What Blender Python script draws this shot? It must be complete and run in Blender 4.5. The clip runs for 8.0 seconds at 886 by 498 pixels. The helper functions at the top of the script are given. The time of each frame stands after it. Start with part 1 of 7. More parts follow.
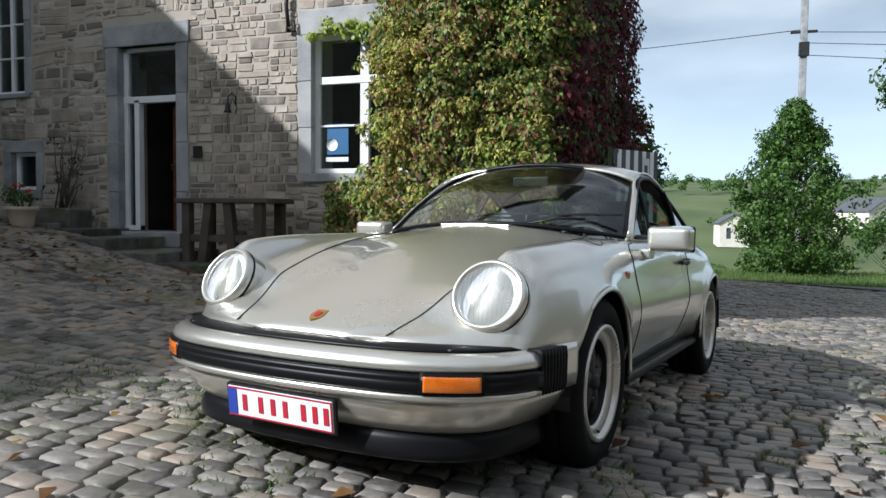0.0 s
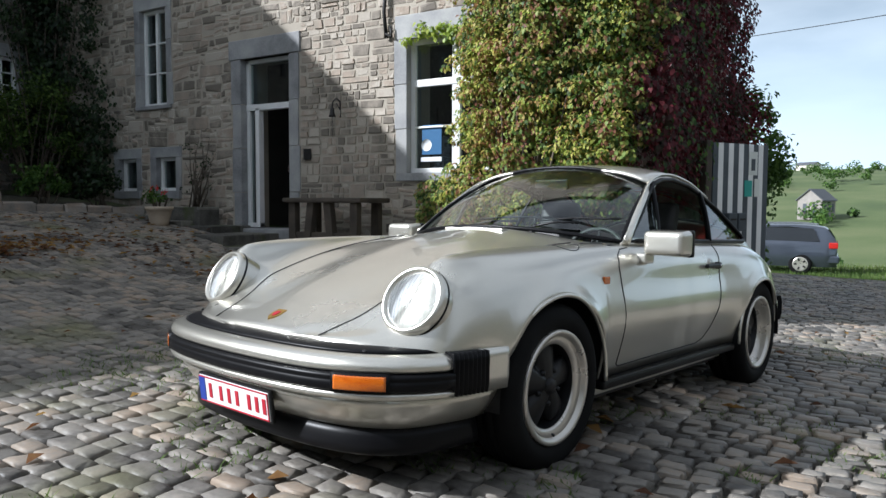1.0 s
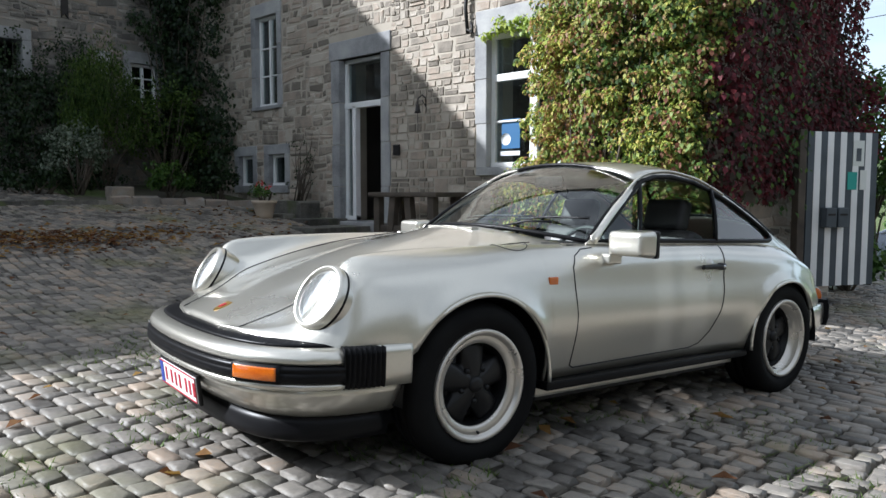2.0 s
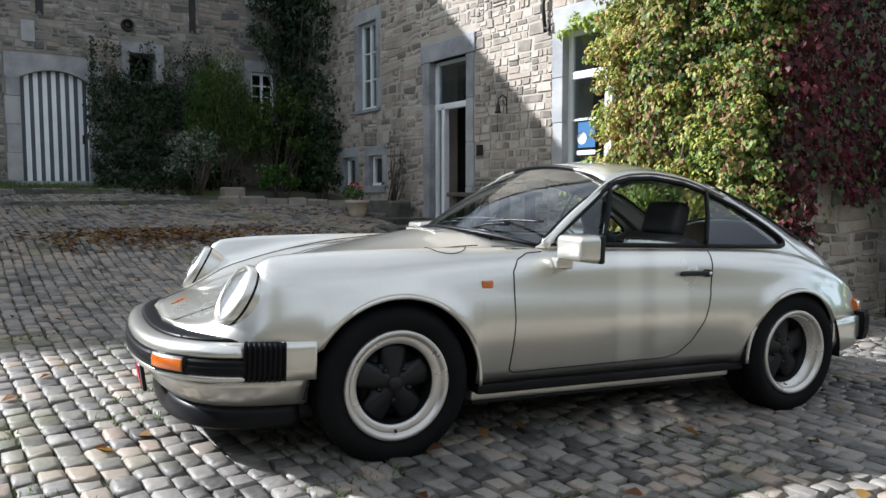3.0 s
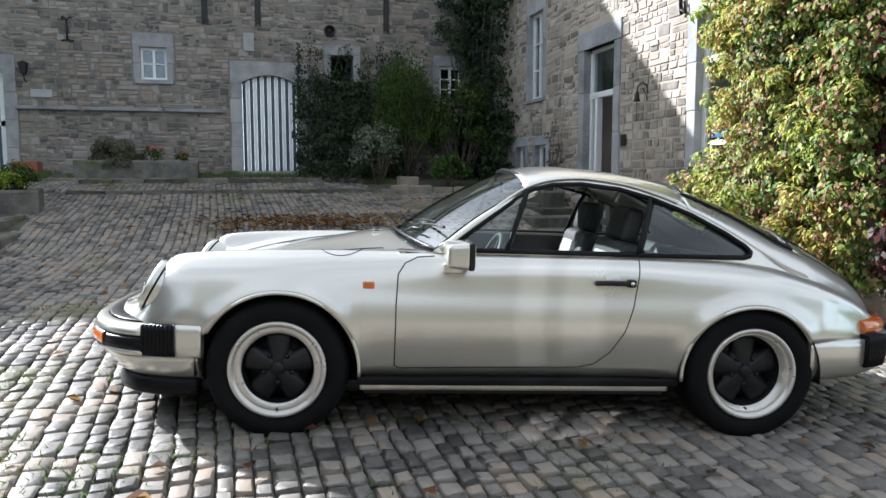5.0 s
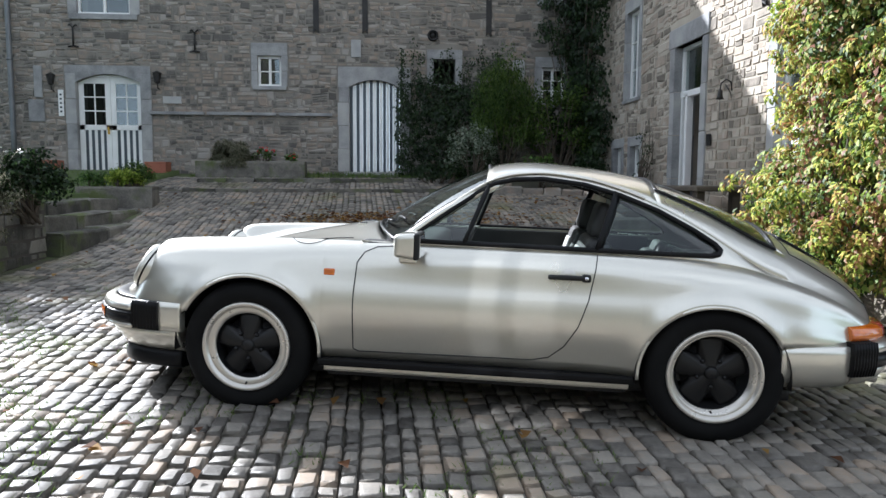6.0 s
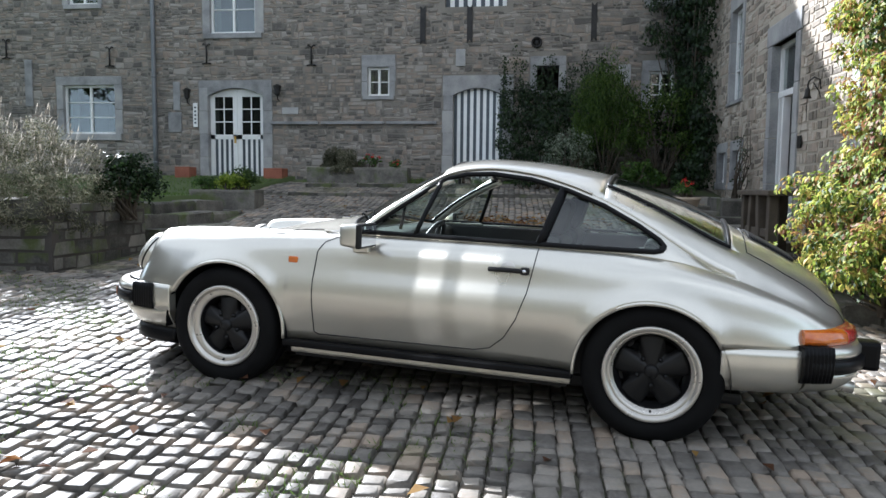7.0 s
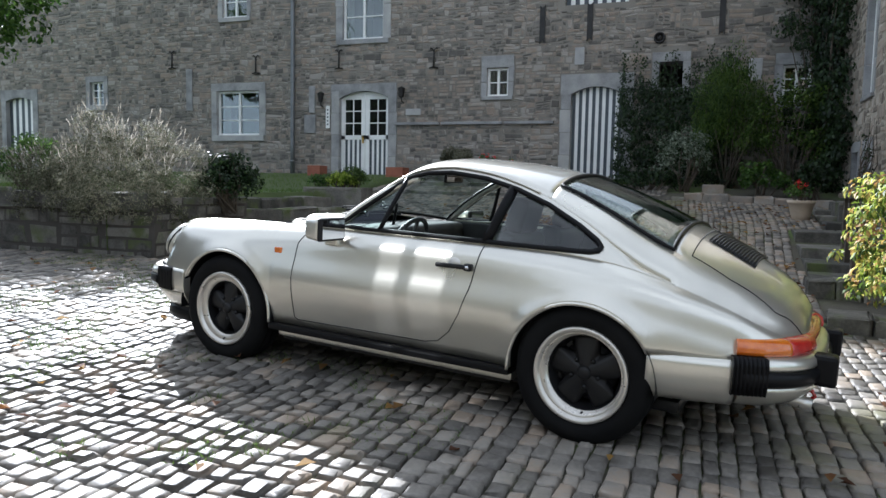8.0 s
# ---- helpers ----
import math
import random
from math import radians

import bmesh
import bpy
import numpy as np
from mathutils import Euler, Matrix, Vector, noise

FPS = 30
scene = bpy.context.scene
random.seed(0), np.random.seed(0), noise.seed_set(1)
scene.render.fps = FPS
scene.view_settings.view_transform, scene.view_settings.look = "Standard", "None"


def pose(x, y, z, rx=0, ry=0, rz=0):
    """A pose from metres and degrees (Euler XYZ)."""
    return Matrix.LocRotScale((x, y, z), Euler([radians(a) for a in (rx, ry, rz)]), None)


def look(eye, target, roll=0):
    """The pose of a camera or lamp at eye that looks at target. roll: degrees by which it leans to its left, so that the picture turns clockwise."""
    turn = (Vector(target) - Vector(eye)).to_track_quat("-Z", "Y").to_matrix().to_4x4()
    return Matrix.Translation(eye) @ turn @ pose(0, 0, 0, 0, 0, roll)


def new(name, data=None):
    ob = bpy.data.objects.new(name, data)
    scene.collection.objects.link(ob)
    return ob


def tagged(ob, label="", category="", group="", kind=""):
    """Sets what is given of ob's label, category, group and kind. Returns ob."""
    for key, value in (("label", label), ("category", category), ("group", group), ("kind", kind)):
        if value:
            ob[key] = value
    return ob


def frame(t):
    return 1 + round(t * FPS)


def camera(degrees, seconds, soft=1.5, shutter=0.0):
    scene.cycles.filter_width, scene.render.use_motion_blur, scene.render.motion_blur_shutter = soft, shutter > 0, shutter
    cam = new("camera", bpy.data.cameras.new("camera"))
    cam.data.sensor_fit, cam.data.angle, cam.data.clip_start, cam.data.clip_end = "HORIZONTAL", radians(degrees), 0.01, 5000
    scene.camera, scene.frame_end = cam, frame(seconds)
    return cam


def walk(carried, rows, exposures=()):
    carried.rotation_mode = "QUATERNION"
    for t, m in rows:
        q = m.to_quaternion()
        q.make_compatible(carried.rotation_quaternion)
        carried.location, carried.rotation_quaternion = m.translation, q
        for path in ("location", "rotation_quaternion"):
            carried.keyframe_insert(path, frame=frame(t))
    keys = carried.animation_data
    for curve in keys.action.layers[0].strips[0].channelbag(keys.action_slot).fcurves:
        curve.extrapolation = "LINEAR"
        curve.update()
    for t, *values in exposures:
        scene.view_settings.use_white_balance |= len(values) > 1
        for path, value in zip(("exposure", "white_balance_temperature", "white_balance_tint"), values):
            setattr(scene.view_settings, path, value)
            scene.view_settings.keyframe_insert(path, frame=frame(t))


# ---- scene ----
cam = camera(62.38, 8.0)
PATH = [
    (0, (-3.788, -1.354, 1.018), (-1.908, -0.679, 0.915), 0.57),
    (0.5, (-3.724, -1.719, 1.046), (-1.928, -0.846, 0.935), 0.43),
    (1, (-3.584, -2.094, 1.078), (-1.888, -1.041, 0.954), 0.21),
    (1.5, (-3.392, -2.471, 1.101), (-1.811, -1.254, 0.962), 0.14),
    (3, (-2.485, -3.457, 1.141), (-1.339, -1.825, 0.987), -0.03),
    (3.5, (-2.166, -3.720, 1.147), (-1.170, -1.992, 0.994), 0.03),
    (4, (-1.833, -3.952, 1.185), (-0.980, -2.151, 1.020), 0.06),
    (4.5, (-1.468, -4.171, 1.260), (-0.779, -2.303, 1.071), -0.05),
    (6, (-0.252, -4.644, 1.211), (-0.112, -2.658, 1.019), 0.32),
    (6.5, (0.231, -4.741, 1.169), (0.173, -2.750, 0.988), 0.45),
    (7, (0.735, -4.782, 1.143), (0.476, -2.806, 0.974), 0.55),
    (7.5, (1.256, -4.768, 1.133), (0.793, -2.830, 0.967), 0.78),
    (8, (1.798, -4.676, 1.149), (1.109, -2.807, 0.973), 1.12),
]
walk(cam, [(t, look(eye, target, roll)) for t, eye, target, roll in PATH], [(0, 0.29, 5750, 10), (1.5, 0.60, 5750, 10), (3, 1.03, 5750, 11), (4.5, 1.33, 5750, 11), (6.5, 1.40, 5750, 11), (8, 1.34, 5700, 11)])

# ---- light ----
SUN = Vector((-1.086, 1.17, 1.0)).normalized()
world = bpy.data.worlds.new("world")
scene.world = world
world.use_nodes = True
wn = world.node_tree.nodes
sky = wn.new("ShaderNodeTexSky")
sky.sky_type, sky.sun_disc = "NISHITA", False
sky.sun_elevation = math.asin(SUN.z)
sky.sun_rotation = math.atan2(SUN.x, SUN.y)
sky.dust_density, sky.ozone_density = 1.6, 1.0
# thin drifting cloud over the blue
wl = world.node_tree.links
wtc, wmap, wno, wr, wmx = (wn.new("ShaderNodeTexCoord"), wn.new("ShaderNodeMapping"), wn.new("ShaderNodeTexNoise"), wn.new("ShaderNodeMapRange"), wn.new("ShaderNodeMix"))
wmx.data_type = "RGBA"
wmap.inputs["Scale"].default_value = (1.2, 1.2, 4.5)
wno.inputs["Scale"].default_value, wno.inputs["Detail"].default_value = 2.2, 7
wr.inputs[1].default_value, wr.inputs[2].default_value, wr.inputs[4].default_value = 0.22, 0.60, 0.9
wl.new(wtc.outputs["Generated"], wmap.inputs[0]); wl.new(wmap.outputs[0], wno.inputs["Vector"]); wl.new(wno.outputs[0], wr.inputs[0])
wsep, whz, whx = wn.new("ShaderNodeSeparateXYZ"), wn.new("ShaderNodeMapRange"), wn.new("ShaderNodeMix")
whx.data_type = "RGBA"
whz.inputs[1].default_value, whz.inputs[2].default_value, whz.inputs[3].default_value, whz.inputs[4].default_value = 0.02, 0.34, 0.92, 0.0
wl.new(wtc.outputs["Generated"], wsep.inputs[0]); wl.new(wsep.outputs[2], whz.inputs[0])
wl.new(wr.outputs[0], wmx.inputs[0]); wl.new(sky.outputs[0], wmx.inputs[6]); wmx.inputs[7].default_value = (16.0, 16.6, 16.9, 1)
wl.new(whz.outputs[0], whx.inputs[0]); wl.new(wmx.outputs[2], whx.inputs[6]); whx.inputs[7].default_value = (21.5, 25.8, 28.4, 1)
# bright thin cloud round the sun
wdot, wpow, wglow = wn.new("ShaderNodeVectorMath"), wn.new("ShaderNodeMath"), wn.new("ShaderNodeMix")
wdot.operation, wpow.operation, wpow.use_clamp = "DOT_PRODUCT", "POWER", True
wglow.data_type, wglow.blend_type = "RGBA", "ADD"
wdot.inputs[1].default_value = SUN
wl.new(wtc.outputs["Generated"], wdot.inputs[0]); wl.new(wdot.outputs["Value"], wpow.inputs[0]); wpow.inputs[1].default_value = 22.0
wl.new(wpow.outputs[0], wglow.inputs[0]); wl.new(whx.outputs[2], wglow.inputs[6]); wglow.inputs[7].default_value = (95.0, 93.0, 88.0, 1)
wl.new(wglow.outputs[2], wn["Background"].inputs[0])
wn["Background"].inputs[1].default_value = 0.035
sun_data = bpy.data.lights.new("sun", "SUN")
sun_data.energy, sun_data.angle, sun_data.color = 5.0, radians(0.53), (1.0, 0.97, 0.92)
sun = new("sun", sun_data)
sun.matrix_world = look(SUN * 60, (0, 0, 0))
# added spot lamp stands in for sunlight an unseen window throws into the yard
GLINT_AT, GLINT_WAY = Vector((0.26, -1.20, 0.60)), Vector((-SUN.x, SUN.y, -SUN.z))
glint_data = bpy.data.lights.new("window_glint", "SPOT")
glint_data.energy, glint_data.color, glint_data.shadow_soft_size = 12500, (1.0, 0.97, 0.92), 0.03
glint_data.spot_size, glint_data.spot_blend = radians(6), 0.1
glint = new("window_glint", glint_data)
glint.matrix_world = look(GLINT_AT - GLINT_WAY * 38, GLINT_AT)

# ---- building blocks ----
def link_nodes(mt):
    mt.use_nodes = True
    return mt.node_tree.nodes, mt.node_tree.links, mt.node_tree.nodes["Principled BSDF"]


def material(name, stops, rough=0.7, metal=0.0, scale=6.0, fine=60.0, bump=0.2, vary=0.0, by="object", rough_var=0.1,
             dist=0.01, coat=0.0, leafy=False, patch=None, spec=0.5):
    """Colours mixed by coarse and fine noise at real-world size, shifted piece by piece, with fine relief."""
    mt = bpy.data.materials.new(name)
    n, l, b = link_nodes(mt)
    geo = n.new("ShaderNodeNewGeometry")
    n1, n2 = n.new("ShaderNodeTexNoise"), n.new("ShaderNodeTexNoise")
    n1.inputs["Scale"].default_value, n2.inputs["Scale"].default_value = scale, fine
    n1.inputs["Detail"].default_value, n2.inputs["Detail"].default_value = 5, 3
    for q in (n1, n2):
        l.new(geo.outputs["Position"], q.inputs["Vector"])
    add = n.new("ShaderNodeMath"); add.operation = "MULTIPLY_ADD"
    l.new(n2.outputs[0], add.inputs[0]); add.inputs[1].default_value = 0.35
    l.new(n1.outputs[0], add.inputs[2])
    last = add.outputs[0]
    if vary:
        if by == "object":
            rnd = n.new("ShaderNodeObjectInfo").outputs["Random"]
        else:
            rnd = geo.outputs["Random Per Island"]
        v = n.new("ShaderNodeMath"); v.operation = "MULTIPLY_ADD"
        l.new(rnd, v.inputs[0]); v.inputs[1].default_value = vary
        l.new(last, v.inputs[2])
        off = n.new("ShaderNodeMath"); off.operation = "SUBTRACT"
        l.new(v.outputs[0], off.inputs[0]); off.inputs[1].default_value = vary / 2
        last = off.outputs[0]
    ramp = n.new("ShaderNodeValToRGB")
    l.new(last, ramp.inputs[0])
    els = ramp.color_ramp.elements
    k = len(stops)
    while len(els) < k:
        els.new(0.5)
    for i, c in enumerate(stops):
        els[i].position = 0.36 + 0.62 * i / max(1, k - 1)
        els[i].color = (*c, 1)
    col = ramp.outputs[0]
    if patch:
        pc, ps, lo, hi = patch
        n3 = n.new("ShaderNodeTexNoise"); n3.inputs["Scale"].default_value = ps; n3.inputs["Detail"].default_value = 6
        l.new(geo.outputs["Position"], n3.inputs["Vector"])
        mr = n.new("ShaderNodeMapRange"); mr.inputs[1].default_value, mr.inputs[2].default_value = lo, hi
        l.new(n3.outputs[0], mr.inputs[0])
        mx = n.new("ShaderNodeMix"); mx.data_type = "RGBA"
        l.new(mr.outputs[0], mx.inputs[0]); l.new(col, mx.inputs[6]); mx.inputs[7].default_value = (*pc, 1)
        col = mx.outputs[2]
    l.new(col, b.inputs["Base Color"])
    rr = n.new("ShaderNodeMapRange")
    rr.inputs[3].default_value, rr.inputs[4].default_value = rough - rough_var, min(1, rough + rough_var)
    l.new(n2.outputs[0], rr.inputs[0]); l.new(rr.outputs[0], b.inputs["Roughness"])
    b.inputs["Metallic"].default_value = metal
    b.inputs["Specular IOR Level"].default_value = spec
    b.inputs["Coat Weight"].default_value = coat
    b.inputs["Coat Roughness"].default_value = 0.03
    if bump:
        bp = n.new("ShaderNodeBump")
        bp.inputs["Strength"].default_value, bp.inputs["Distance"].default_value = bump, dist
        l.new(add.outputs[0], bp.inputs["Height"]); l.new(bp.outputs[0], b.inputs["Normal"])
    if leafy:
        tr = n.new("ShaderNodeBsdfTranslucent"); mixs = n.new("ShaderNodeMixShader")
        l.new(col, tr.inputs[0]); mixs.inputs[0].default_value = 0.42
        l.new(b.outputs[0], mixs.inputs[1]); l.new(tr.outputs[0], mixs.inputs[2])
        l.new(mixs.outputs[0], n["Material Output"].inputs[0])
    return mt


def plain(name, col, rough=0.5, metal=0.0, coat=0.0, bump=0.08, fine=180.0, spec=0.5):
    d = tuple(c * 0.88 for c in col)
    e = tuple(min(1, c * 1.1) for c in col)
    return material(name, [d, e], rough, metal, 3.0, fine, bump, rough_var=0.04, dist=0.002, coat=coat, spec=spec)


def glass(name, tint=(0.86, 0.93, 0.9), rough=0.0):
    """A thin pane: clear, with more gloss at a glancing angle."""
    mt = bpy.data.materials.new(name)
    n, l, b = link_nodes(mt)
    tr, gl, mx, lw, pw, sc = (n.new("ShaderNodeBsdfTransparent"), n.new("ShaderNodeBsdfGlossy"), n.new("ShaderNodeMixShader"), n.new("ShaderNodeLayerWeight"), n.new("ShaderNodeMath"), n.new("ShaderNodeMath"))
    tr.inputs[0].default_value = (*tint, 1); gl.inputs["Roughness"].default_value = rough
    lw.inputs[0].default_value = 0.5
    pw.operation, sc.operation = "POWER", "MULTIPLY_ADD"
    l.new(lw.outputs["Facing"], pw.inputs[0]); pw.inputs[1].default_value = 3.0
    l.new(pw.outputs[0], sc.inputs[0]); sc.inputs[1].default_value, sc.inputs[2].default_value = 0.9, 0.08
    l.new(sc.outputs[0], mx.inputs[0]); l.new(tr.outputs[0], mx.inputs[1]); l.new(gl.outputs[0], mx.inputs[2])
    l.new(mx.outputs[0], n["Material Output"].inputs[0])
    return mt


def mesh_from(name, verts, faces, smooth=False):
    me = bpy.data.meshes.new(name)
    me.from_pydata([tuple(v) for v in verts], [], faces)
    if smooth:
        me.shade_smooth()
    me.update()
    return me


def obj(name, me, mats, parent=None, label="", m=None):
    ob = new(name, me)
    for q in (mats if isinstance(mats, (list, tuple)) else [mats]):
        if me.materials.find(q.name) < 0:
            me.materials.append(q)
    if m is not None:
        ob.matrix_basis = m
    if parent is not None:
        ob.parent = parent
    if label:
        ob["label"] = label
    return ob


def part(name, bm, mat, parent, label="", m=None, smooth=False):
    me = bpy.data.meshes.new(name)
    bmesh.ops.recalc_face_normals(bm, faces=bm.faces[:])
    bm.to_mesh(me); bm.free()
    if smooth:
        me.shade_smooth()
    return obj(name, me, mat, parent, label, m)


def thing(name, m, label, category, group="", kind=""):
    e = new(name)
    e.empty_display_size = 0.1
    e.matrix_basis = m
    return tagged(e, label, category, group, kind)


def box(bm, x0, x1, y0, y1, z0, z1, bev=0.0, m=None, seg=2):
    r = bmesh.ops.create_cube(bm, size=1.0)["verts"]
    bmesh.ops.scale(bm, vec=(x1 - x0, y1 - y0, z1 - z0), verts=r)
    bmesh.ops.translate(bm, vec=((x0 + x1) / 2, (y0 + y1) / 2, (z0 + z1) / 2), verts=r)
    if bev:
        es = list({e for v in r for e in v.link_edges})
        r = [v for v in bmesh.ops.bevel(bm, geom=es, offset=bev, segments=seg, profile=0.6, affect="EDGES")["verts"]]
        r = list({w for v in r for f in v.link_faces for w in f.verts})
    if m is not None:
        bmesh.ops.transform(bm, matrix=m, verts=r)
    return r


def box_bm(*a, **k):
    bm = bmesh.new(); box(bm, *a, **k); return bm


def tube_data(pts, r, sides=8, closed=False, flat=1.0):
    """Verts and faces of a tube along points; r may be a list."""
    pts = [Vector(p) for p in pts]
    n = len(pts)
    V, Fc = [], []
    up = None
    for i, p in enumerate(pts):
        a = pts[(i - 1) % n] if closed or i else p
        b = pts[(i + 1) % n] if closed or i < n - 1 else p
        d = (b - a).normalized()
        if up is None:
            up = d.orthogonal().normalized()
        up = (up - d * up.dot(d)).normalized()
        sd = d.cross(up)
        rr = r[i] if isinstance(r, (list, tuple)) else r
        for k in range(sides):
            t = 2 * math.pi * k / sides
            V.append(p + up * math.cos(t) * rr + sd * math.sin(t) * rr * flat)
    for i in range(n if closed else n - 1):
        for k in range(sides):
            j = (i + 1) % n
            Fc.append((i * sides + k, i * sides + (k + 1) % sides, j * sides + (k + 1) % sides, j * sides + k))
    if not closed:
        Fc.append(tuple(range(sides))[::-1]); Fc.append(tuple((n - 1) * sides + k for k in range(sides)))
    return V, Fc


def tube(name, pts, r, mat, parent, label="", sides=8, closed=False, flat=1.0):
    return obj(name, mesh_from(name, *tube_data(pts, r, sides, closed, flat), smooth=True), mat, parent, label)


def grid_faces(nu, nv, keep=None, flip=False):
    Fc = []
    for i in range(nu - 1):
        for j in range(nv - 1):
            if keep is None or keep(i, j):
                q = (i * nv + j, (i + 1) * nv + j, (i + 1) * nv + j + 1, i * nv + j + 1)
                Fc.append(q[::-1] if flip else q)
    return Fc


def revolve(name, prof, mat, parent, label="", seg=48, m=None, arc=None):
    """Profile of (radius, height) turned round the z axis."""
    V, Fc, n = [], [], len(prof)
    for i in range(seg):
        t = 2 * math.pi * i / seg
        for r, z in prof:
            V.append((r * math.cos(t), r * math.sin(t), z))
    for i in range(seg):
        for j in range(n - 1):
            a, b = i * n + j, ((i + 1) % seg) * n + j
            Fc.append((a, b, b + 1, a + 1))
    return obj(name, mesh_from(name, V, Fc, True), mat, parent, label, m)


def smooth_table(*pairs):
    """A smooth monotone-ish curve through (x, value) pairs."""
    xs = np.array([p[0] for p in pairs], float); ys = np.array([p[1] for p in pairs], float)
    h = np.diff(xs); d = np.diff(ys) / h
    mt = np.zeros(len(xs)); mt[0], mt[-1] = d[0], d[-1]
    for i in range(1, len(xs) - 1):
        mt[i] = 0 if d[i - 1] * d[i] <= 0 else 2 * d[i - 1] * d[i] / (d[i - 1] + d[i])

    def f(x):
        x = min(max(x, xs[0]), xs[-1])
        i = min(max(int(np.searchsorted(xs, x)) - 1, 0), len(xs) - 2)
        t = (x - xs[i]) / h[i]
        return float((2 * t**3 - 3 * t**2 + 1) * ys[i] + (t**3 - 2 * t**2 + t) * h[i] * mt[i] + (-2 * t**3 + 3 * t**2) * ys[i + 1] + (t**3 - t**2) * h[i] * mt[i + 1])
    return f


def catmull(P, per=6):
    P = [np.array(p, float) for p in P]
    out = []
    Q = [2 * P[0] - P[1]] + P + [2 * P[-1] - P[-2]]
    for i in range(1, len(Q) - 2):
        p0, p1, p2, p3 = Q[i - 1:i + 3]
        for k in range(per):
            t = k / per
            out.append(0.5 * (2 * p1 + (p2 - p0) * t + (2 * p0 - 5 * p1 + 4 * p2 - p3) * t * t + (3 * p1 - p0 - 3 * p2 + p3) * t**3))
    out.append(P[-1])
    return out


def blocks(rects, depth, rng, jit=0.006, proud=0.02, cham=0.012, warp=0.0):
    """Uneven chamfered stones from (u0, u1, v0, v1) rectangles: u along, v up, w out. Returns verts and faces, 12 and 9 a stone."""
    V, Fc = [], []
    for u0, u1, v0, v1 in rects:
        w = rng.uniform(0.2, 1.0) * proud
        c = min(cham, 0.3 * min(u1 - u0, v1 - v0))
        b = len(V)
        cor = [(u0, v0), (u1, v0), (u1, v1), (u0, v1)]
        cor = [(u + rng.uniform(-jit, jit), v + rng.uniform(-jit, jit)) for u, v in cor]
        cu, cv = (u0 + u1) / 2, (v0 + v1) / 2
        for u, v in cor:
            V.append((u, v, -depth))
        for u, v in cor:
            V.append((u, v, w - c * rng.uniform(0.5, 1.1)))
        for u, v in cor:
            k = c * rng.uniform(0.7, 1.8)
            V.append((u + (k if u < cu else -k), v + (k if v < cv else -k), w + rng.uniform(-0.25, 0.25) * proud))
        for i in range(4):
            j = (i + 1) % 4
            Fc.append((b + i, b + j, b + 4 + j, b + 4 + i)); Fc.append((b + 4 + i, b + 4 + j, b + 8 + j, b + 8 + i))
        Fc.append((b + 8, b + 9, b + 10, b + 11))
    if warp:
        V = [(u + 0.7 * warp * noise.noise(Vector((u * 2.6, v * 3.1, 4))), v + warp * noise.noise(Vector((u * 2.1, v * 3.7, 9))), w) for u, v, w in V]
    return V, Fc

# ---- materials ----
M_COBBLE = material("cobble_stone", [(0.065, 0.059, 0.052), (0.15, 0.138, 0.122), (0.235, 0.214, 0.185), (0.29, 0.23, 0.175)], 0.56, 0, 2.0, 45, 0.8, vary=0.5, by="island", rough_var=0.18, dist=0.010, patch=((0.15, 0.145, 0.08), 1.1, 0.56, 0.72), spec=0.40)
M_COBBLE_PIECE = material("cobble_piece", [(0.065, 0.059, 0.052), (0.15, 0.138, 0.122), (0.235, 0.214, 0.185), (0.29, 0.23, 0.175)], 0.56, 0, 2.0, 45, 0.8, vary=0.5, rough_var=0.18, dist=0.010, patch=((0.15, 0.145, 0.08), 1.1, 0.56, 0.72), spec=0.40)
M_EARTH = material("joint_earth", [(0.035, 0.032, 0.026), (0.08, 0.072, 0.055), (0.08, 0.095, 0.04)], 0.95, 0, 1.3, 40, 0.6, dist=0.02, patch=((0.09, 0.13, 0.035), 0.9, 0.5, 0.62))
M_RUBBLE = material("grey_rubble", [(0.10, 0.092, 0.083), (0.185, 0.170, 0.152), (0.26, 0.208, 0.165), (0.30, 0.278, 0.25)], 0.88, 0, 4.0, 40, 0.9, vary=0.7, by="island", dist=0.012)
M_RUBBLE_PIECE = material("grey_rubble_piece", [(0.10, 0.092, 0.083), (0.185, 0.170, 0.152), (0.26, 0.208, 0.165), (0.30, 0.278, 0.25)], 0.88, 0, 4.0, 40, 0.9, vary=0.7, dist=0.012)
M_PALE = material("pale_rubble", [(0.16, 0.138, 0.112), (0.28, 0.243, 0.198), (0.35, 0.282, 0.222), (0.43, 0.382, 0.32)], 0.9, 0, 5.0, 36, 1.0, vary=0.8, by="island", dist=0.014)
M_PALE_PIECE = material("pale_rubble_piece", [(0.16, 0.138, 0.112), (0.28, 0.243, 0.198), (0.35, 0.282, 0.222), (0.43, 0.382, 0.32)], 0.9, 0, 5.0, 36, 1.0, vary=0.8, dist=0.014)
M_MORTAR = material("lime_mortar", [(0.15, 0.138, 0.12), (0.26, 0.24, 0.21)], 0.95, 0, 2.0, 70, 0.6, dist=0.008)
M_MORTAR_PALE = material("pale_mortar", [(0.30, 0.265, 0.215), (0.46, 0.41, 0.335)], 0.95, 0, 2.0, 70, 0.6, dist=0.008)
M_DRESSED = material("dressed_limestone", [(0.17, 0.17, 0.175), (0.30, 0.30, 0.30), (0.40, 0.395, 0.38)], 0.8, 0, 3.5, 50, 0.5, vary=0.35, dist=0.006)
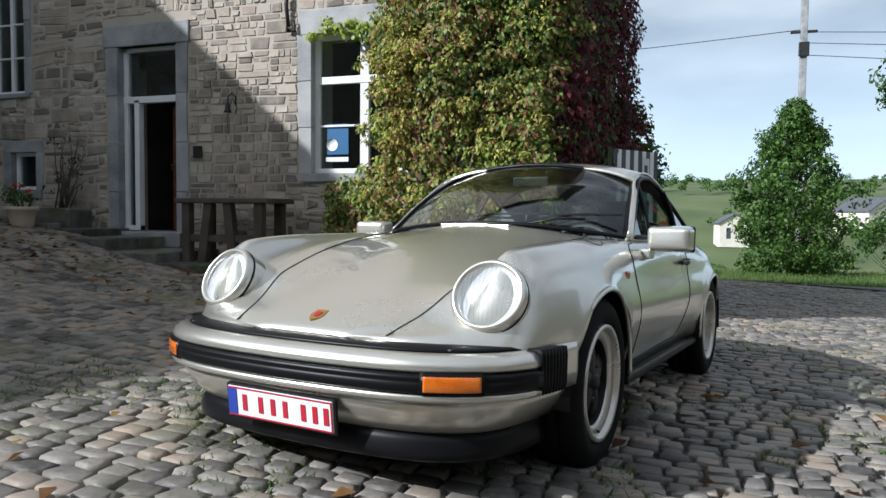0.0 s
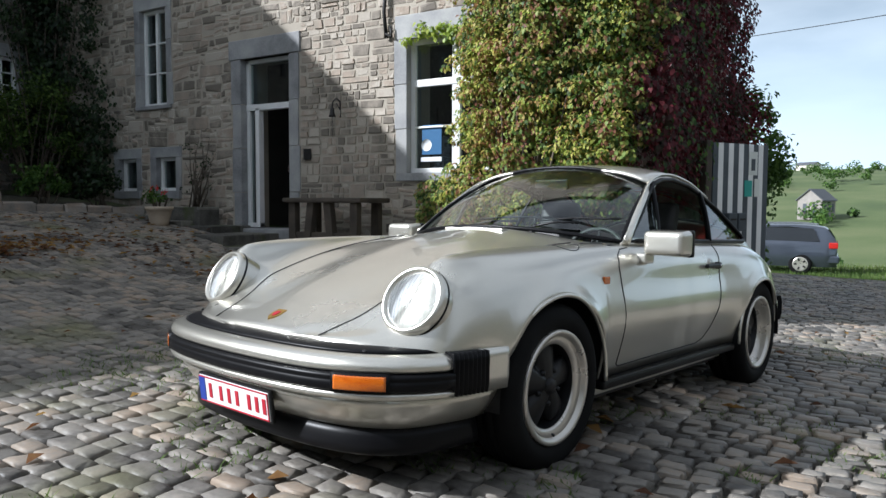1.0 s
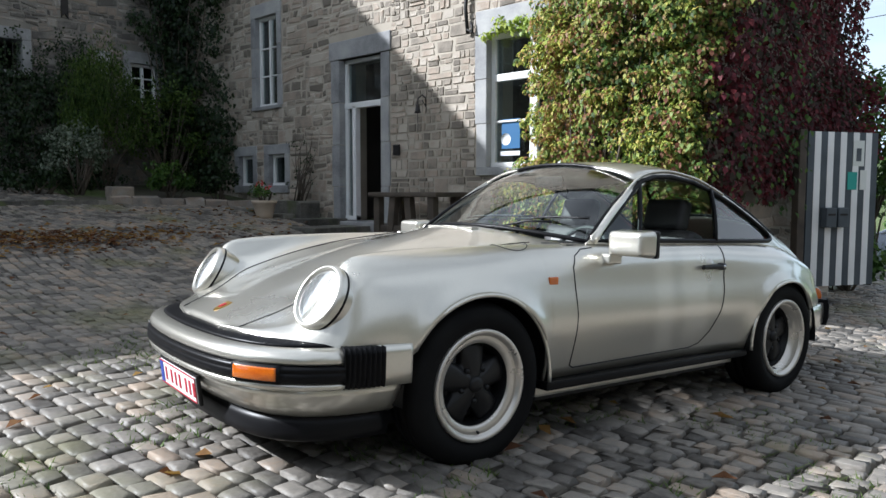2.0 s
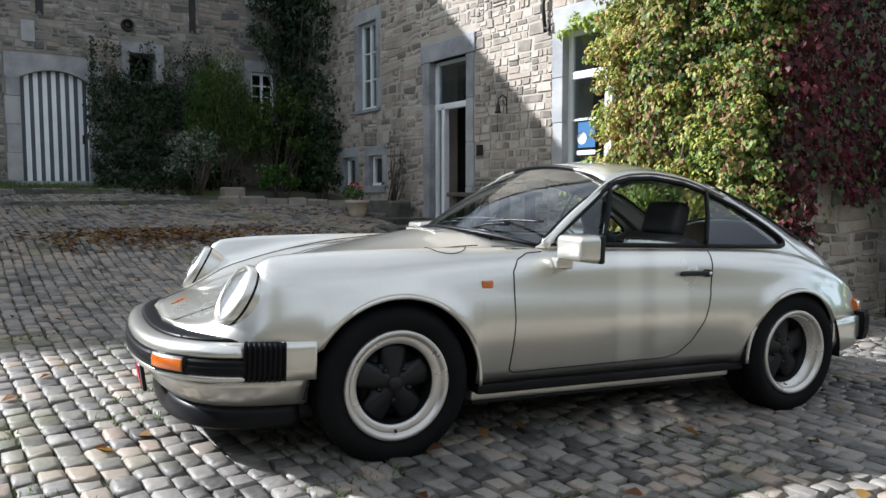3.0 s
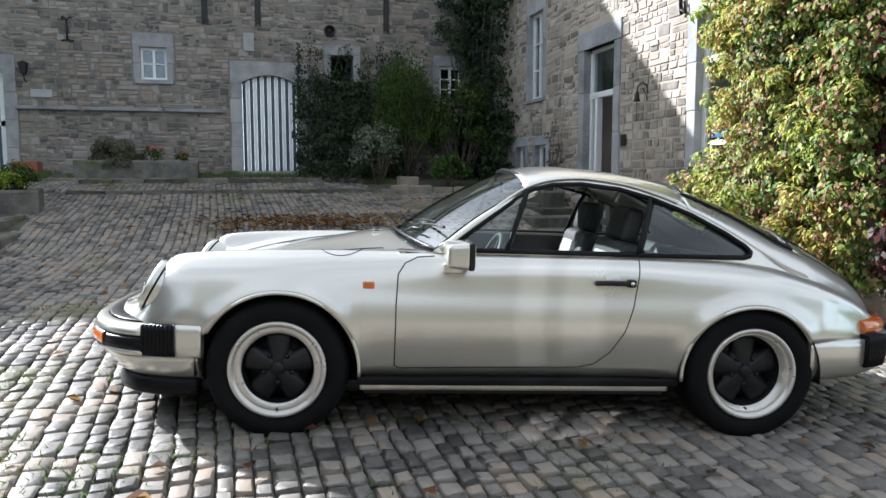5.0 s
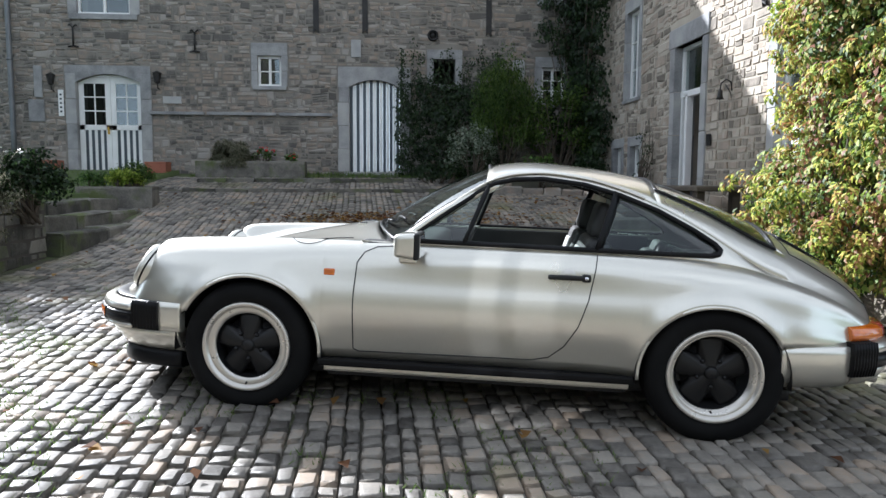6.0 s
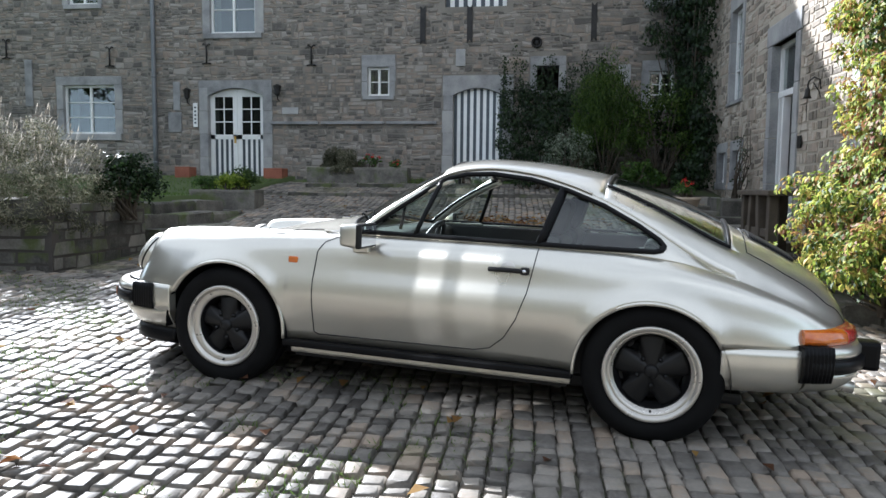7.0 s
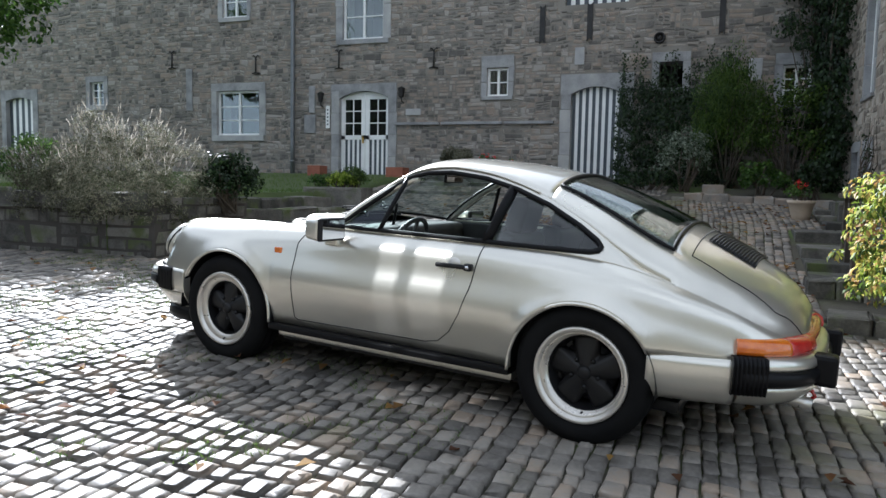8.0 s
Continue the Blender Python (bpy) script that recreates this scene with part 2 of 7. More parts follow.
M_MOSSY = material("mossy_old_stone", [(0.05, 0.048, 0.042), (0.12, 0.113, 0.10), (0.21, 0.197, 0.172)], 0.92, 0, 5.0, 40, 1.0, vary=0.6, dist=0.014, patch=((0.09, 0.11, 0.04), 3.0, 0.52, 0.68))
M_WHITE = material("white_paint", [(0.70, 0.70, 0.69), (0.82, 0.82, 0.80)], 0.45, 0, 4, 90, 0.08)
M_DARKGREY = material("slate_grey_paint", [(0.035, 0.045, 0.055), (0.07, 0.085, 0.10)], 0.5, 0, 4, 90, 0.1)
M_PANE = glass("window_glass", (0.75, 0.82, 0.82))
# dark colour stands in for unlit rooms; also backs the garden wall joints
M_DARKFILL = material("dark_backing", [(0.05, 0.045, 0.04), (0.09, 0.08, 0.07)], 0.9, 0, 2, 20, 0.1)
M_IRON = material("black_iron", [(0.015, 0.015, 0.016), (0.045, 0.042, 0.04)], 0.55, 0.6, 8, 90, 0.3)
M_ZINC = material("zinc_pipe", [(0.12, 0.13, 0.14), (0.22, 0.23, 0.24)], 0.5, 0.5, 3, 60, 0.1)
M_ROOF = material("slate_roof", [(0.05, 0.055, 0.065), (0.11, 0.115, 0.125)], 0.6, 0, 3, 40, 0.4, vary=0.3, by="island")
M_GRASS = material("grass_blades", [(0.05, 0.10, 0.02), (0.10, 0.17, 0.035), (0.17, 0.21, 0.06)], 0.8, 0, 0.4, 8, 0.2, vary=0.4, by="island", leafy=True)
M_FIELD = material("meadow_ground", [(0.035, 0.06, 0.016), (0.075, 0.105, 0.032), (0.13, 0.145, 0.06)], 0.95, 0, 0.05, 3.0, 0.5, dist=0.05)
M_ASPHALT = material("asphalt", [(0.055, 0.057, 0.062), (0.10, 0.102, 0.108)], 0.8, 0, 0.8, 130, 0.5, dist=0.004)
M_BROWNWOOD = material("red_brown_wood", [(0.13, 0.035, 0.018), (0.26, 0.08, 0.04)], 0.4, 0, 3, 60, 0.2)
M_OLDWOOD = material("weathered_oak", [(0.035, 0.028, 0.022), (0.10, 0.08, 0.06)], 0.8, 0, 6, 70, 0.5)
M_TERRA = material("terracotta", [(0.22, 0.07, 0.045), (0.34, 0.13, 0.08)], 0.85, 0, 5, 60, 0.25)
M_PALEPOT = material("pale_terracotta", [(0.40, 0.32, 0.24), (0.55, 0.46, 0.36)], 0.85, 0, 5, 60, 0.25)
M_BARK = material("bark", [(0.05, 0.04, 0.03), (0.13, 0.105, 0.08)], 0.9, 0, 8, 60, 0.8)

# ---- ground ----
_gy = smooth_table((-60, -2.0), (-6, -0.066), (-1.5, 0.062), (0.8, 0.171), (1.7, 0.225), (3.9, 0.44), (5.15, 0.68), (6.7, 0.86), (8.0, 1.06), (9.5, 1.22), (10.5, 1.32), (40, 1.6))
_far = smooth_table((16, 0.0), (26, -0.02), (40, -2.2), (90, -9.0), (160, -3.0), (300, 12.0), (520, 24.0), (900, 30.0))


def ground_z(x, y):
    k = max(0.0, min(1.0, (4 - y) / 2.5))
    z = _gy(y) - 0.03 * k * max(-4.0, min(x, 8.0))
    if x > 9:
        s = min(1.0, (x - 9) / 5)
        z = z * (1 - s) + s * (-0.22)
        z -= 0.8 * min(1.0, max(0.0, (x - 11) / 8))
    r = math.hypot(max(0, x - 0), min(0, y + 10) if y < -10 else 0)
    if r > 16 and (x > 9 or y < -10):
        z += _far(r)
    return z


def sheet(xs, ys, zf):
    V = [(x, y, zf(x, y)) for x in xs for y in ys]
    return V, grid_faces(len(xs), len(ys))


def spread(a, b, near0, near1, step, grow=1.25):
    q = list(np.arange(near0, near1 + 1e-6, step))
    d, x = step, near1
    while x < b:
        d *= grow; x += d; q.append(min(x, b))
    d, x = step, near0
    while x > a:
        d *= grow; x -= d; q.insert(0, max(x, a))
    return q


gV, gF = sheet(spread(-900, 900, -8, 16, 0.5), spread(-900, 900, -6, 11, 0.5), lambda x, y: ground_z(x, y) - 0.022)
me_g = mesh_from("ground", gV, gF, True)
me_g.materials.append(M_EARTH); me_g.materials.append(M_FIELD)
for p in me_g.polygons:
    p.material_index = 1 if (p.center.x > 13.9 + 0.36 * (p.center.y + 4) or abs(p.center.y) > 13 or p.center.x < -9) else 0
ground = tagged(new("ground", me_g), "sloping ground of earth and meadow under the yard", "ground", kind="structure")

rV, rF = [], []
for i in range(41):
    y = -34 + i * 1.3
    for dx in (0, 1.3, 2.6, 3.9):
        x = 10.4 + dx + 0.36 * (y + 4)
        rV.append((x, y, ground_z(x, y) + 0.012))
road = tagged(obj("road", mesh_from("road", rV, grid_faces(41, 4), True), M_ASPHALT), "grey asphalt lane beside the cobbled yard", "road", kind="structure")

# ---- walls ----
def wall_mesh(u0, u1, z0, z1, holes, thick):
    """A wall sheet of real thickness with openings cut through it; u along, w out."""
    us = sorted({u0, u1, *[h[0] for h in holes], *[h[1] for h in holes]})
    zs = sorted({z0, z1, *[h[2] for h in holes], *[h[3] for h in holes]})
    solid = {}
    for i in range(len(us) - 1):
        for j in range(len(zs) - 1):
            cu, cz = (us[i] + us[i + 1]) / 2, (zs[j] + zs[j + 1]) / 2
            solid[i, j] = not any(h[0] < cu < h[1] and h[2] < cz < h[3] for h in holes)
    V, Fc, ix = [], [], {}

    def vi(i, j, k):
        if (i, j, k) not in ix:
            ix[i, j, k] = len(V); V.append((us[i], zs[j], -thick if k else 0.0))
        return ix[i, j, k]
    for (i, j), s in solid.items():
        if not s:
            continue
        Fc.append((vi(i, j, 0), vi(i + 1, j, 0), vi(i + 1, j + 1, 0), vi(i, j + 1, 0)))
        Fc.append((vi(i, j, 1), vi(i, j + 1, 1), vi(i + 1, j + 1, 1), vi(i + 1, j, 1)))
        for di, dj, a, b in ((-1, 0, (i, j), (i, j + 1)), (1, 0, (i + 1, j + 1), (i + 1, j)), (0, -1, (i + 1, j), (i, j)), (0, 1, (i, j + 1), (i + 1, j + 1))):
            if not solid.get((i + di, j + dj), False):
                Fc.append((vi(*a, 0), vi(*b, 0), vi(*b, 1), vi(*a, 1)))
    return V, Fc


def frame_to(origin, along, out):
    """u along, v up, w out, as a matrix from wall to world."""
    a, o = Vector(along).normalized(), Vector(out).normalized()
    m = Matrix((a, Vector((0, 0, 1)), o)).transposed().to_4x4()
    m.translation = Vector(origin)
    return m


def courses(u0, u1, z0, z1, holes, rng, hmin, hmax, wmin, wmax, gap):
    """Rubble courses round the openings, as rectangles."""
    out, z = [], z0
    while z < z1 - 0.03:
        h = min(rng.uniform(hmin, hmax) * rng.choice((1.0, 1.8, 2.4, 3.0)), z1 - z)
        for e_ in sorted(q for r in holes for q in r[2:4]):
            if z + 0.045 < e_ < z + h:
                h = e_ - z
                break
        cuts = sorted((a - 0.004, b + 0.004) for a, b, c, d in holes if c < z + h - 0.012 and d > z + 0.012)
        u, spans = u0, []
        for a, b in cuts:
            if a > u:
                spans.append((u, min(a, u1)))
            u = max(u, b)
        if u < u1:
            spans.append((u, u1))
        for a, b in spans:
            p = a
            while p < b - 0.02:
                w = rng.uniform(wmin, wmax) * (1 if h < hmax else rng.uniform(1.0, 2.2))
                if b - (p + w) < wmin:
                    w = b - p
                n = max(1, int(h / rng.uniform(hmin, hmax) + 0.4))
                if n == 1 and h > 1.5 * hmax:
                    n = 2
                lay = [0.0] + sorted((i + rng.uniform(-0.25, 0.25)) / n for i in range(1, n)) + [1.0]
                for f0, f1 in zip(lay, lay[1:]):
                    q, cut = p, [p]
                    while n > 1 and p + w - cut[-1] > 1.6 * wmin and rng.random() < 0.55:
                        cut.append(cut[-1] + rng.uniform(0.35, 0.65) * (p + w - cut[-1]))
                    cut.append(p + w)
                    for c0, c1 in zip(cut, cut[1:]):
                        out.append((c0 + gap, c1 - gap, z + h * f0 + gap * rng.uniform(0.5, 1.5), z + h * f1 - gap * rng.uniform(0.5, 1.5)))
                p += w
        z += h
    return out


def stone_face(parent, rects, m, mat, mat_piece, near, rng, name="stone"):
    """The stones near the yard's middle are pieces of their own, the rest one mesh."""
    sel = [r for r in rects if near(r)][:290]
    ids = {id(r) for r in sel}
    rest = [r for r in rects if id(r) not in ids]
    V, Fc = blocks(rest, 0.05, rng, 0.019, 0.013, 0.014, 0.04)
    tagged(obj("rubble_stones", mesh_from("rubble_stones", V, Fc), mat, parent, "uneven coursed rubble stones"), kind="stuff")
    return sel, rng


PIECES = []          # small separate stones, made at the end


def box_on(m, u0, u1, v0, v1, w0, w1, bev=0.008):
    bm = bmesh.new()
    box(bm, u0, u1, v0, v1, w0, w1, bev)
    bmesh.ops.transform(bm, matrix=m, verts=bm.verts)
    return bm


BACK = frame_to((0, 10.04, 0), (1, 0, 0), (0, -1, 0))
HOUSE = frame_to((3.65, 0, 0), (0, -1, 0), (-1, 0, 0))      # u = -y
B_TOP, H_TOP = 7.70, 8.3
# openings: u0, u1, v0, v1
GATE = (-1.17, -0.15, 1.32, 3.13)
DOUBLE = (-6.46, -5.22, 1.24, 3.17)
SMALLW = (-2.96, -2.49, 2.97, 3.56)
LEFTW = (-9.80, -8.58, 2.20, 3.25)
UPW = (-6.38, -5.37, 4.28, 5.75)
UPW2 = (-9.62, -8.92, 4.94, 5.7)
TINYW = (-13.78, -13.32, 2.98, 3.58)
LDOOR = (-16.8, -15.8, 1.32, 3.25)
IVYW = (0.52, 0.97, 3.05, 3.55)
CORNERW = (2.72, 3.2, 2.72, 3.42)
UPB = (2.70, 3.15, 4.72, 5.5)
UPB2 = (-1.35, -0.1, 4.72, 5.9)
back_holes = [GATE, DOUBLE, SMALLW, LEFTW, UPW, UPW2, TINYW, LDOOR, IVYW, CORNERW, UPB, UPB2]
HDOOR = (-5.43, -4.56, 0.72, 3.0)
HWIN = (-2.76, -1.55, 1.42, 2.97)
HTALL = (-7.52, -6.93, 2.50, 3.92)
CEL1 = (-8.08, -7.65, 1.24, 1.74)
CEL2 = (-7.20, -6.76, 1.24, 1.74)
house_holes = [HDOOR, HWIN, HTALL, CEL1, CEL2]


def grow(h, a, b=None, c=None, d=None):
    b = a if b is None else b
    return (h[0] - a, h[1] + a, h[2] - (c or 0), h[3] + (b if d is None else d))


rng = random.Random(4)
wall_back = tagged(obj("wall_back", mesh_from("wall_back", *wall_mesh(-22, 4.2, -0.5, B_TOP, back_holes, 0.55)), M_MORTAR, m=BACK), "long grey rubble stone farm wing with painted openings", "wall", kind="structure")
surr = [grow(GATE, 0.22, 0.24), grow(DOUBLE, 0.20, 0.16), grow(SMALLW, 0.13, 0.26, 0.08), grow(LEFTW, 0.17, 0.19, 0.14), grow(UPW, 0.18, 0.2, 0.1), grow(UPW2, 0.12, 0.12, 0.1), grow(TINYW, 0.15, 0.15, 0.12), grow(LDOOR, 0.18, 0.2), grow(IVYW, 0.14, 0.2, 0.1), grow(CORNERW, 0.14, 0.2, 0.1), grow(UPB, 0.1, 0.1, 0.1), grow(UPB2, 0.12, 0.1, 0.1)]
r_back = courses(-21, 3.7, 0.8, B_TOP, surr, rng, 0.045, 0.12, 0.08, 0.24, 0.0055)
sel_b, _ = stone_face(wall_back, r_back, BACK, M_RUBBLE, M_RUBBLE_PIECE, lambda r: -2.4 < r[0] < 1.6 and 3.15 < r[2] < 4.6 or -4.9 < r[0] < -3.1 and 2.5 < r[2] < 3.6, rng)
PIECES.append((wall_back, sel_b, M_RUBBLE_PIECE, 11))

wall_house = tagged(obj("wall_house", mesh_from("wall_house", *wall_mesh(-10.2, -0.15, -0.5, H_TOP, house_holes, 0.5)), M_MORTAR_PALE, m=HOUSE), "pale rubble limestone farmhouse front, half in sun", "wall", kind="structure")
surr_h = [(HDOOR[0] - 0.17, HDOOR[1] + 0.17, 0.3, 3.0), (-5.64, -4.38, 3.0, 3.26), grow(HWIN, 0.16, 0.27, 0.1), grow(HTALL, 0.13, 0.2, 0.06), grow(CEL1, 0.10, 0.16, 0.12), grow(CEL2, 0.13, 0.16, 0.12)]
r_house = courses(-9.9, -0.17, 0.0, H_TOP, surr_h, rng, 0.06, 0.145, 0.085, 0.25, 0.006)
sel_h, _ = stone_face(wall_house, r_house, HOUSE, M_PALE, M_PALE_PIECE, lambda r: -4.4 < r[0] < -2.9 and 0.9 < r[2] < 3.7, rng)
PIECES.append((wall_house, sel_h, M_PALE_PIECE, 12))

# house end wall, round the corner, and added unseen walls that close the place
S_A, S_B = Vector((3.65, 0.15, 0)), Vector((6.25, -0.22, 0))
SOUTH = frame_to(S_A, S_B - S_A, Vector((-0.141, -0.99, 0)))
wall_south = tagged(obj("wall_south", mesh_from("wall_south", *wall_mesh(0.0, (S_B - S_A).length, -0.6, H_TOP, [], 0.45)), M_MORTAR_PALE, m=SOUTH), "farmhouse end wall under red creeper", "wall", kind="structure")
EAST = frame_to(S_B, (0.12, 1, 0), (1, -0.12, 0))
wall_east = tagged(obj("wall_east", mesh_from("wall_east", *wall_mesh(0.46, 10.0, -0.6, H_TOP, [], 0.4)), M_MORTAR_PALE, m=EAST), "plain pale farmhouse rear wall", "wall", kind="structure")
YARD = frame_to((-13.0, -9.6, 0), (1, 0, 0), (0, 1, 0))
# hole in the unseen wall that shapes the added lamp's glint
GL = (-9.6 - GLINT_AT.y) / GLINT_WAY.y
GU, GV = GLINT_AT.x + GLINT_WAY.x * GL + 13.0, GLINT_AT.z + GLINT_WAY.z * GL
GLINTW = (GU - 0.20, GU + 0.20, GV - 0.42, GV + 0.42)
# out of view; dark stone keeps bounce and bright reflections down
wall_yard = tagged(obj("wall_yard", mesh_from("wall_yard", *wall_mesh(0.0, 25.0, -1.2, 9.8, [GLINTW, (0.0, GU - 1.7, 3.6, 9.8), (GU + 1.7, 25.0, 3.6, 9.8)], 0.10)), M_MOSSY, m=YARD), "unseen dark wall added to cut sky light and bounce", "wall", kind="structure")

# added out of view to block low sky light from the west
WEST = frame_to((-13.4, -9.4, 0), (0, 1, 0), (1, 0, 0))
wall_west = tagged(obj("wall_west", mesh_from("wall_west", *wall_mesh(0.0, 12.0, -1.2, 6.0, [], 0.3)), M_MOSSY, m=WEST), "unseen dark wall added to cut sky light and bounce", "wall", kind="structure")
r_south = courses(0.02, (S_B - S_A).length - 0.02, -0.3, 2.2, [], rng, 0.06, 0.14, 0.09, 0.28, 0.006)
stone_face(wall_south, r_south, SOUTH, M_PALE, M_PALE_PIECE, lambda r: False, rng)

# roofs
def roof(name, quad, thick, label):
    a, b, c, d = [Vector(q) for q in quad]
    n = (b - a).cross(d - a).normalized()
    V = [a, b, c, d] + [q - n * thick for q in (a, b, c, d)]
    Fc = [(0, 1, 2, 3), (7, 6, 5, 4), (0, 4, 5, 1), (1, 5, 6, 2), (2, 6, 7, 3), (3, 7, 4, 0)]
    return tagged(obj(name, mesh_from(name, V, Fc), M_ROOF), label, "roof", kind="structure")


roof("roof_back", [(-22.2, 9.72, 7.75), (3.9, 9.72, 7.75), (3.9, 14.5, 9.4), (-22.2, 14.5, 9.4)], 0.12, "grey slate roof of the long wing")
roof("roof_house", [(3.4, -0.3, 8.35), (6.6, -0.6, 9.8), (6.6, 10.3, 9.8), (3.4, 10.3, 8.35)], 0.12, "grey slate roof of the farmhouse")

# ---- the sports car ----
M_PAINT = bpy.data.materials.new("champagne_metallic_paint")
n_, l_, b_ = link_nodes(M_PAINT)
b_.inputs["Base Color"].default_value = (0.50, 0.475, 0.42, 1)
b_.inputs["Metallic"].default_value = 0.78
b_.inputs["Roughness"].default_value = 0.36
b_.inputs["Coat Weight"].default_value = 1.0
b_.inputs["Coat Roughness"].default_value = 0.02
fl = n_.new("ShaderNodeTexNoise"); fl.inputs["Scale"].default_value = 900; fl.inputs["Detail"].default_value = 2
dust = n_.new("ShaderNodeTexNoise"); dust.inputs["Scale"].default_value = 2.2; dust.inputs["Detail"].default_value = 6
tc = n_.new("ShaderNodeTexCoord")
l_.new(tc.outputs["Object"], fl.inputs["Vector"]); l_.new(tc.outputs["Object"], dust.inputs["Vector"])
rp = n_.new("ShaderNodeValToRGB"); l_.new(fl.outputs[0], rp.inputs[0])
rp.color_ramp.elements[0].position, rp.color_ramp.elements[0].color = 0.3, (0.575, 0.552, 0.485, 1)
rp.color_ramp.elements[1].position, rp.color_ramp.elements[1].color = 0.7, (0.80, 0.770, 0.685, 1)
l_.new(rp.outputs[0], b_.inputs["Base Color"])
rm = n_.new("ShaderNodeMapRange"); rm.inputs[3].default_value, rm.inputs[4].default_value = 0.25, 0.32
l_.new(dust.outputs[0], rm.inputs[0]); l_.new(rm.outputs[0], b_.inputs["Roughness"])
M_RUBBER = plain("black_rubber", (0.006, 0.006, 0.007), 0.36, spec=0.16)
M_TYRE = material("tyre_rubber", [(0.004, 0.004, 0.0045), (0.010, 0.010, 0.010)], 0.75, 0, 8, 90, 0.3, dist=0.003, spec=0.12)
M_ALU = material("polished_aluminium", [(0.56, 0.53, 0.48), (0.70, 0.665, 0.61)], 0.30, 0.70, 3, 14, 0.0)
M_SATIN = plain("satin_black_paint", (0.008, 0.008, 0.009), 0.42, spec=0.35)
M_CHROME = plain("chrome", (0.72, 0.72, 0.72), 0.12, 1.0, bump=0.02)
M_AMBER = material("amber_lens", [(0.50, 0.09, 0.004), (0.72, 0.19, 0.010)], 0.18, 0, 20, 120, 0.5, coat=1.0, dist=0.004)
M_REDLENS = material("red_lens", [(0.35, 0.012, 0.012), (0.55, 0.03, 0.02)], 0.18, 0, 20, 120, 0.5, coat=1.0, dist=0.004)
M_CARGLASS = glass("car_glass", (0.80, 0.90, 0.86))
M_LENS = glass("lamp_glass", (0.97, 0.98, 0.98))
# near-white and barely metallic: reflected brightness is put into the colour
M_REFLECT = plain("lamp_reflector", (0.88, 0.885, 0.89), 0.30, 0.10, bump=0.9, fine=60)
M_LEATHER = material("black_leather", [(0.012, 0.012, 0.013), (0.032, 0.031, 0.03)], 0.55, 0, 6, 140, 0.25, dist=0.002)
M_GREYCLOTH = material("light_grey_cloth", [(0.33, 0.33, 0.33), (0.48, 0.48, 0.47)], 0.85, 0, 8, 200, 0.3, dist=0.002)
M_MIRROR = plain("mirror", (0.88, 0.88, 0.88), 0.02, 1.0, bump=0.0)
# dark colour stands in for the shade inside panel gaps
M_GAPDARK = plain("gap_dark", (0.02, 0.02, 0.02), 0.8)
M_PLATE = plain("white_plate", (0.78, 0.78, 0.78), 0.35)
M_PLATERED = plain("dark_red_print", (0.42, 0.012, 0.03), 0.4)
M_BLUE = plain("blue_print", (0.02, 0.05, 0.30), 0.4)
M_GOLD = plain("gold_enamel", (0.55, 0.34, 0.08), 0.3, 0.8)

CAR_M = pose(0.259, -0.411, 0.014, 0, 1.953, -9.45)
car = thing("sports_car", CAR_M, "silver champagne classic rear-engined coupe with black trim parked on cobbles", "car")
WF, WR = (-1.136, 0.312), (1.136, 0.312)
ARC_F, ARC_R = (-1.13, 0.308, 0.368), (1.125, 0.300, 0.349)      # centre and radius of the wheel arches

c_ymax = smooth_table((-1.975, 0.24), (-1.955, 0.38), (-1.90, 0.56), (-1.80, 0.685), (-1.68, 0.738), (-1.5, 0.778), (-1.13, 0.805), (-0.7, 0.79), (0, 0.785), (0.5, 0.79), (0.9, 0.82), (1.12, 0.832), (1.5, 0.785), (1.75, 0.705), (1.95, 0.605), (2.05, 0.50), (2.10, 0.38))
c_zs = smooth_table((-1.975, 0.535), (-1.9, 0.545), (-1.82, 0.565), (-1.765, 0.62), (-1.70, 0.735), (-1.655, 0.80), (-1.6, 0.825), (-1.32, 0.848), (-0.95, 0.86), (-0.4, 0.862), (0.4, 0.862), (0.9, 0.858), (1.2, 0.835), (1.5, 0.765), (1.75, 0.68), (1.95, 0.59), (2.1, 0.53))
c_yc = smooth_table((-1.975, 0.20), (-1.955, 0.30), (-1.90, 0.46), (-1.80, 0.553), (-1.68, 0.582), (-1.3, 0.600), (-0.8, 0.635), (-0.4, 0.665), (0, 0.68), (0.7, 0.685), (1.1, 0.69), (1.5, 0.66), (1.8, 0.60), (1.98, 0.50), (2.1, 0.30))
c_zv = smooth_table((-1.975, 0.535), (-1.9, 0.560), (-1.8, 0.588), (-1.6, 0.66), (-1.2, 0.775), (-0.9, 0.83), (-0.6, 0.865), (0, 0.87), (1.3, 0.86), (1.5, 0.86), (1.7, 0.795), (1.95, 0.67), (2.06, 0.58), (2.1, 0.53))
c_z0 = smooth_table((-1.975, 0.535), (-1.9, 0.572), (-1.8, 0.615), (-1.6, 0.695), (-1.2, 0.815), (-0.9, 0.88), (-0.62, 0.925), (0, 0.93), (1.3, 1.06), (1.5, 0.985), (1.7, 0.90), (1.95, 0.765), (2.06, 0.65), (2.1, 0.535))


def c_low(x):
    for ax, az, ar in (ARC_F, ARC_R):
        if abs(x - ax) < ar:
            z = az + math.sqrt(ar**2 - (x - ax)**2)
            return max(z, 0.475) if (x < ARC_F[0] or x > ARC_R[0]) else max(z, 0.285)
    return 0.475 if (x < ARC_F[0] or x > ARC_R[0]) else 0.285


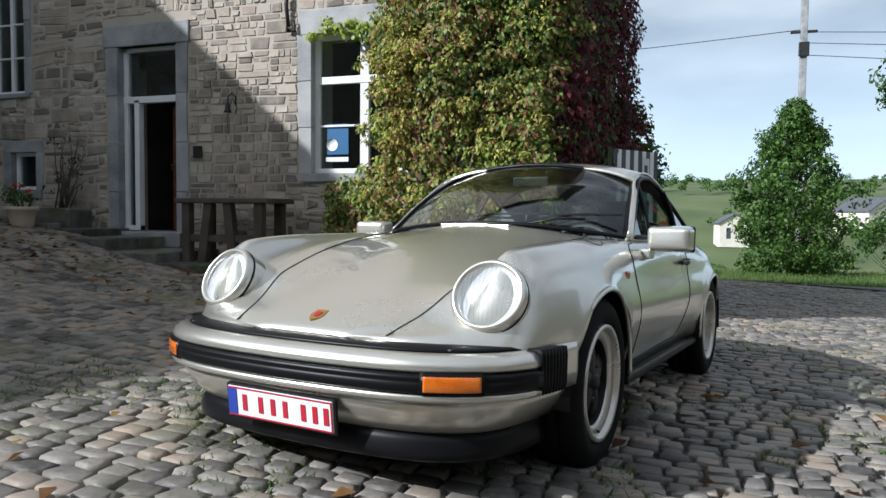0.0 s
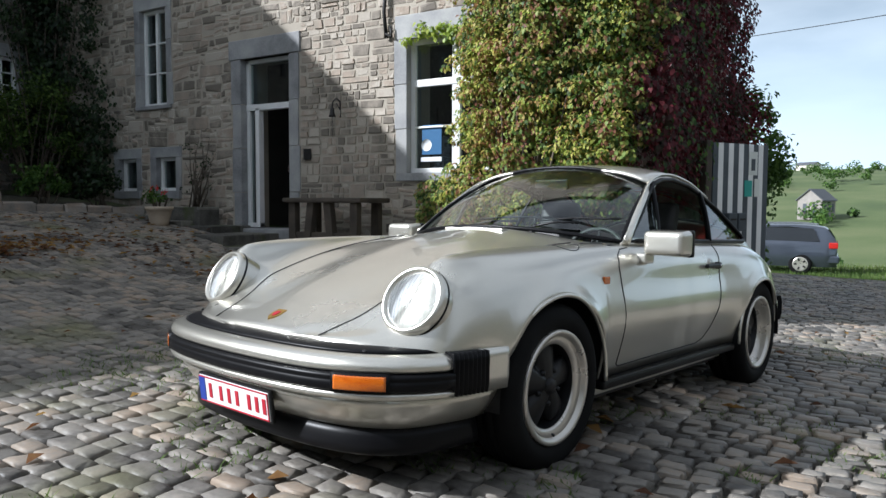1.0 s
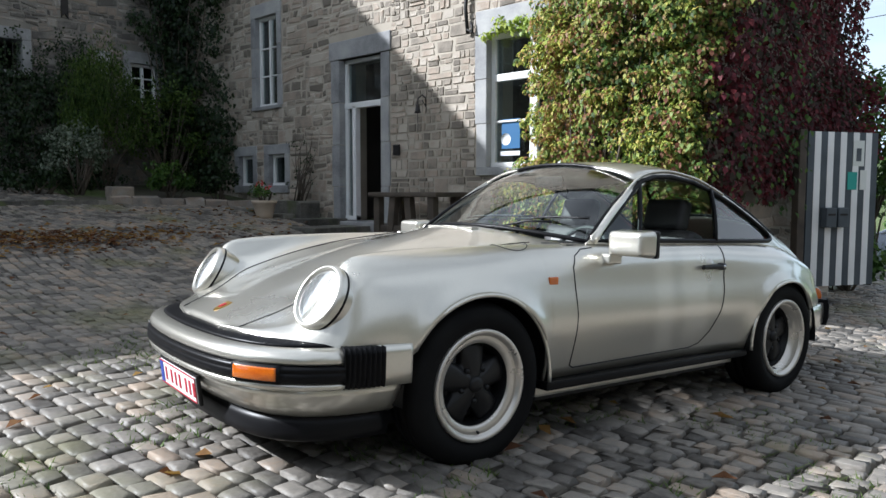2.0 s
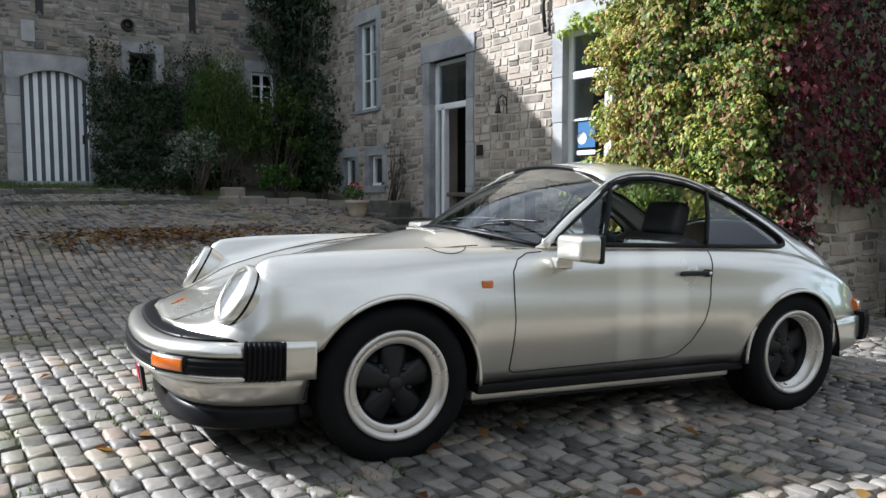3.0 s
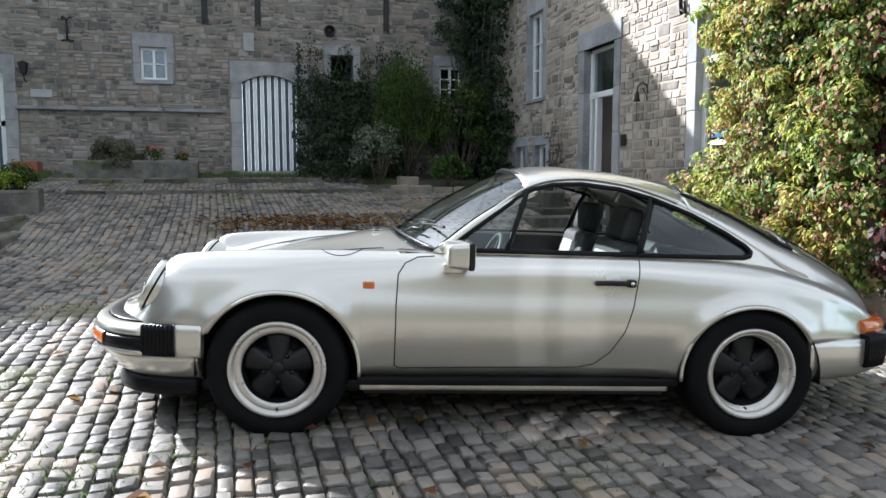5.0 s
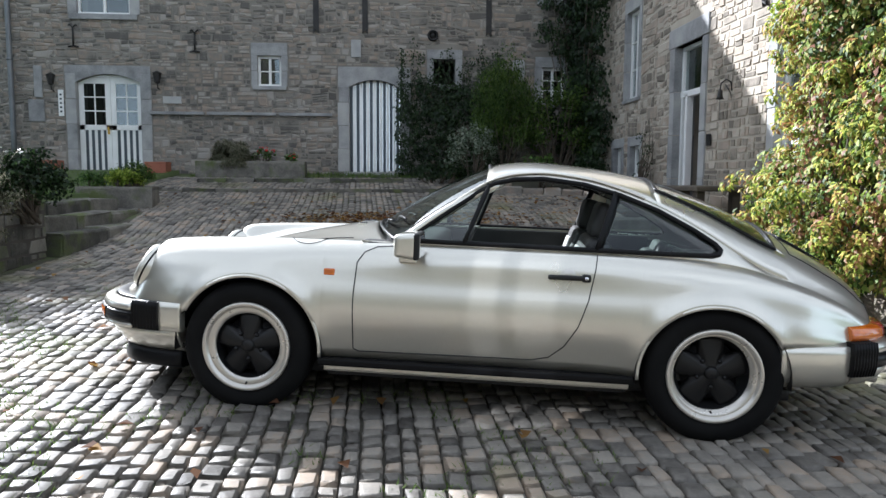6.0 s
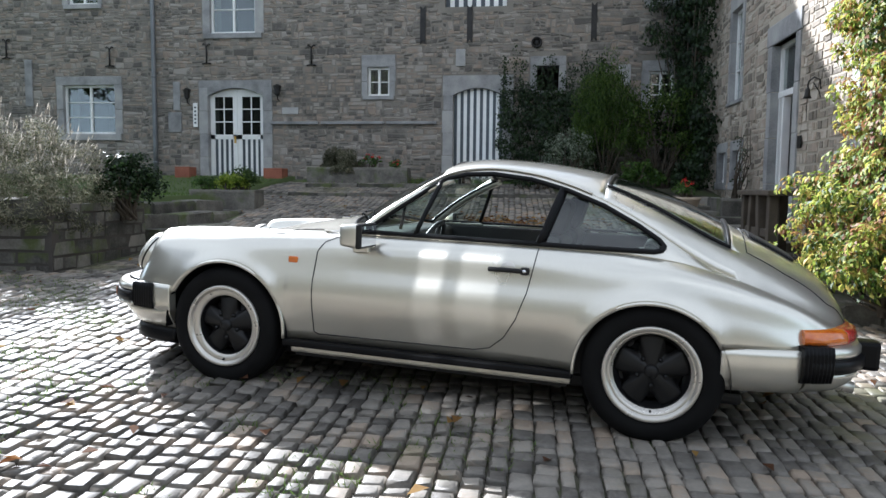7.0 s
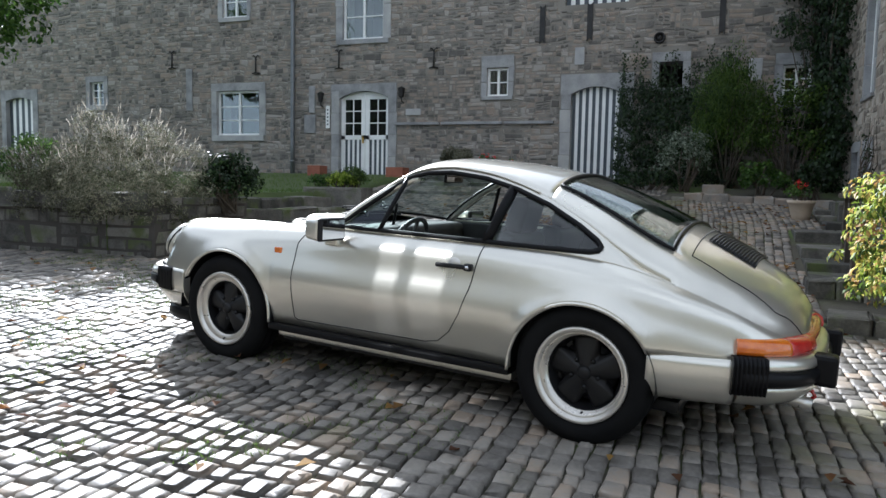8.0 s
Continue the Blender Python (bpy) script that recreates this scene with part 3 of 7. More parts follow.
def section(x):
    """Half-section from the lower edge of the flank over the shoulder to the centre line."""
    zs, ym, yc = c_zs(x), c_ymax(x), c_yc(x)
    lo, up = 0.285, zs - 0.285
    P = [(ym - 0.055, lo), (ym, lo + 0.42 * up), (ym - 0.028 * min(1, up / 0.5), lo + 0.70 * up), (yc + 0.55 * (ym - yc), zs - 0.11 * up), (yc, zs), (yc - 0.30 * min(0.3, yc), zs * 0.42 + c_zv(x) * 0.58), (0.52 * yc, c_zv(x) * 0.45 + c_z0(x) * 0.55), (0.22 * yc, c_zv(x) * 0.08 + c_z0(x) * 0.92), (0.0, c_z0(x))]
    S = catmull(P, 5)
    zz, yy = [p[1] for p in S[:21]], [p[0] for p in S[:21]]
    cut = c_low(x)
    for j, z in enumerate(cut + (zs - cut) * (np.array(zz) - zz[0]) / (zz[-1] - zz[0])):
        flare = 0.0
        for ax, az, ar in (ARC_F, ARC_R):
            d = math.hypot(x - ax, z - az) - ar
            flare = max(flare, 0.013 * math.exp(-(d / 0.045)**2))
        S[j] = np.array((float(np.interp(z, zz, yy)) + flare, z))
    if x >= 1.3:
        for j in range(20, 41):
            v = 1 - (j - 20) / 20
            S[j] = np.array((yc * v, c_z0(x) - (c_z0(x) - zs) * (0.55 * v * v + 0.45 * v**6)))
    return S


COWL, TAIL = -0.60, 1.50
bow_f = lambda x: max(0.0, 1 - abs(x - COWL) / 0.9) if x <= COWL else 0
xs_car = sorted({*np.round(np.linspace(-1.975, 2.10, 116), 4), COWL, TAIL,
                 *[round(a + s * r * math.cos(t), 4) for a, _z, r in (ARC_F, ARC_R) for s in (-1, 1) for t in np.linspace(0.0, 1.2, 12)],
                 *[round(a + s * (r + 0.0015), 4) for a, _z, r in (ARC_F, ARC_R) for s in (-1, 1)]})
secs = [section(x) for x in xs_car]
NS = len(secs[0])
J_BELT = 20


def body_point(i, j, side):
    x, (y, z) = xs_car[i], secs[i][j]
    if j >= J_BELT and x <= COWL + 1e-6:
        k = max(0.0, 1 - (COWL - x) / 0.7)
        yy = min(1.0, y / max(0.05, c_yc(x)))
        x += k * 0.17 * yy * yy
    if x > 1.5:
        x = 1.5 + (x - 1.5) * 0.90
    return (x, side * y, z)


def body_sheet(keep, side):
    V = [body_point(i, j, side) for i in range(len(xs_car)) for j in range(NS)]
    return V, grid_faces(len(xs_car), NS, keep, flip=side > 0)


def joined(lists):
    V, Fc = [], []
    for v, f in lists:
        b = len(V); V += v; Fc += [tuple(q + b for q in g) for g in f]
    return V, Fc


def clean(me, dist=0.0004):
    bm = bmesh.new(); bm.from_mesh(me)
    bmesh.ops.remove_doubles(bm, verts=bm.verts, dist=dist)
    bmesh.ops.delete(bm, geom=[v for v in bm.verts if not v.link_faces], context="VERTS")
    bmesh.ops.recalc_face_normals(bm, faces=bm.faces)
    bm.to_mesh(me); bm.free(); me.shade_smooth()
    return me


def mid(i):
    return (xs_car[i] + xs_car[i + 1]) / 2


keep_body = lambda i, j: not (j >= J_BELT and COWL < mid(i) < TAIL)


def side_y(x, z):
    """Half-width of the flank at a height."""
    S = section(x)[:21]
    return float(np.interp(z, [p[1] for p in S], [p[0] for p in S]))


def side_path(pts, off=0.001, side=-1):
    return [(x, side * (side_y(x, z) + off), z) for x, z in pts]


# greenhouse: centre line, drip edge and belt
r_zc = smooth_table((0.02, 1.266), (0.1, 1.288), (0.25, 1.300), (0.5, 1.287), (0.7, 1.262), (0.9, 1.222), (1.2, 1.125), (1.37, 1.05), (1.5, 0.985))
r_ze = smooth_table((-0.43, 0.868), (-0.3, 0.955), (-0.12, 1.085), (0.0, 1.165), (0.08, 1.203), (0.18, 1.226), (0.3, 1.235), (0.5, 1.216), (0.7, 1.165), (0.9, 1.085), (1.1, 0.978), (1.25, 0.882), (1.37, 0.814), (1.5, 0.765))
r_ye = smooth_table((-0.43, 0.668), (-0.2, 0.625), (0.05, 0.572), (0.3, 0.560), (0.7, 0.565), (1.0, 0.598), (1.25, 0.642), (1.5, 0.66))


def roof_at(x, v):
    """v 0 centre, 1 drip edge, 2 belt."""
    if v <= 1:
        return (x, r_ye(x) * v, r_zc(x) - (r_zc(x) - r_ze(x)) * (0.55 * v * v + 0.45 * v**6))
    w = v - 1
    yb, zb = c_yc(x) + 0.004, c_zs(x)
    ye, ze = r_ye(x), r_ze(x)
    return (x, ye + (yb - ye) * (w + 0.10 * math.sin(math.pi * w)), ze + (min(zb, ze) - ze) * w)


def patch(name, xs, vs, mat, label="", keep=None, thick=0.014, both=True):
    L = []
    for s in (-1, 1):
        V = [(p[0], s * p[1], p[2]) for p in (roof_at(x, v) for x in xs for v in vs)]
        L.append((V, grid_faces(len(xs), len(vs), keep, s > 0)))
    for q in ([joined(L)] if both else L):
        ob = obj(name, clean(mesh_from(name, *q)), mat, car, label)
        if thick:
            m = ob.modifiers.new("thickness", "SOLIDIFY"); m.thickness, m.offset = thick, -1


patch("roof", list(np.linspace(0.02, 0.86, 26)), list(np.linspace(0, 1, 13)), M_PAINT)
tail = []
for s in (-1, 1):
    for xs_, vs_ in ((list(np.linspace(0.86, 1.5, 24)), [0.80, 0.85, 0.90, 0.95, 1.0]), ([1.45, 1.475, 1.5], [0.05 * k for k in range(17)])):
        tail.append(([(p[0], s * p[1], p[2]) for p in (roof_at(x, v) for x in xs_ for v in vs_)], grid_faces(len(xs_), len(vs_), None, s > 0)))
body = obj("body", clean(mesh_from("body", *joined([body_sheet(keep_body, -1), body_sheet(keep_body, 1)] + tail)), 0.001), M_PAINT, car, "champagne silver metallic bodywork")
sol = body.modifiers.new("thickness", "SOLIDIFY"); sol.thickness, sol.offset = 0.012, -1
patch("rear_window", list(np.linspace(0.87, 1.45, 16)), list(np.linspace(0, 0.80, 12)), M_CARGLASS, "tinted curved rear glass", thick=0.004)
WIN = [(-0.375, 0.878), (-0.2, 1.0), (-0.02, 1.128), (0.06, 1.175), (0.16, 1.200), (0.3, 1.208), (0.5, 1.188), (0.68, 1.142), (0.86, 1.076), (1.03, 0.990), (1.13, 0.928), (1.155, 0.900), (1.145, 0.882), (1.11, 0.874), (0.9, 0.873), (0.4, 0.876), (0.0, 0.878)]


def inside(x, z, poly):
    c = False
    for (x0, z0), (x1, z1) in zip(poly, poly[1:] + poly[:1]):
        if (z0 > z) != (z1 > z) and x < (x1 - x0) * (z - z0) / (z1 - z0) + x0:
            c = not c
    return c


sx = list(np.linspace(-0.43, 1.5, 130)); sv = list(np.linspace(1, 2, 26))


def keep_side(i, j):
    p, q = roof_at(sx[i], sv[j]), roof_at(sx[i + 1], sv[j + 1])
    return not inside((p[0] + q[0]) / 2, (p[2] + q[2]) / 2, WIN)


patch("window_surround", sx, sv, M_PAINT, keep=keep_side, thick=0.01, both=False)


def on_side(x, z, off=0.0):
    """A place on the side of the cabin at a height."""
    zb, ze = min(c_zs(x), r_ze(x)), r_ze(x)
    w = 0 if ze - zb < 1e-4 else (ze - z) / (ze - zb)
    p = roof_at(x, 1 + min(1.0, max(0.0, w)))
    return (p[0], -(p[1] + off), z)


def dense(poly, n, closed=True):
    q = poly + poly[:1] if closed else poly
    out = []
    for a, b in zip(q, q[1:]):
        for k in range(n):
            out.append((a[0] + (b[0] - a[0]) * k / n, a[1] + (b[1] - a[1]) * k / n))
    return out if closed else out + [q[-1]]


def mirror_pts(pts, s):
    return [(p[0], -s * p[1], p[2]) for p in pts]


for s in (-1, 1):
    tube("window_seal", mirror_pts([on_side(x, z, 0.003) for x, z in dense(WIN, 4)], s), 0.0130, M_RUBBER, car, "black rubber window seal", 8, True)
    tube("window_post", mirror_pts([on_side(x, z, 0.004) for x, z in dense([(-0.075, 0.878), (0.035, 1.17)], 5, False)], s), 0.013, M_RUBBER, car, "black quarterlight post")
    tube("centre_pillar", mirror_pts([on_side(x, z, 0.0) for x, z in dense([(0.575, 0.872), (0.665, 1.15)], 6, False)], s), 0.027, M_RUBBER, car, "black centre pillar", 8, False, 0.45)
    tube("drip_rail", mirror_pts([(x, -(r_ye(x) + 0.004), r_ze(x) + 0.002) for x in np.linspace(-0.40, 0.80, 40)], s), 0.0065, M_PAINT, car, "thin silver roof gutter", 6)
    for nm, poly in (("quarterlight", [(-0.365, 0.884), (-0.02, 1.125), (0.03, 1.165), (-0.075, 0.884)]), ("quarter_window", [(0.60, 0.88), (0.685, 1.135), (0.86, 1.071), (1.03, 0.984), (1.12, 0.926), (1.145, 0.898), (1.10, 0.882)])):
        P = [on_side(x, z, -0.008) for x, z in poly]
        me = mesh_from(nm, mirror_pts(P, s), [tuple(range(len(P)))])
        obj(nm, me, M_CARGLASS, car, "clear side glass")

# windscreen, bowed in plan
wsV, nu_, nv_ = [], 15, 21
for i in range(nu_):
    a = i / (nu_ - 1)
    for j in range(nv_):
        v = -1 + 2 * j / (nv_ - 1)
        bx, by, bz = COWL + 0.015 + 0.175 * v * v, 0.655 * v, 0.925 - 0.055 * v * v
        tx, ty, tz = 0.02 + 0.045 * v * v, 0.555 * v, 1.268 - 0.075 * v * v - 0.02 * v**6
        bulge = 0.022 * math.sin(math.pi * a)
        wsV.append((bx + (tx - bx) * a - bulge * 0.4, by + (ty - by) * a, bz + (tz - bz) * a + bulge))
ws = obj("windscreen", mesh_from("windscreen", wsV, grid_faces(nu_, nv_), True), M_CARGLASS, car, "curved windscreen reflecting sky and trees")
edge = [wsV[j] for j in range(nv_)] + [wsV[i * nv_ + nv_ - 1] for i in range(1, nu_)] + [wsV[(nu_ - 1) * nv_ + j] for j in range(nv_ - 2, -1, -1)] + [wsV[i * nv_] for i in range(nu_ - 2, 0, -1)]
tube("windscreen_seal", [Vector(p) + Vector((-0.003, 0, 0.004)) for p in edge], 0.0105, M_RUBBER, car, "black windscreen rubber", 8, True)
for s in (-1, 1):
    A = [Vector(wsV[i * nv_ + (0 if s < 0 else nv_ - 1)]) for i in range(nu_)]
    tube("windscreen_pillar", [p + Vector((0.022, s * 0.010, 0.0)) for p in A], 0.022, M_PAINT, car, "silver windscreen pillar", 8)
rwE = [(x, s * r_ye(x) * 0.80, roof_at(x, 0.80)[2] + 0.003) for s, xs in ((-1, np.linspace(0.87, 1.45, 14)),) for x in xs]
rwE += [(1.45, y, roof_at(1.45, abs(y) / r_ye(1.45))[2] + 0.003) for y in np.linspace(-0.47, 0.47, 10)]
rwE += [(x, r_ye(x) * 0.80, roof_at(x, 0.80)[2] + 0.003) for x in np.linspace(1.45, 0.87, 14)]
rwE += [(0.87, y, roof_at(0.87, abs(y) / r_ye(0.87))[2] + 0.003) for y in np.linspace(0.44, -0.44, 10)]
tube("rear_window_seal", rwE, 0.010, M_RUBBER, car, "black rear window rubber", 8, True)


# wheels
def wheel(m, rear=False):
    w = new("wheel"); w.parent = car; w.matrix_basis = m @ Matrix.Diagonal((1.05, 1.05, 1, 1)); w["label"] = "black five-spoke alloy wheel with polished rim"
    hw = 0.110 if rear else 0.100
    t = hw
    revolve("tyre", [(0.205, -t + 0.02), (0.225, -t), (0.262, -t - 0.008), (0.290, -t + 0.004), (0.305, -t + 0.02), (0.311, -t + 0.045), (0.3115, -0.03), (0.306, -0.028), (0.306, -0.022), (0.3118, -0.02), (0.3118, 0.02), (0.306, 0.022), (0.306, 0.028), (0.3115, 0.03), (0.311, t - 0.045), (0.305, t - 0.02), (0.290, t - 0.004), (0.262, t + 0.008), (0.225, t), (0.205, t - 0.02)], M_TYRE, w, "black road tyre", 72)
    dish = 0.055 if rear else 0.022
    # rear black centre is wider, standing in for the barrel's dark reflection
    wide = 1.07 if rear else 1.0
    revolve("rim", [(0.196, -t + 0.02), (0.214, -t + 0.002), (0.214, t - 0.004), (0.2115, t + 0.004), (0.204, t + 0.005), (0.193, t + 0.001), (0.190, t - 0.014), (0.185, t - 0.016), (0.183, t - 0.014), (0.166 * wide, t - dish - 0.004), (0.159 * wide, t - dish - 0.006), (0.157 * wide, t - dish - 0.014)], M_ALU, w, "polished aluminium rim", 72)
    revolve("rim_well", [(0.157 * wide, t - dish - 0.013), (0.153 * wide, t - dish - 0.030), (0.150, t - dish - 0.05), (0.146, -t + 0.02)], M_SATIN, w, "black rim well", 60)
    revolve("brake_disc", [(0.0, t - dish - 0.07), (0.132, t - dish - 0.07), (0.135, t - dish - 0.09), (0.0, t - dish - 0.09)], M_SATIN, w, "dark brake disc", 36)
    # five leaf-shaped spokes
    V, Fc = [], []
    ring, n = 9, 120
    for k in range(n):
        a = 2 * math.pi * k / n
        c = 0.5 + 0.5 * math.cos(5 * a)
        ro = (0.094 + 0.062 * min(1, c * 2.3) ** 0.85) * wide
        for q in range(ring):
            f = q / (ring - 1)
            r = 0.02 + (ro - 0.02) * f
            z = t - dish - 0.012 - 0.018 * f * f - 0.016 * (1 - c) * f * (1 if r < 0.16 else 0.4)
            V.append((r * math.cos(a), r * math.sin(a), z))
        V.append((ro * math.cos(a), ro * math.sin(a), t - dish - 0.075))
    nr = ring + 1
    for k in range(n):
        for q in range(nr - 1):
            b = ((k + 1) % n) * nr
            Fc.append((k * nr + q, b + q, b + q + 1, k * nr + q + 1))
    obj("spokes", mesh_from("spokes", V, Fc, True), M_SATIN, w, "satin black five-leaf spokes")
    revolve("hub_cap", [(0.0, t - dish + 0.004), (0.020, t - dish + 0.003), (0.030, t - dish - 0.004), (0.034, t - dish - 0.016)], M_SATIN, w, "satin black hub cap", 24)
    for k in range(5):
        a = 2 * math.pi * (k + 0.5) / 5
        revolve("wheel_nut", [(0.0, t - dish - 0.012), (0.009, t - dish - 0.014), (0.010, t - dish - 0.03)], M_SATIN, w, "", 10, m=pose(0.065 * math.cos(a), 0.065 * math.sin(a), 0))
    tube("valve", [(0.142, -0.103, t - dish - 0.012), (0.146, -0.106, t - dish + 0.014)], 0.0055, M_SATIN, w, "", 6)
    return w


for wx, yy, rr_, turn in ((WF[0], 0.685, False, 54), (WR[0], 0.69, True, 52)):
    wheel(pose(wx, -yy, 0.317, 90, turn, 0), rr_)
    wheel(pose(wx, yy, 0.317, -90, turn + 20, 0), rr_)


def deck_z(x, y):
    x = 1.5 + (x - 1.5) / 0.90 if x > 1.5 else x
    S = section(x)[20:]
    ys = [p[0] for p in S][::-1]; zs = [p[1] for p in S][::-1]
    return float(np.interp(abs(y), ys, zs))


# bumpers follow a curve in plan
def plan_curve(half):
    h = [np.array(p) for p in catmull(half, 10)]
    full = [np.array((p[0], -p[1])) for p in h[:0:-1]] + h
    c = len(h) - 1
    L = [0.0]
    for a, b in zip(full, full[1:]):
        L.append(L[-1] + float(np.linalg.norm(b - a)))
    L = np.array(L) - L[c]
    xs, ys = np.array([p[0] for p in full]), np.array([p[1] for p in full])

    def at(s):
        x, y = float(np.interp(s, L, xs)), float(np.interp(s, L, ys))
        e = 0.01
        d = np.array((np.interp(s + e, L, xs) - np.interp(s - e, L, xs), np.interp(s + e, L, ys) - np.interp(s - e, L, ys)))
        d /= np.linalg.norm(d)
        return x, y, d
    return at, float(L[-1])


FRONT, F_LEN = plan_curve([(-2.085, 0), (-2.075, 0.22), (-2.045, 0.42), (-1.985, 0.57), (-1.89, 0.68), (-1.77, 0.745), (-1.62, 0.780), (-1.45, 0.796)])
REAR, R_LEN = plan_curve([(2.095, 0), (2.085, 0.28), (2.055, 0.44), (2.00, 0.555), (1.92, 0.635), (1.81, 0.695), (1.63, 0.755), (1.43, 0.796)])


def swept(name, curve, sign, prof, s0, s1, mat, label="", n=60, smooth=True, cap=True, mod=None):
    V, k = [], len(prof)
    for i in range(n):
        s = s0 + (s1 - s0) * i / (n - 1)
        x, y, d = curve(s)
        nx, ny = (d[1], -d[0]) if sign < 0 else (-d[1], d[0])
        if nx * sign < 0 and abs(d[1]) > 0.3 or (ny * y < 0 and abs(d[1]) <= 0.3):
            nx, ny = -nx, -ny
        e = mod(i) if mod else 0.0
        for o, z in prof:
            V.append((x + nx * (o + e), y + ny * (o + e), z))
    Fc = grid_faces(n, k)
    if cap:
        Fc += [tuple(range(k)), tuple((n - 1) * k + q for q in range(k))[::-1]]
    me = mesh_from(name, V, Fc)
    bm = bmesh.new(); bm.from_mesh(me); bmesh.ops.recalc_face_normals(bm, faces=bm.faces); bm.to_mesh(me); bm.free()
    if smooth:
        me.shade_smooth()
    ob = obj(name, me, mat, car, label)
    for p in me.polygons:
        p.use_smooth = smooth and len(p.vertices) == 4
    return ob


def s_of(curve, ln, x):
    """Arc length on the side where the plan curve passes x."""
    ss = np.linspace(0, ln, 400)
    return float(ss[int(np.argmin([abs(curve(s)[0] - x) for s in ss]))])


fb0 = s_of(FRONT, F_LEN, -1.735)
fa0 = s_of(FRONT, F_LEN, -1.497)
swept("front_bumper", FRONT, -1, [(-0.125, 0.512), (-0.05, 0.512), (-0.016, 0.508), (0.002, 0.498), (0.011, 0.482), (0.012, 0.468), (0.006, 0.460), (-0.02, 0.458), (-0.12, 0.456)], -fb0, fb0, M_PAINT, "silver front bumper with black rubbing strip")
swept("rubbing_strip", FRONT, -1, [(-0.05, 0.459), (0.010, 0.457), (0.020, 0.451), (0.021, 0.440), (0.017, 0.436), (0.021, 0.432), (0.021, 0.405), (0.012, 0.399), (-0.05, 0.398)], -fb0, fb0, M_RUBBER, "black rubber bumper strip")
swept("lower_bumper", FRONT, -1, [(-0.06, 0.399), (0.006, 0.398), (0.014, 0.390), (0.013, 0.378), (-0.004, 0.369), (-0.06, 0.366)], -fb0, fb0, M_PAINT)
swept("valance", FRONT, -1, [(-0.12, 0.372), (-0.024, 0.370), (-0.034, 0.34), (-0.060, 0.300), (-0.092, 0.262), (-0.125, 0.244), (-0.16, 0.240)], -fa0, fa0, M_PAINT, "silver front apron")
swept("front_spoiler", FRONT, -1, [(-0.17, 0.254), (-0.112, 0.250), (-0.104, 0.225), (-0.096, 0.195), (-0.098, 0.170), (-0.116, 0.158), (-0.20, 0.155)], -fa0 + 0.02, fa0 - 0.02, M_RUBBER, "black chin spoiler")
swept("bumper_filler", FRONT, -1, [(-0.19, 0.531), (-0.112, 0.530), (-0.060, 0.522), (-0.046, 0.513), (-0.19, 0.500)], -fb0 - 0.01, fb0 + 0.01, M_RUBBER, "black rubber seal above the bumper")
for s in (-1, 1):
    fs = s_of(FRONT, F_LEN, -1.60)
    swept("side_apron", FRONT, -1, [(-0.05, 0.518), (-0.002, 0.516), (0.002, 0.49), (0.002, 0.42), (-0.004, 0.372), (-0.05, 0.366)], s * (fs - 0.01), s * (fa0 + 0.024), M_PAINT, "", 14)
    swept("bellows", FRONT, -1, [(-0.08, 0.518), (0.006, 0.516), (0.010, 0.49), (0.010, 0.40), (0.004, 0.374), (-0.08, 0.370)], s * (fb0 - 0.005), s * (fs + 0.01), M_RUBBER, "black ribbed rubber bellows", 34, True, True, lambda i: 0.006 * (1 if i % 4 < 2 else -1))
    a, b = s * 0.515, s * 0.680
    swept("indicator", FRONT, -1, [(-0.02, 0.457), (0.018, 0.456), (0.024, 0.448), (0.024, 0.410), (0.018, 0.401), (-0.02, 0.400)], a, b, M_AMBER, "amber front indicator", 24, True, True, lambda i: 0.0008 * (i % 2))
    swept("indicator_frame", FRONT, -1, [(-0.02, 0.4600), (0.0215, 0.4592), (0.0215, 0.3985), (-0.02, 0.3975)], a - s * 0.010, b + s * 0.012, M_RUBBER, "", 14)
    bm = bmesh.new()
    x, y, d = FRONT(s * 0.60)
    box(bm, x + 0.04, x + 0.075, y - s * 0.04 - 0.012, y - s * 0.04 + 0.012, 0.508, 0.522, 0.004)
    part("washer_jet", bm, M_SATIN, car)

rb0 = s_of(REAR, R_LEN, 1.80)
swept("rear_bumper", REAR, 1, [(-0.14, 0.500), (-0.03, 0.500), (-0.006, 0.494), (0.010, 0.478), (0.014, 0.452), (0.008, 0.440), (-0.10, 0.436)], -rb0, rb0, M_PAINT, "silver rear bumper")
swept("rear_strip", REAR, 1, [(-0.05, 0.440), (0.016, 0.438), (0.028, 0.425), (0.028, 0.385), (0.014, 0.372), (-0.05, 0.37)], -rb0, rb0, M_RUBBER, "black rubber bumper strip")
swept("rear_apron", REAR, 1, [(-0.10, 0.378), (0.006, 0.374), (0.006, 0.35), (-0.02, 0.31), (-0.06, 0.278), (-0.14, 0.268)], -rb0, rb0, M_PAINT)
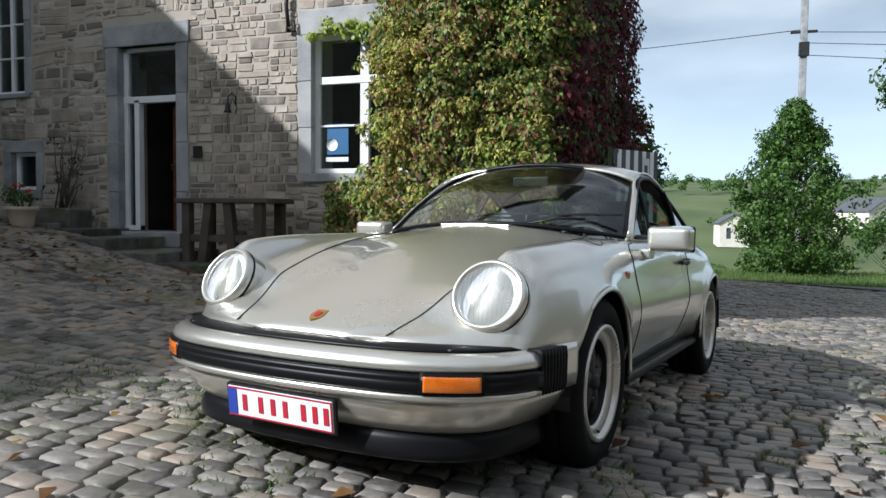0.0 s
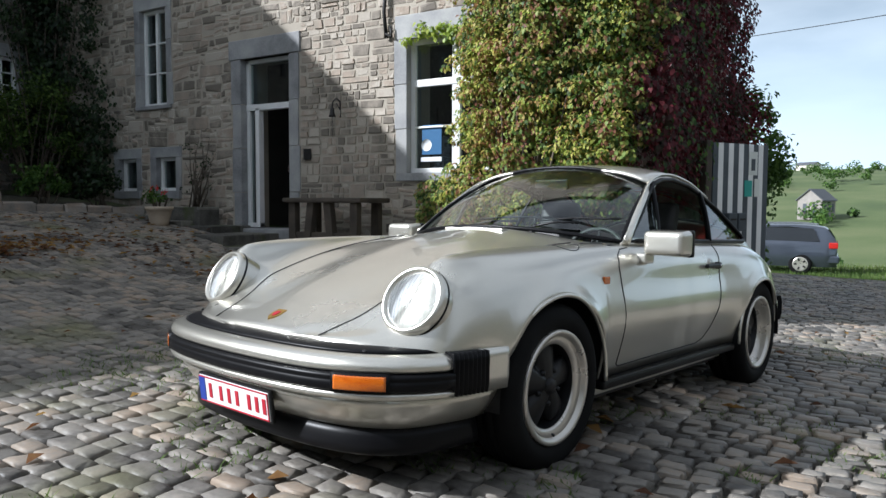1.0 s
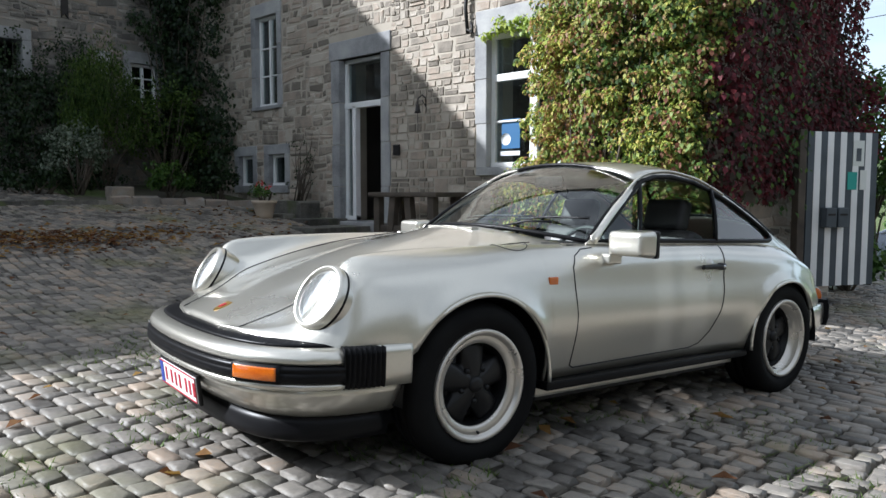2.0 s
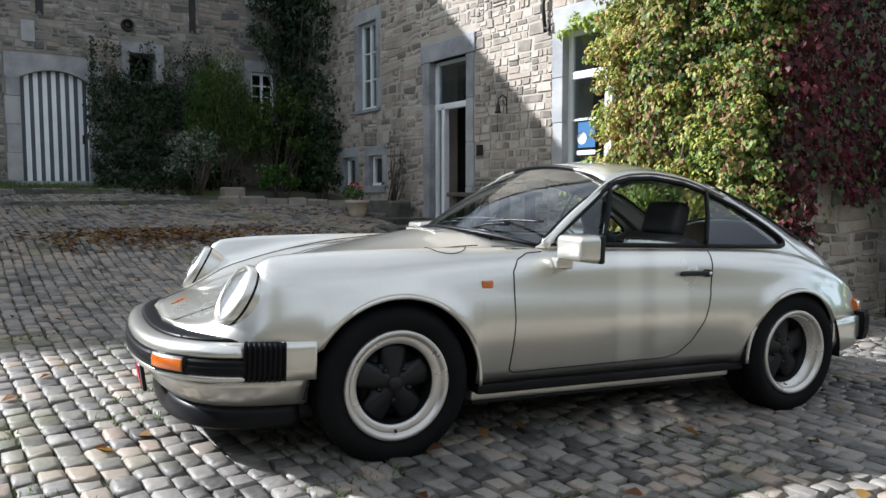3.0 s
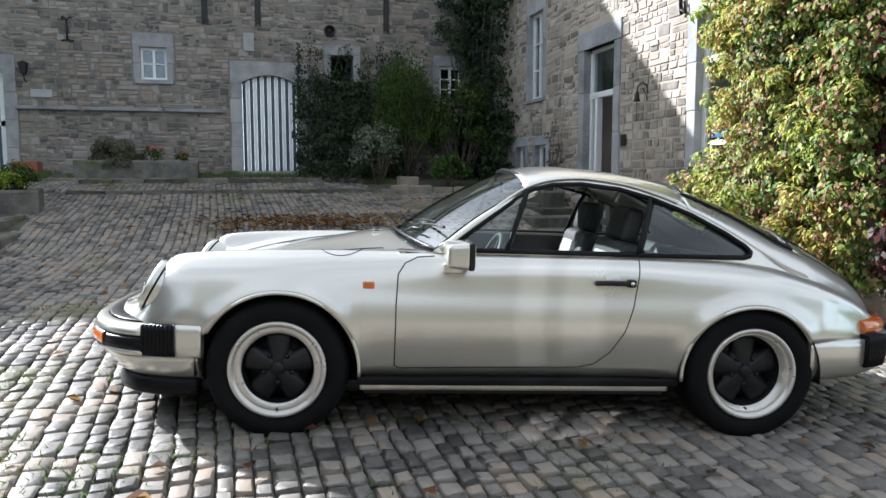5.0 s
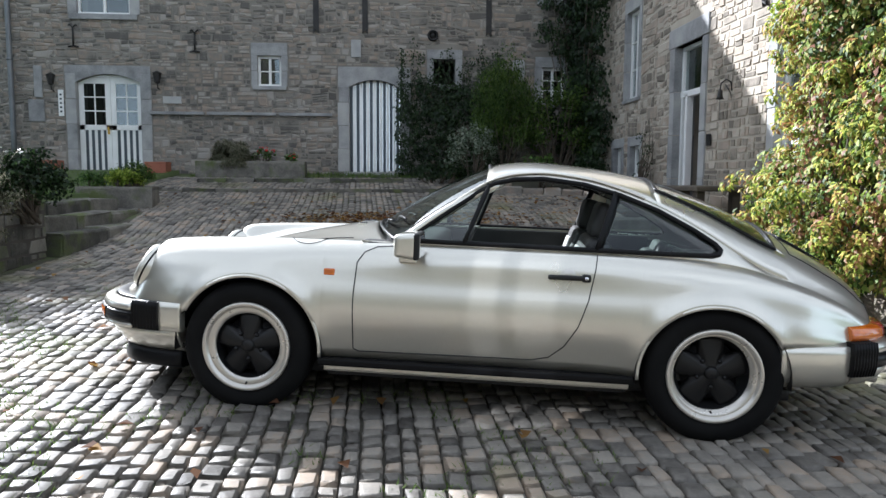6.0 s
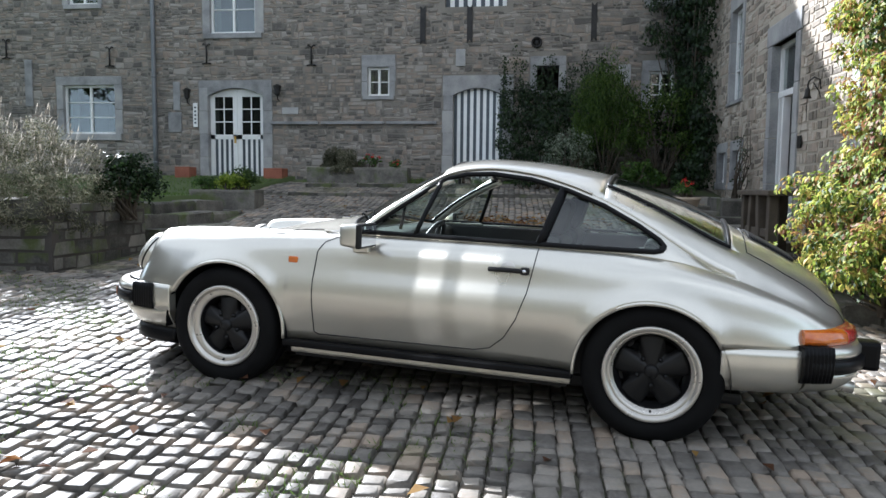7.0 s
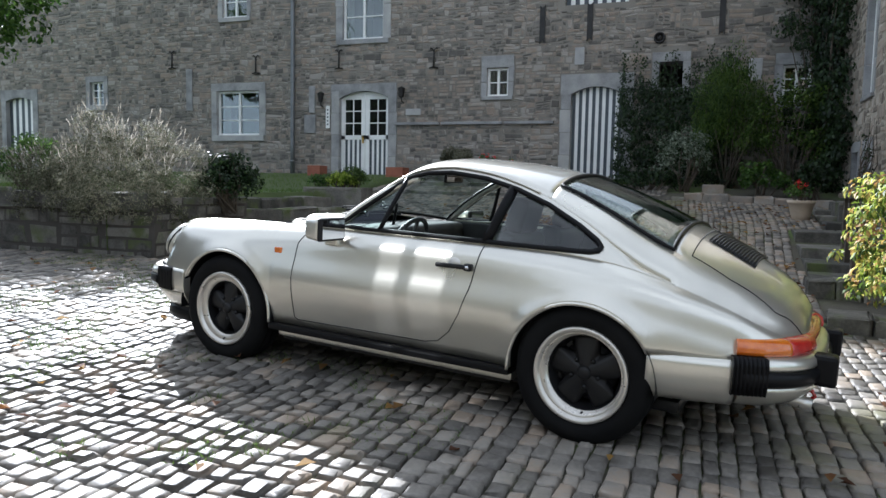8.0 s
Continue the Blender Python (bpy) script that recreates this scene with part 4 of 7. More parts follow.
for s in (-1, 1):
    fs = s_of(REAR, R_LEN, 1.785); f2 = s_of(REAR, R_LEN, 1.895)
    swept("rear_side_panel", REAR, 1, [(-0.05, 0.478), (0.000, 0.476), (0.004, 0.44), (0.004, 0.36), (-0.014, 0.31), (-0.045, 0.275), (-0.10, 0.268)], s * fs, s * R_LEN, M_PAINT, "", 16)
    swept("rear_bellows", REAR, 1, [(-0.08, 0.500), (0.018, 0.498), (0.026, 0.46), (0.026, 0.38), (0.016, 0.336), (-0.08, 0.332)], s * f2, s * (fs + 0.02), M_RUBBER, "black ribbed rubber bellows", 34, True, True, lambda i: 0.006 * (1 if i % 4 < 2 else -1))
    ta = s_of(REAR, R_LEN, 1.785); tb = s_of(REAR, R_LEN, 1.995); tz = 0.34
    prof = [(-0.12, 0.570), (-0.040, 0.565), (-0.022, 0.550), (-0.014, 0.520), (-0.016, 0.502), (-0.12, 0.499)]
    swept("turn_lamp", REAR, 1, prof, s * ta, s * tb, M_AMBER, "amber wrap-round rear lamp", 26, True, True, lambda i: 0.001 * (i % 2))
    swept("tail_lamp", REAR, 1, prof, s * (tb - 0.002), s * tz, M_REDLENS, "red rear lamp", 26, True, True, lambda i: 0.001 * (i % 2))
    x, y, d = REAR(s * 0.36)
    part("overrider", box_bm(x - 0.03, x + 0.085, y - 0.055, y + 0.055, 0.355, 0.495, 0.02), M_RUBBER, car, "black rubber bumper overrider")
swept("rear_reflector", REAR, 1, [(-0.12, 0.570), (-0.05, 0.564), (-0.034, 0.550), (-0.028, 0.515), (-0.12, 0.500)], -0.338, 0.338, M_REDLENS, "red reflector band", 20)
tube("exhaust_pipe", [(1.86, -0.33, 0.275), (1.98, -0.34, 0.262), (2.07, -0.34, 0.252)], 0.028, M_ALU, car, "steel tailpipe", 14)
tube("tow_eye", [(1.96, -0.24, 0.31), (2.06, -0.24, 0.295), (2.075, -0.24, 0.27), (2.055, -0.24, 0.245)], 0.010, M_REDLENS, car, "red tow hook", 8)

# headlamps
for s in (-1, 1):
    m = Matrix.Translation((-1.735, s * 0.578, 0.672)) @ Vector((-0.86, s * 0.10, 0.46)).to_track_quat("Z", "Y").to_matrix().to_4x4()
    lamp = obj("headlamp", mesh_from("headlamp", *joined([([], [])])), M_PAINT, car, "round glass headlamp in a silver ring")
    lamp.matrix_basis = m
    revolve("ring", [(0.104, 0.012), (0.110, 0.024), (0.118, 0.024), (0.1265, 0.012), (0.129, -0.004), (0.128, -0.05), (0.124, -0.12)], M_PAINT, lamp, "silver lamp ring", 56)
    revolve("gasket", [(0.1262, -0.006), (0.1305, -0.007), (0.1305, -0.016), (0.126, -0.017)], M_RUBBER, lamp, "", 56)
    revolve("lens", [(0.0, 0.040), (0.03, 0.038), (0.06, 0.033), (0.085, 0.025), (0.106, 0.013)], M_LENS, lamp, "ribbed clear lamp glass", 56)
    revolve("reflector", [(0.0, -0.030), (0.04, -0.027), (0.07, -0.018), (0.095, -0.003), (0.107, 0.010)], M_REFLECT, lamp, "near-white reflector bowl, its mirror brightness put in the colour", 56)
    revolve("bulb", [(0.0, -0.02), (0.010, -0.022), (0.014, -0.035), (0.013, -0.06)], M_LENS, lamp, "", 16)
    for k in range(-6, 7):
        w = math.sqrt(max(0, 0.098**2 - (k * 0.015)**2))
        tube("lens_rib", [(k * 0.015, w * t, 0.0405 - 2.4 * ((w * t)**2 + (k * 0.015)**2)) for t in np.linspace(-1, 1, 9)], 0.0013, M_LENS, lamp, "", 5)

# seams, dark surface tubes that paint in the shade of gaps, and trims
for s in (-1, 1):
    hood = [(x, s * yy, deck_z(x, yy) + 0.0005) for x, yy in zip(np.linspace(-1.94, -0.66, 40), np.interp(np.linspace(-1.94, -0.66, 40), [-1.94, -1.6, -1.2, -0.66], [0.32, 0.41, 0.46, 0.53]))]
    tube("bonnet_gap", hood, 0.0028, M_GAPDARK, car, "dark tube drawn for the shade in the bonnet gap", 5)
    tube("door_gap", side_path([(x, z) for x, z in dense([(-0.42, 0.848), (-0.50, 0.842), (-0.56, 0.815), (-0.592, 0.765), (-0.6, 0.62), (-0.6, 0.335), (-0.575, 0.322), (0.28, 0.332), (0.36, 0.35), (0.43, 0.41), (0.49, 0.51), (0.535, 0.64), (0.562, 0.78), (0.572, 0.852)], 5, False)], 0.0003, s), 0.0032, M_GAPDARK, car, "dark tube drawn for the shade in the door gap", 5)
    lip = [(a + r * math.cos(t), z + r * math.sin(t)) for a, z, r in (ARC_F,) for t in np.linspace(-0.05, math.pi - 0.5, 40)]
    lip2 = [(a + r * math.cos(t), z + r * math.sin(t)) for a, z, r in (ARC_R,) for t in np.linspace(0.5, math.pi + 0.05, 40)]
    for L in (lip, lip2):
        tube("arch_lip", [(x, s * (c_ymax(x) - 0.004), z) for x, z in L], 0.009, M_PAINT, car, "rolled wheel arch edge", 8)
    for a, z, r in (ARC_F, ARC_R):
        V, n = [], 26
        for k in range(n):
            t = -0.08 + (math.pi + 0.16) * k / (n - 1)
            for y in (0.38, 0.60, c_ymax(a) - 0.022):
                V.append((a + (r + 0.008) * math.cos(t), s * y, z + (r + 0.008) * math.sin(t)))
        Fc = grid_faces(n, 3) + [tuple(k * 3 for k in range(n))]
        obj("wheel_housing", mesh_from("wheel_housing", V, Fc), M_SATIN, car, "black wheel housing")
    part("sill_strip", box_bm(-0.772, 0.775, s * 0.735 - 0.05, s * 0.735 + 0.05, 0.246, 0.286, 0.012), M_RUBBER, car, "black sill trim")
    part("sill", box_bm(-0.76, 0.76, s * 0.655 - 0.05, s * 0.655 + 0.05, 0.200, 0.250, 0.012), M_PAINT, car)
    part("side_marker", box_bm(-0.755, -0.700, s * (side_y(-0.726, 0.714) - 0.006) - 0.012, s * (side_y(-0.726, 0.714) - 0.006) + 0.014, 0.696, 0.730, 0.006), M_AMBER, car, "small amber side lamp")
    hy = side_y(0.44, 0.745)
    hb = bmesh.new()
    box(hb, 0.338, 0.535, s * (hy + 0.018) - 0.011, s * (hy + 0.018) + 0.011, 0.733, 0.757, 0.009)
    box(hb, 0.498, 0.542, s * (hy + 0.008) - 0.020, s * (hy + 0.008) + 0.020, 0.726, 0.764, 0.012)
    part("door_handle", hb, M_SATIN, car, "black pull door handle")
    revolve("handle_recess", [(0.0, 0.002), (0.036, 0.003), (0.042, -0.004)], M_ALU, car, "bright handle escutcheon", 20, m=pose(0.435, s * (hy - 0.002), 0.745, 90 if s < 0 else -90, 0, 0))
    revolve("key_lock", [(0.0, 0.005), (0.009, 0.004), (0.010, -0.004)], M_CHROME, car, "", 16, m=pose(0.52, s * (hy + 0.028), 0.745, 90 if s < 0 else -90, 0, 0))
    # door mirror
    mir = new("door_mirror"); mir.parent = car; mir["label"] = "silver door mirror with black edge"
    hbm = bmesh.new()
    vs = box(hbm, -0.385, -0.275, s * 0.845 - 0.105, s * 0.845 + 0.105, 0.812, 0.935, 0.030, seg=4)
    for v in hbm.verts:
        f = (v.co.x + 0.275) / 0.11
        if f < -0.4:
            v.co.z = 0.873 + (v.co.z - 0.873) * 0.90
            v.co.y = s * 0.845 + (v.co.y - s * 0.845) * 0.93
    part("housing", hbm, M_PAINT, mir, "", smooth=True)
    part("edge", box_bm(-0.292, -0.262, s * 0.845 - 0.106, s * 0.845 + 0.106, 0.811, 0.936, 0.014, seg=3), M_SATIN, mir, "black mirror edge")
    part("mirror_glass", box_bm(-0.2625, -0.2600, s * 0.845 - 0.092, s * 0.845 + 0.092, 0.824, 0.923, 0.0), M_MIRROR, mir, "mirror glass")
    fb = bmesh.new(); box(fb, -0.385, -0.295, s * 0.735 - 0.035, s * 0.735 + 0.030, 0.775, 0.825, 0.014, seg=3)
    part("foot", fb, M_PAINT, mir)
    # wipers
    base = Vector((-0.555, s * 0.0 - 0.02 + (0.26 if s > 0 else -0.12), 0.915))
    tip = Vector((-0.44, base.y - 0.46, 0.935))
    tube("wiper_arm", [base, base.lerp(tip, 0.45) + Vector((-0.005, 0, 0.035)), base.lerp(tip, 0.72) + Vector((0.012, 0, 0.030))], 0.006, M_SATIN, car, "black wiper arm", 6)
    tube("wiper_blade", [base.lerp(tip, q) + Vector((0.06, 0, 0.055 - 0.02 * abs(q - 0.6))) for q in np.linspace(0.2, 1.06, 8)], 0.006, M_SATIN, car, "black wiper blade", 6)
    revolve("wiper_pivot", [(0.0, 0.03), (0.012, 0.028), (0.016, 0.0)], M_SATIN, car, "", 12, m=Matrix.Translation(base - Vector((0, 0, 0.012))))
flap = [(-0.86 + 0.10 * math.cos(t), -(c_yc(-0.86) + 0.005 + 0.055 * math.sin(t))) for t in np.linspace(0, 2 * math.pi, 40)]


def shoulder(x, y):
    S = section(x)[12:30]
    k = min(S, key=lambda p: abs(p[0] - abs(y)))
    return float(k[1])


fl_y = lambda t: 0.60 + 0.075 * math.sin(t)
S_top = lambda x, y: float(np.interp(y, [p[0] for p in section(x)[10:34]][::-1], [p[1] for p in section(x)[10:34]][::-1]))
tube("fuel_flap_gap", [(-0.86 + 0.095 * math.cos(t), -fl_y(t), S_top(-0.86 + 0.095 * math.cos(t), fl_y(t))) for t in np.linspace(0, 2 * math.pi, 40, endpoint=False)], 0.0025, M_GAPDARK, car, "dark tube drawn for the shade round the fuel flap", 5, True)
# cowl grille
for nm, wide, deep, lift, mt, lab in (("grille_frame", 0.062, 0.024, 0.003, M_PAINT, "silver frame of the air slots"), ("fresh_air_grille", 0.055, 0.014, 0.005, M_SATIN, "black air slots below the windscreen")):
    cg = bmesh.new()
    for y in (-0.12, 0.0, 0.12):
        z = deck_z(-0.69, abs(y))
        box(cg, -0.69 - deep, -0.69 + deep, y - wide, y + wide, z - 0.012, z + lift, 0.002)
    part(nm, cg, mt, car, lab)
# crest, a plain coloured shield
cr = Vector((-1.885, 0, deck_z(-1.885, 0) + 0.003))
def shield(sc, dz):
    P = [(0.034, 0.024), (0.034, -0.024), (0.0, -0.027), (-0.022, -0.018), (-0.036, 0.0), (-0.022, 0.018), (0.0, 0.027)]
    return [(cr.x + a * sc, b * sc, cr.z + dz + 0.40 * a * sc) for a, b in P]
for nm, sc, dz, mt in (("badge", 1.0, 0.0, M_GOLD), ("badge_field", 0.46, 0.0025, M_PLATERED)):
    a, b = shield(sc, dz), shield(sc, dz - 0.006)
    n = len(a)
    obj(nm, mesh_from(nm, a + b, [tuple(range(n))] + [(i, i + n, (i + 1) % n + n, (i + 1) % n) for i in range(n)]), mt, car, "small gold and red shield badge")
# number plate with plain bars
npl = new("number_plate"); npl.parent = car; npl.matrix_basis = pose(-2.055, 0.012, 0.290, 0, -8, 0); npl["label"] = "white number plate with dark red bars"
part("plate", box_bm(-0.004, 0.012, -0.222, 0.222, -0.052, 0.052, 0.006), M_PLATE, npl)
part("surround", box_bm(0.0, 0.016, -0.230, 0.230, -0.060, 0.060, 0.006), M_SATIN, npl)
for y0, y1, z0, z1 in ((-0.219, 0.219, 0.045, 0.0495), (-0.219, 0.219, -0.0495, -0.045), (-0.219, -0.2145, -0.045, 0.045)):
    part("border", box_bm(-0.0062, -0.003, y0, y1, z0, z1), M_PLATERED, npl)
part("blue_band", box_bm(-0.0062, -0.003, 0.180, 0.219, -0.045, 0.045), M_BLUE, npl)
for y in (0.145, 0.075, 0.022, -0.03, -0.105, -0.152, -0.196):
    part("bar", box_bm(-0.0062, -0.003, y - 0.010, y + 0.010, -0.028, 0.028), M_PLATERED, npl)
# engine lid
for s in (-1, 1):
    lid = [(x, s * yy, deck_z(x, yy) + 0.001) for x, yy in zip(np.linspace(1.53, 2.02, 24), np.interp(np.linspace(1.53, 2.02, 24), [1.53, 1.7, 1.9, 2.02], [0.50, 0.50, 0.46, 0.34]))]
    tube("lid_gap", lid, 0.0032, M_GAPDARK, car, "dark tube drawn for the shade in the engine lid gap", 5)
tube("lid_gap", [(1.53, y, deck_z(1.53, y) + 0.001) for y in np.linspace(-0.50, 0.50, 20)], 0.0032, M_GAPDARK, car, "", 5)
gV = [(x, y, deck_z(x, y) + 0.003) for x in np.linspace(1.555, 1.775, 8) for y in np.linspace(-0.26, 0.26, 9)]
obj("lid_grille", mesh_from("lid_grille", gV, grid_faces(8, 9)), M_GAPDARK, car, "black engine air grille")
for k in range(17):
    x = 1.562 + 0.0132 * k
    tube("slat", [(x, y, deck_z(x, y) + 0.009) for y in np.linspace(-0.255, 0.255, 9)], 0.0042, M_SATIN, car, "", 5)
# cabin
part("floor_pan", box_bm(-1.72, 1.55, -0.62, 0.62, 0.17, 0.23, 0.02), M_SATIN, car, "black underbody")
for s in (-1, 1):
    part("underbody_side", box_bm(-0.74, 0.74, s * 0.67 - 0.01, s * 0.67 + 0.01, 0.18, 0.40), M_SATIN, car)
    part("door_card", box_bm(-0.56, 1.05, s * 0.655 - 0.012, s * 0.655 + 0.012, 0.25, 0.862, 0.01), M_LEATHER, car, "black door lining")
part("bulkhead", box_bm(-0.76, -0.70, -0.62, 0.62, 0.2, 0.80, 0.02), M_SATIN, car)
part("dashboard", box_bm(-0.62, -0.24, -0.62, 0.62, 0.60, 0.865, 0.05, seg=4), M_LEATHER, car, "black padded dashboard", smooth=True)
part("parcel_shelf", box_bm(0.98, 1.50, -0.58, 0.58, 0.30, 0.80, 0.05, seg=3), M_LEATHER, car, "black rear shelf", smooth=True)
for s in (-1, 1):
    seat = new("seat"); seat.parent = car; seat.matrix_basis = pose(0.22, s * 0.335, 0.24); seat["label"] = "black front seat with grey centre"
    part("cushion", box_bm(-0.26, 0.22, -0.24, 0.24, 0.0, 0.20, 0.06, seg=4), M_LEATHER, seat, smooth=True)
    part("backrest", box_bm(-0.07, 0.07, -0.235, 0.235, 0.0, 0.58, 0.055, m=pose(0.22, 0, 0.12, 0, 17, 0), seg=4), M_LEATHER, seat, "black seat back", smooth=True)
    part("centre_panel", box_bm(-0.082, -0.06, -0.14, 0.14, 0.06, 0.50, 0.01, m=pose(0.22, 0, 0.12, 0, 17, 0)), M_GREYCLOTH, seat, "light grey cloth panel")
    part("headrest", box_bm(-0.05, 0.05, -0.135, 0.135, 0.57, 0.76, 0.045, m=pose(0.23, 0, 0.12, 0, 15, 0), seg=4), M_LEATHER, seat, "black headrest", smooth=True)
    part("rear_seat_back", box_bm(-0.05, 0.05, -0.24, 0.24, 0, 0.42, 0.04, m=pose(0.95, s * 0.30, 0.46, 0, 22, 0), seg=3), M_LEATHER, car, "black folding rear seat back", smooth=True)
swm = pose(-0.12, -0.335, 0.76, 0, -66, 0)
swl = obj("steering_wheel", mesh_from("steering_wheel", *tube_data([swm @ Vector((0.185 * math.cos(t), 0.185 * math.sin(t), 0)) for t in np.linspace(0, 2 * math.pi, 36, endpoint=False)], 0.014, 8, True), smooth=True), M_LEATHER, car, "black steering wheel")
for a in (0, 2.1, -2.1, 3.14):
    tube("wheel_spoke", [swm @ Vector((0, 0, -0.02)), swm @ Vector((0.18 * math.cos(a), 0.18 * math.sin(a), 0))], 0.012, M_LEATHER, swl, "", 6, False, 0.5)
tube("steering_column", [swm @ Vector((0, 0, -0.01)), swm @ Vector((0, 0, -0.25))], 0.035, M_LEATHER, car, "", 10)
part("inner_mirror", box_bm(-0.02, 0.0, -0.11, 0.11, 1.145, 1.205, 0.012, seg=3), M_SATIN, car, "black rear-view mirror")
part("inner_mirror_glass", box_bm(0.0005, 0.002, -0.10, 0.10, 1.152, 1.198), M_MIRROR, car, "mirror glass")
tube("phone_holder", [(-0.36, -0.12, 0.865), (-0.34, -0.12, 0.98), (-0.33, -0.14, 1.0)], 0.010, M_SATIN, car, "black dashboard phone holder", 6)

# ---- openings of the two fronts ----
def bmw(m, specs):
    """Bevelled boxes given in wall measures (u0, u1, v0, v1, w0, w1)."""
    bm = bmesh.new()
    for a in specs:
        box(bm, *a[:6], bev=a[6] if len(a) > 6 else 0.004)
    bmesh.ops.transform(bm, matrix=m, verts=bm.verts)
    return bm


def opening(name, m, h, label, category):
    return tagged(thing(name, Matrix.Identity(4), label, category), kind="structure")


def surround(par, m, h, side, top, sill, blocks_n=2, proud=0.02, lintel_over=0.0, arch=0.0, rngs=random.Random(3)):
    """Dressed stones round an opening: jamb blocks, lintel and sill, each its own piece."""
    u0, u1, v0, v1 = h
    zz = np.linspace(v0, v1, blocks_n + 1)
    for k in range(blocks_n):
        for a, b in ((u0 - side, u0), (u1, u1 + side)):
            d = rngs.uniform(-0.02, 0.02)
            part("jamb_stone", bmw(m, [(a + (d if a < u0 else -0.005), b + (d if a >= u1 - 1e-6 else 0.005), zz[k] + 0.003, zz[k + 1] - 0.003, -0.30, proud + rngs.uniform(-0.004, 0.004), 0.008)]), M_DRESSED, par)
    if top:
        if arch:
            n = 16
            V = []
            for i in range(n + 1):
                t = -1 + 2 * i / n
                u = (u0 + u1) / 2 + t * ((u1 - u0) / 2 + side)
                uu = min(1.0, abs(t) * ((u1 - u0) / 2 + side) / ((u1 - u0) / 2))
                lowv = v1 - 0.005 - arch * uu * uu
                for v, w in ((lowv, proud), (v1 + top, proud), (v1 + top, -0.3), (lowv, -0.3)):
                    V.append((u, v, w))
            Fc = []
            for i in range(n):
                for q in range(4):
                    Fc.append((i * 4 + q, i * 4 + (q + 1) % 4, (i + 1) * 4 + (q + 1) % 4, (i + 1) * 4 + q))
            Fc += [(0, 1, 2, 3), tuple(n * 4 + q for q in (3, 2, 1, 0))]
            obj("arched_lintel", mesh_from("arched_lintel", [m @ Vector(v) for v in V], Fc), M_DRESSED, par)
        else:
            part("lintel", bmw(m, [(u0 - side - lintel_over, u1 + side + lintel_over, v1 - 0.005, v1 + top, -0.30, proud + 0.004, 0.010)]), M_DRESSED, par)
    if sill:
        part("sill", bmw(m, [(u0 - side * 0.8, u1 + side * 0.8, v0 - sill, v0 + 0.005, -0.28, proud + 0.025, 0.008)]), M_DRESSED, par)


def casement(name, m, h, label, cols, rows, back=-0.075, fw=0.05, bar=0.022, mull=0.05, room=True, arch=0):
    """Painted frame, mullion, glazing bars and panes in the opening, with a dark-coloured shell behind."""
    u0, u1, v0, v1 = h
    w = opening(name, m, h, label, "window")
    part("window_frame", bmw(m, [(u0, u0 + fw, v0, v1, back - 0.05, back + 0.01), (u1 - fw, u1, v0, v1, back - 0.05, back + 0.01), (u0, u1, v1 - fw, v1, back - 0.05, back + 0.012), (u0, u1, v0, v0 + fw, back - 0.05, back + 0.02)]), M_WHITE, w, "white painted frame")
    cu = np.linspace(u0 + fw, u1 - fw, cols + 1)
    rv = np.linspace(v0 + fw, v1 - fw, rows + 1)
    for i in range(1, cols):
        bw = mull if (cols % 2 == 0 and i == cols // 2) else bar
        part("mullion", bmw(m, [(cu[i] - bw / 2, cu[i] + bw / 2, v0 + fw, v1 - fw, back - 0.045, back + 0.012)]), M_WHITE, w)
    for j in range(1, rows):
        part("glazing_bar", bmw(m, [(u0 + fw, u1 - fw, rv[j] - bar / 2, rv[j] + bar / 2, back - 0.04, back + 0.004)]), M_WHITE, w)
    for i in range(cols):
        for j in range(rows):
            p = part("pane", bmw(m, [(cu[i] + 0.004, cu[i + 1] - 0.004, rv[j] + 0.004, rv[j + 1] - 0.004, back - 0.026, back - 0.022, 0)]), M_PANE, w)
            p.visible_shadow = False
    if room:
        dark_shell(m, h)
    return w


ROOMS = []


# shallow box; the dimness of a room is put into its colour
def dark_shell(m, h):
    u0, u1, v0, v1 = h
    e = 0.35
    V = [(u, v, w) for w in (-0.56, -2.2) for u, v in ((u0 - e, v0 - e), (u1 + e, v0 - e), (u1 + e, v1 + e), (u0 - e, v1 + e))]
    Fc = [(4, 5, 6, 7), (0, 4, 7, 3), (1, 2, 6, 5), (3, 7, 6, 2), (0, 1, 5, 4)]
    tagged(obj("room_shell", mesh_from("room_shell", [m @ Vector(v) for v in V], Fc), M_DARKFILL), "shallow shell coloured dark in place of an unlit room", "room", kind="structure")


def stripes(par, m, u0, u1, v0, v1, w, n, arch=0.0, lean=0.0, thick=0.02):
    """Upright boards painted white and slate grey in turn."""
    e = np.linspace(u0, u1, n + 1)
    for k in range(n):
        def top(u):
            t = (u - (u0 + u1) / 2) / ((u1 - u0) / 2)
            return v1 - arch * t * t
        a, b = e[k] + 0.0015, e[k + 1] - 0.0015
        V = [(u, v, ww) for ww in (w, w + thick) for u, v in ((a, v0), (b, v0), (b, top(b)), (a, top(a)))]
        Fc = [(0, 3, 2, 1), (4, 5, 6, 7), (0, 1, 5, 4), (1, 2, 6, 5), (2, 3, 7, 6), (3, 0, 4, 7)]
        obj("board", mesh_from("board", [m @ Vector(q) for q in V], Fc), M_WHITE if k % 2 else M_DARKGREY, par)


# striped gate
g = opening("door_1", BACK, GATE, "arched plank gate striped white and slate grey", "gate")
surround(g, BACK, GATE, 0.21, 0.24, 0, 4, 0.02, arch=0.15)
stripes(g, BACK, GATE[0] + 0.01, GATE[1] - 0.01, GATE[2], GATE[3] - 0.005, -0.13, 15, 0.15)
part("latch", bmw(BACK, [(GATE[1] - 0.10, GATE[1] - 0.06, 1.95, 2.10, -0.11, -0.09)]), M_IRON, g, "iron latch")
